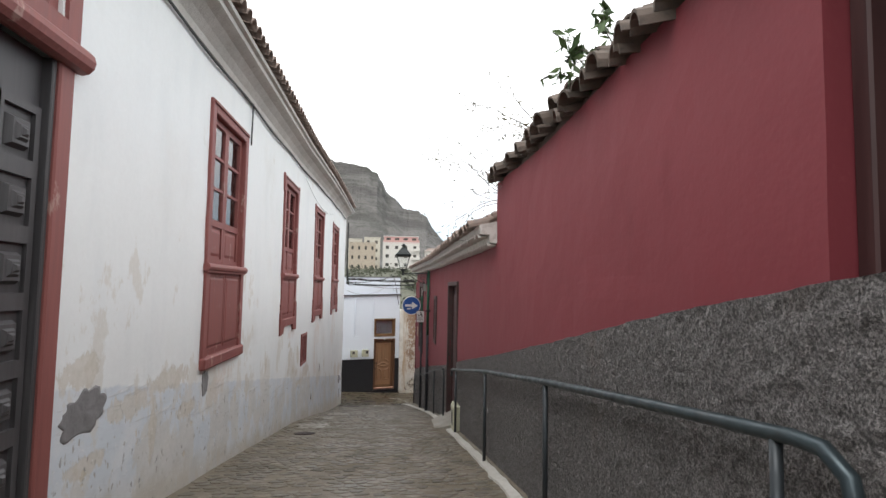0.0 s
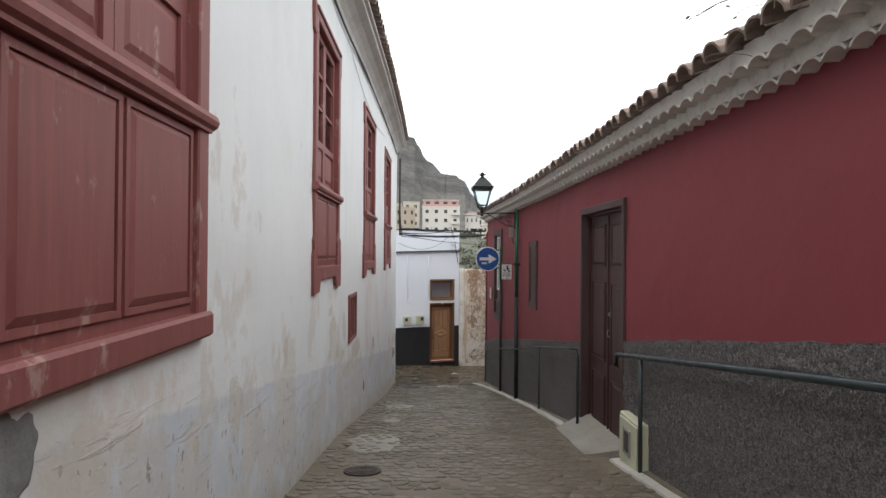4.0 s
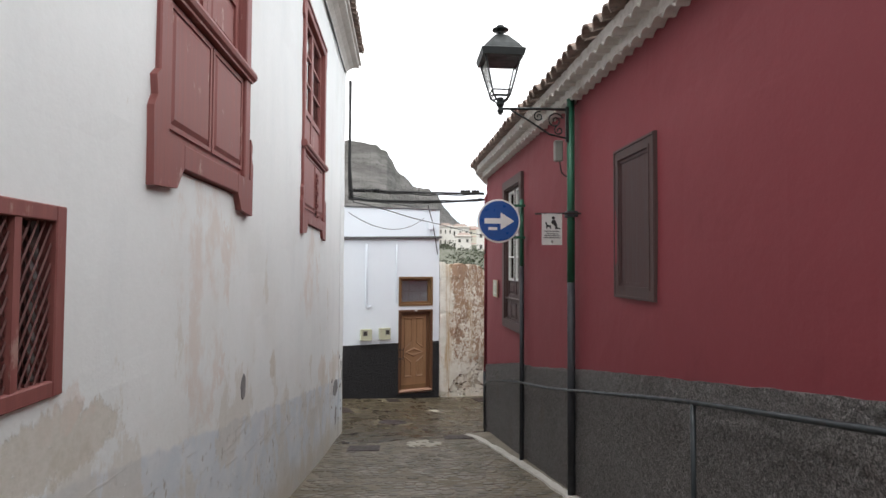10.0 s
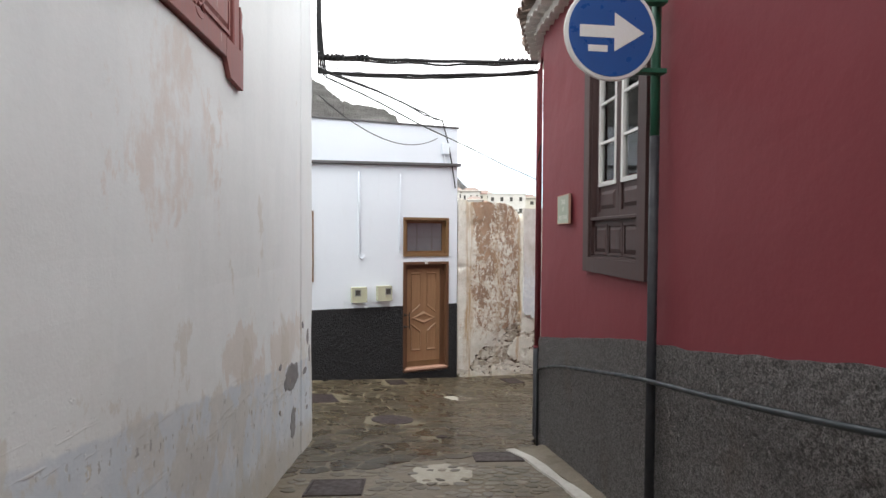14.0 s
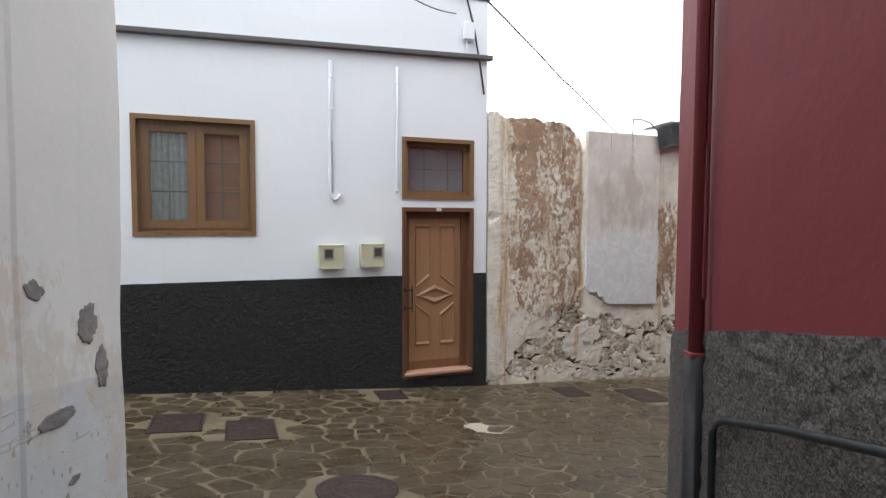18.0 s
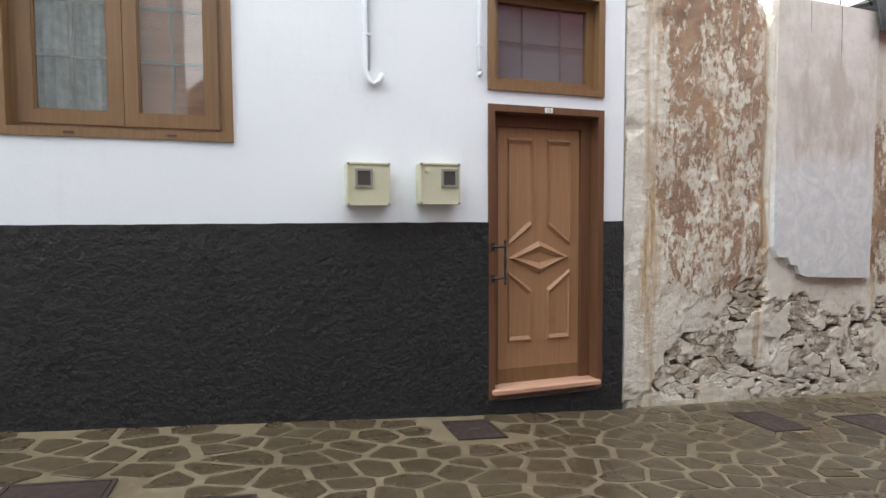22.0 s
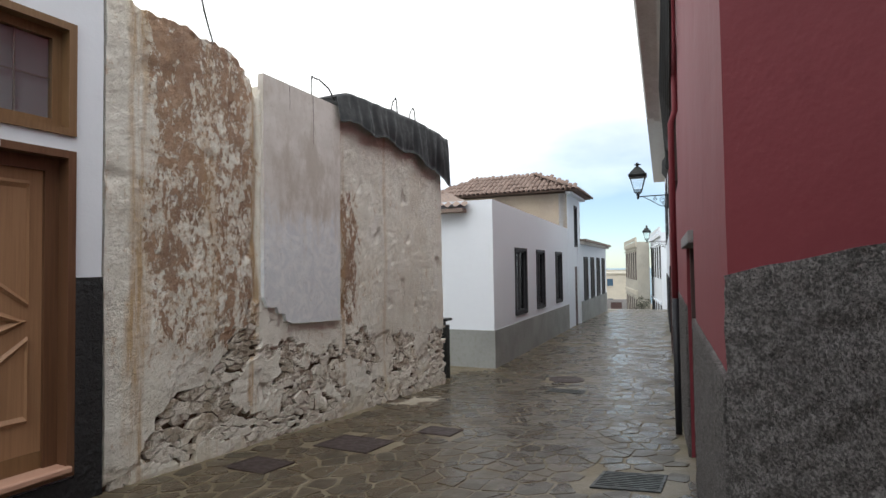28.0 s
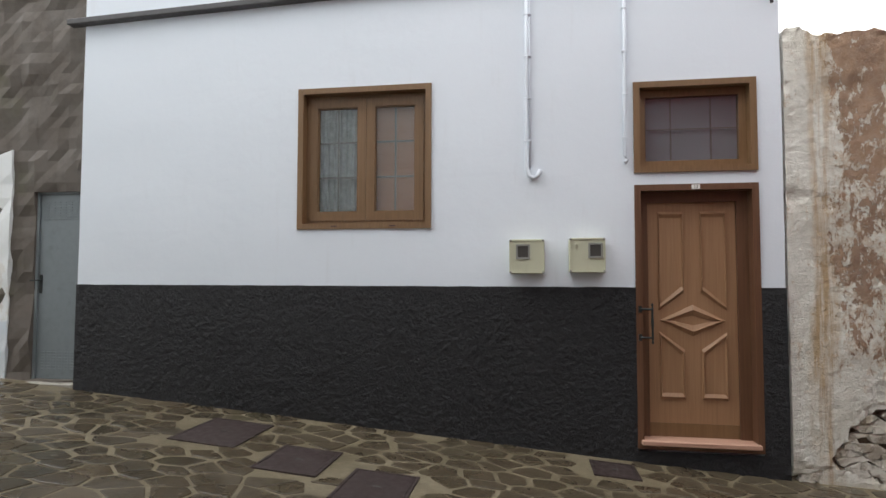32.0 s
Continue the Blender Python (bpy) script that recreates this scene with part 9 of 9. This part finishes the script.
# ---- plants over the high red wall ----
def bush(base, stems, length, lean, leaf_mat, leaf_size, leaves, label, seed, twig=0.008):
    rng = random.Random(seed)
    b = thing("dry_bush", pose(*base), label, "bush")
    crown = bmesh.new()
    for _ in range(stems):
        wood = bmesh.new()
        a = Vector((rng.uniform(-0.15, 0.15), rng.uniform(-0.35, 0.35), 0))
        way = (Vector(lean) + Vector((rng.gauss(0, 0.35), rng.gauss(0, 0.45), rng.gauss(0, 0.3)))).normalized()
        pts, p, n = [a], a.copy(), 9
        for k in range(n):
            way = (way + Vector((rng.gauss(0, 0.10), rng.gauss(0, 0.10), -0.06 + rng.gauss(0, 0.08)))).normalized()
            p = p + way * length * rng.uniform(0.8, 1.2) / n
            pts.append(p.copy())
        rod(wood, pts, [twig * (1 - 0.085 * k) for k in range(len(pts))], 5)
        for k in range(3, len(pts)):
            for _ in range(2):
                q = pts[k]
                w2 = (way + Vector((rng.gauss(0, 0.7), rng.gauss(0, 0.7), rng.gauss(0, 0.5)))).normalized()
                tip = q + w2 * length * rng.uniform(0.08, 0.22)
                rod(wood, [q, q.lerp(tip, 0.5) + Vector((0, 0, 0.015)), tip], twig * 0.35, 4)
                for _ in range(leaves):
                    leaf_cluster(crown, q.lerp(tip, rng.uniform(0.3, 1.05)), 0.05, 1, rng, leaf_size * rng.uniform(0.6, 1.2))
        part("branch", wood, TWIG, b)
    part("foliage", crown, leaf_mat, b)
    return b


gz = land(38.9, 41.4)
foot = thing("shrub", pose(38.9, 41.4, gz), "dark green shrub at the foot of the cream building", "shrub")
rs = random.Random(9)
bm = bmesh.new()
for k in range(26):
    leaf_cluster(bm, Vector((rs.uniform(-0.5, 0.5), rs.uniform(-0.5, 0.5), rs.uniform(0.25, 1.15))), 0.22, 16, rs, 0.07)
part("foliage", bm, LEAF_FAR, foot)
part("stem", rod(bmesh.new(), [(0, 0, -0.2), (0.04, 0.02, 0.4), (0.0, 0.05, 0.8)], 0.03, 6), WOOD_BROWN, foot)
bush((1.55, 6.0, 2.75), 9, 1.30, (-0.62, 0.35, 0.55), LEAF_DRY, 0.024, 1, "nearly bare dry bush leaning over the red wall", 3, 0.006)
bush((1.50, 4.3, 3.0), 4, 0.95, (-0.45, 0.45, 0.7), LEAF_DRY, 0.024, 2, "thin arching twigs with few leaves on the broken coping", 12, 0.006)
bush((1.48, 2.75, 3.02), 5, 0.45, (-0.5, 0.35, 0.65), LEAF_GREEN, 0.055, 2, "green leafy sprigs growing on the broken tile coping", 6, 0.006)
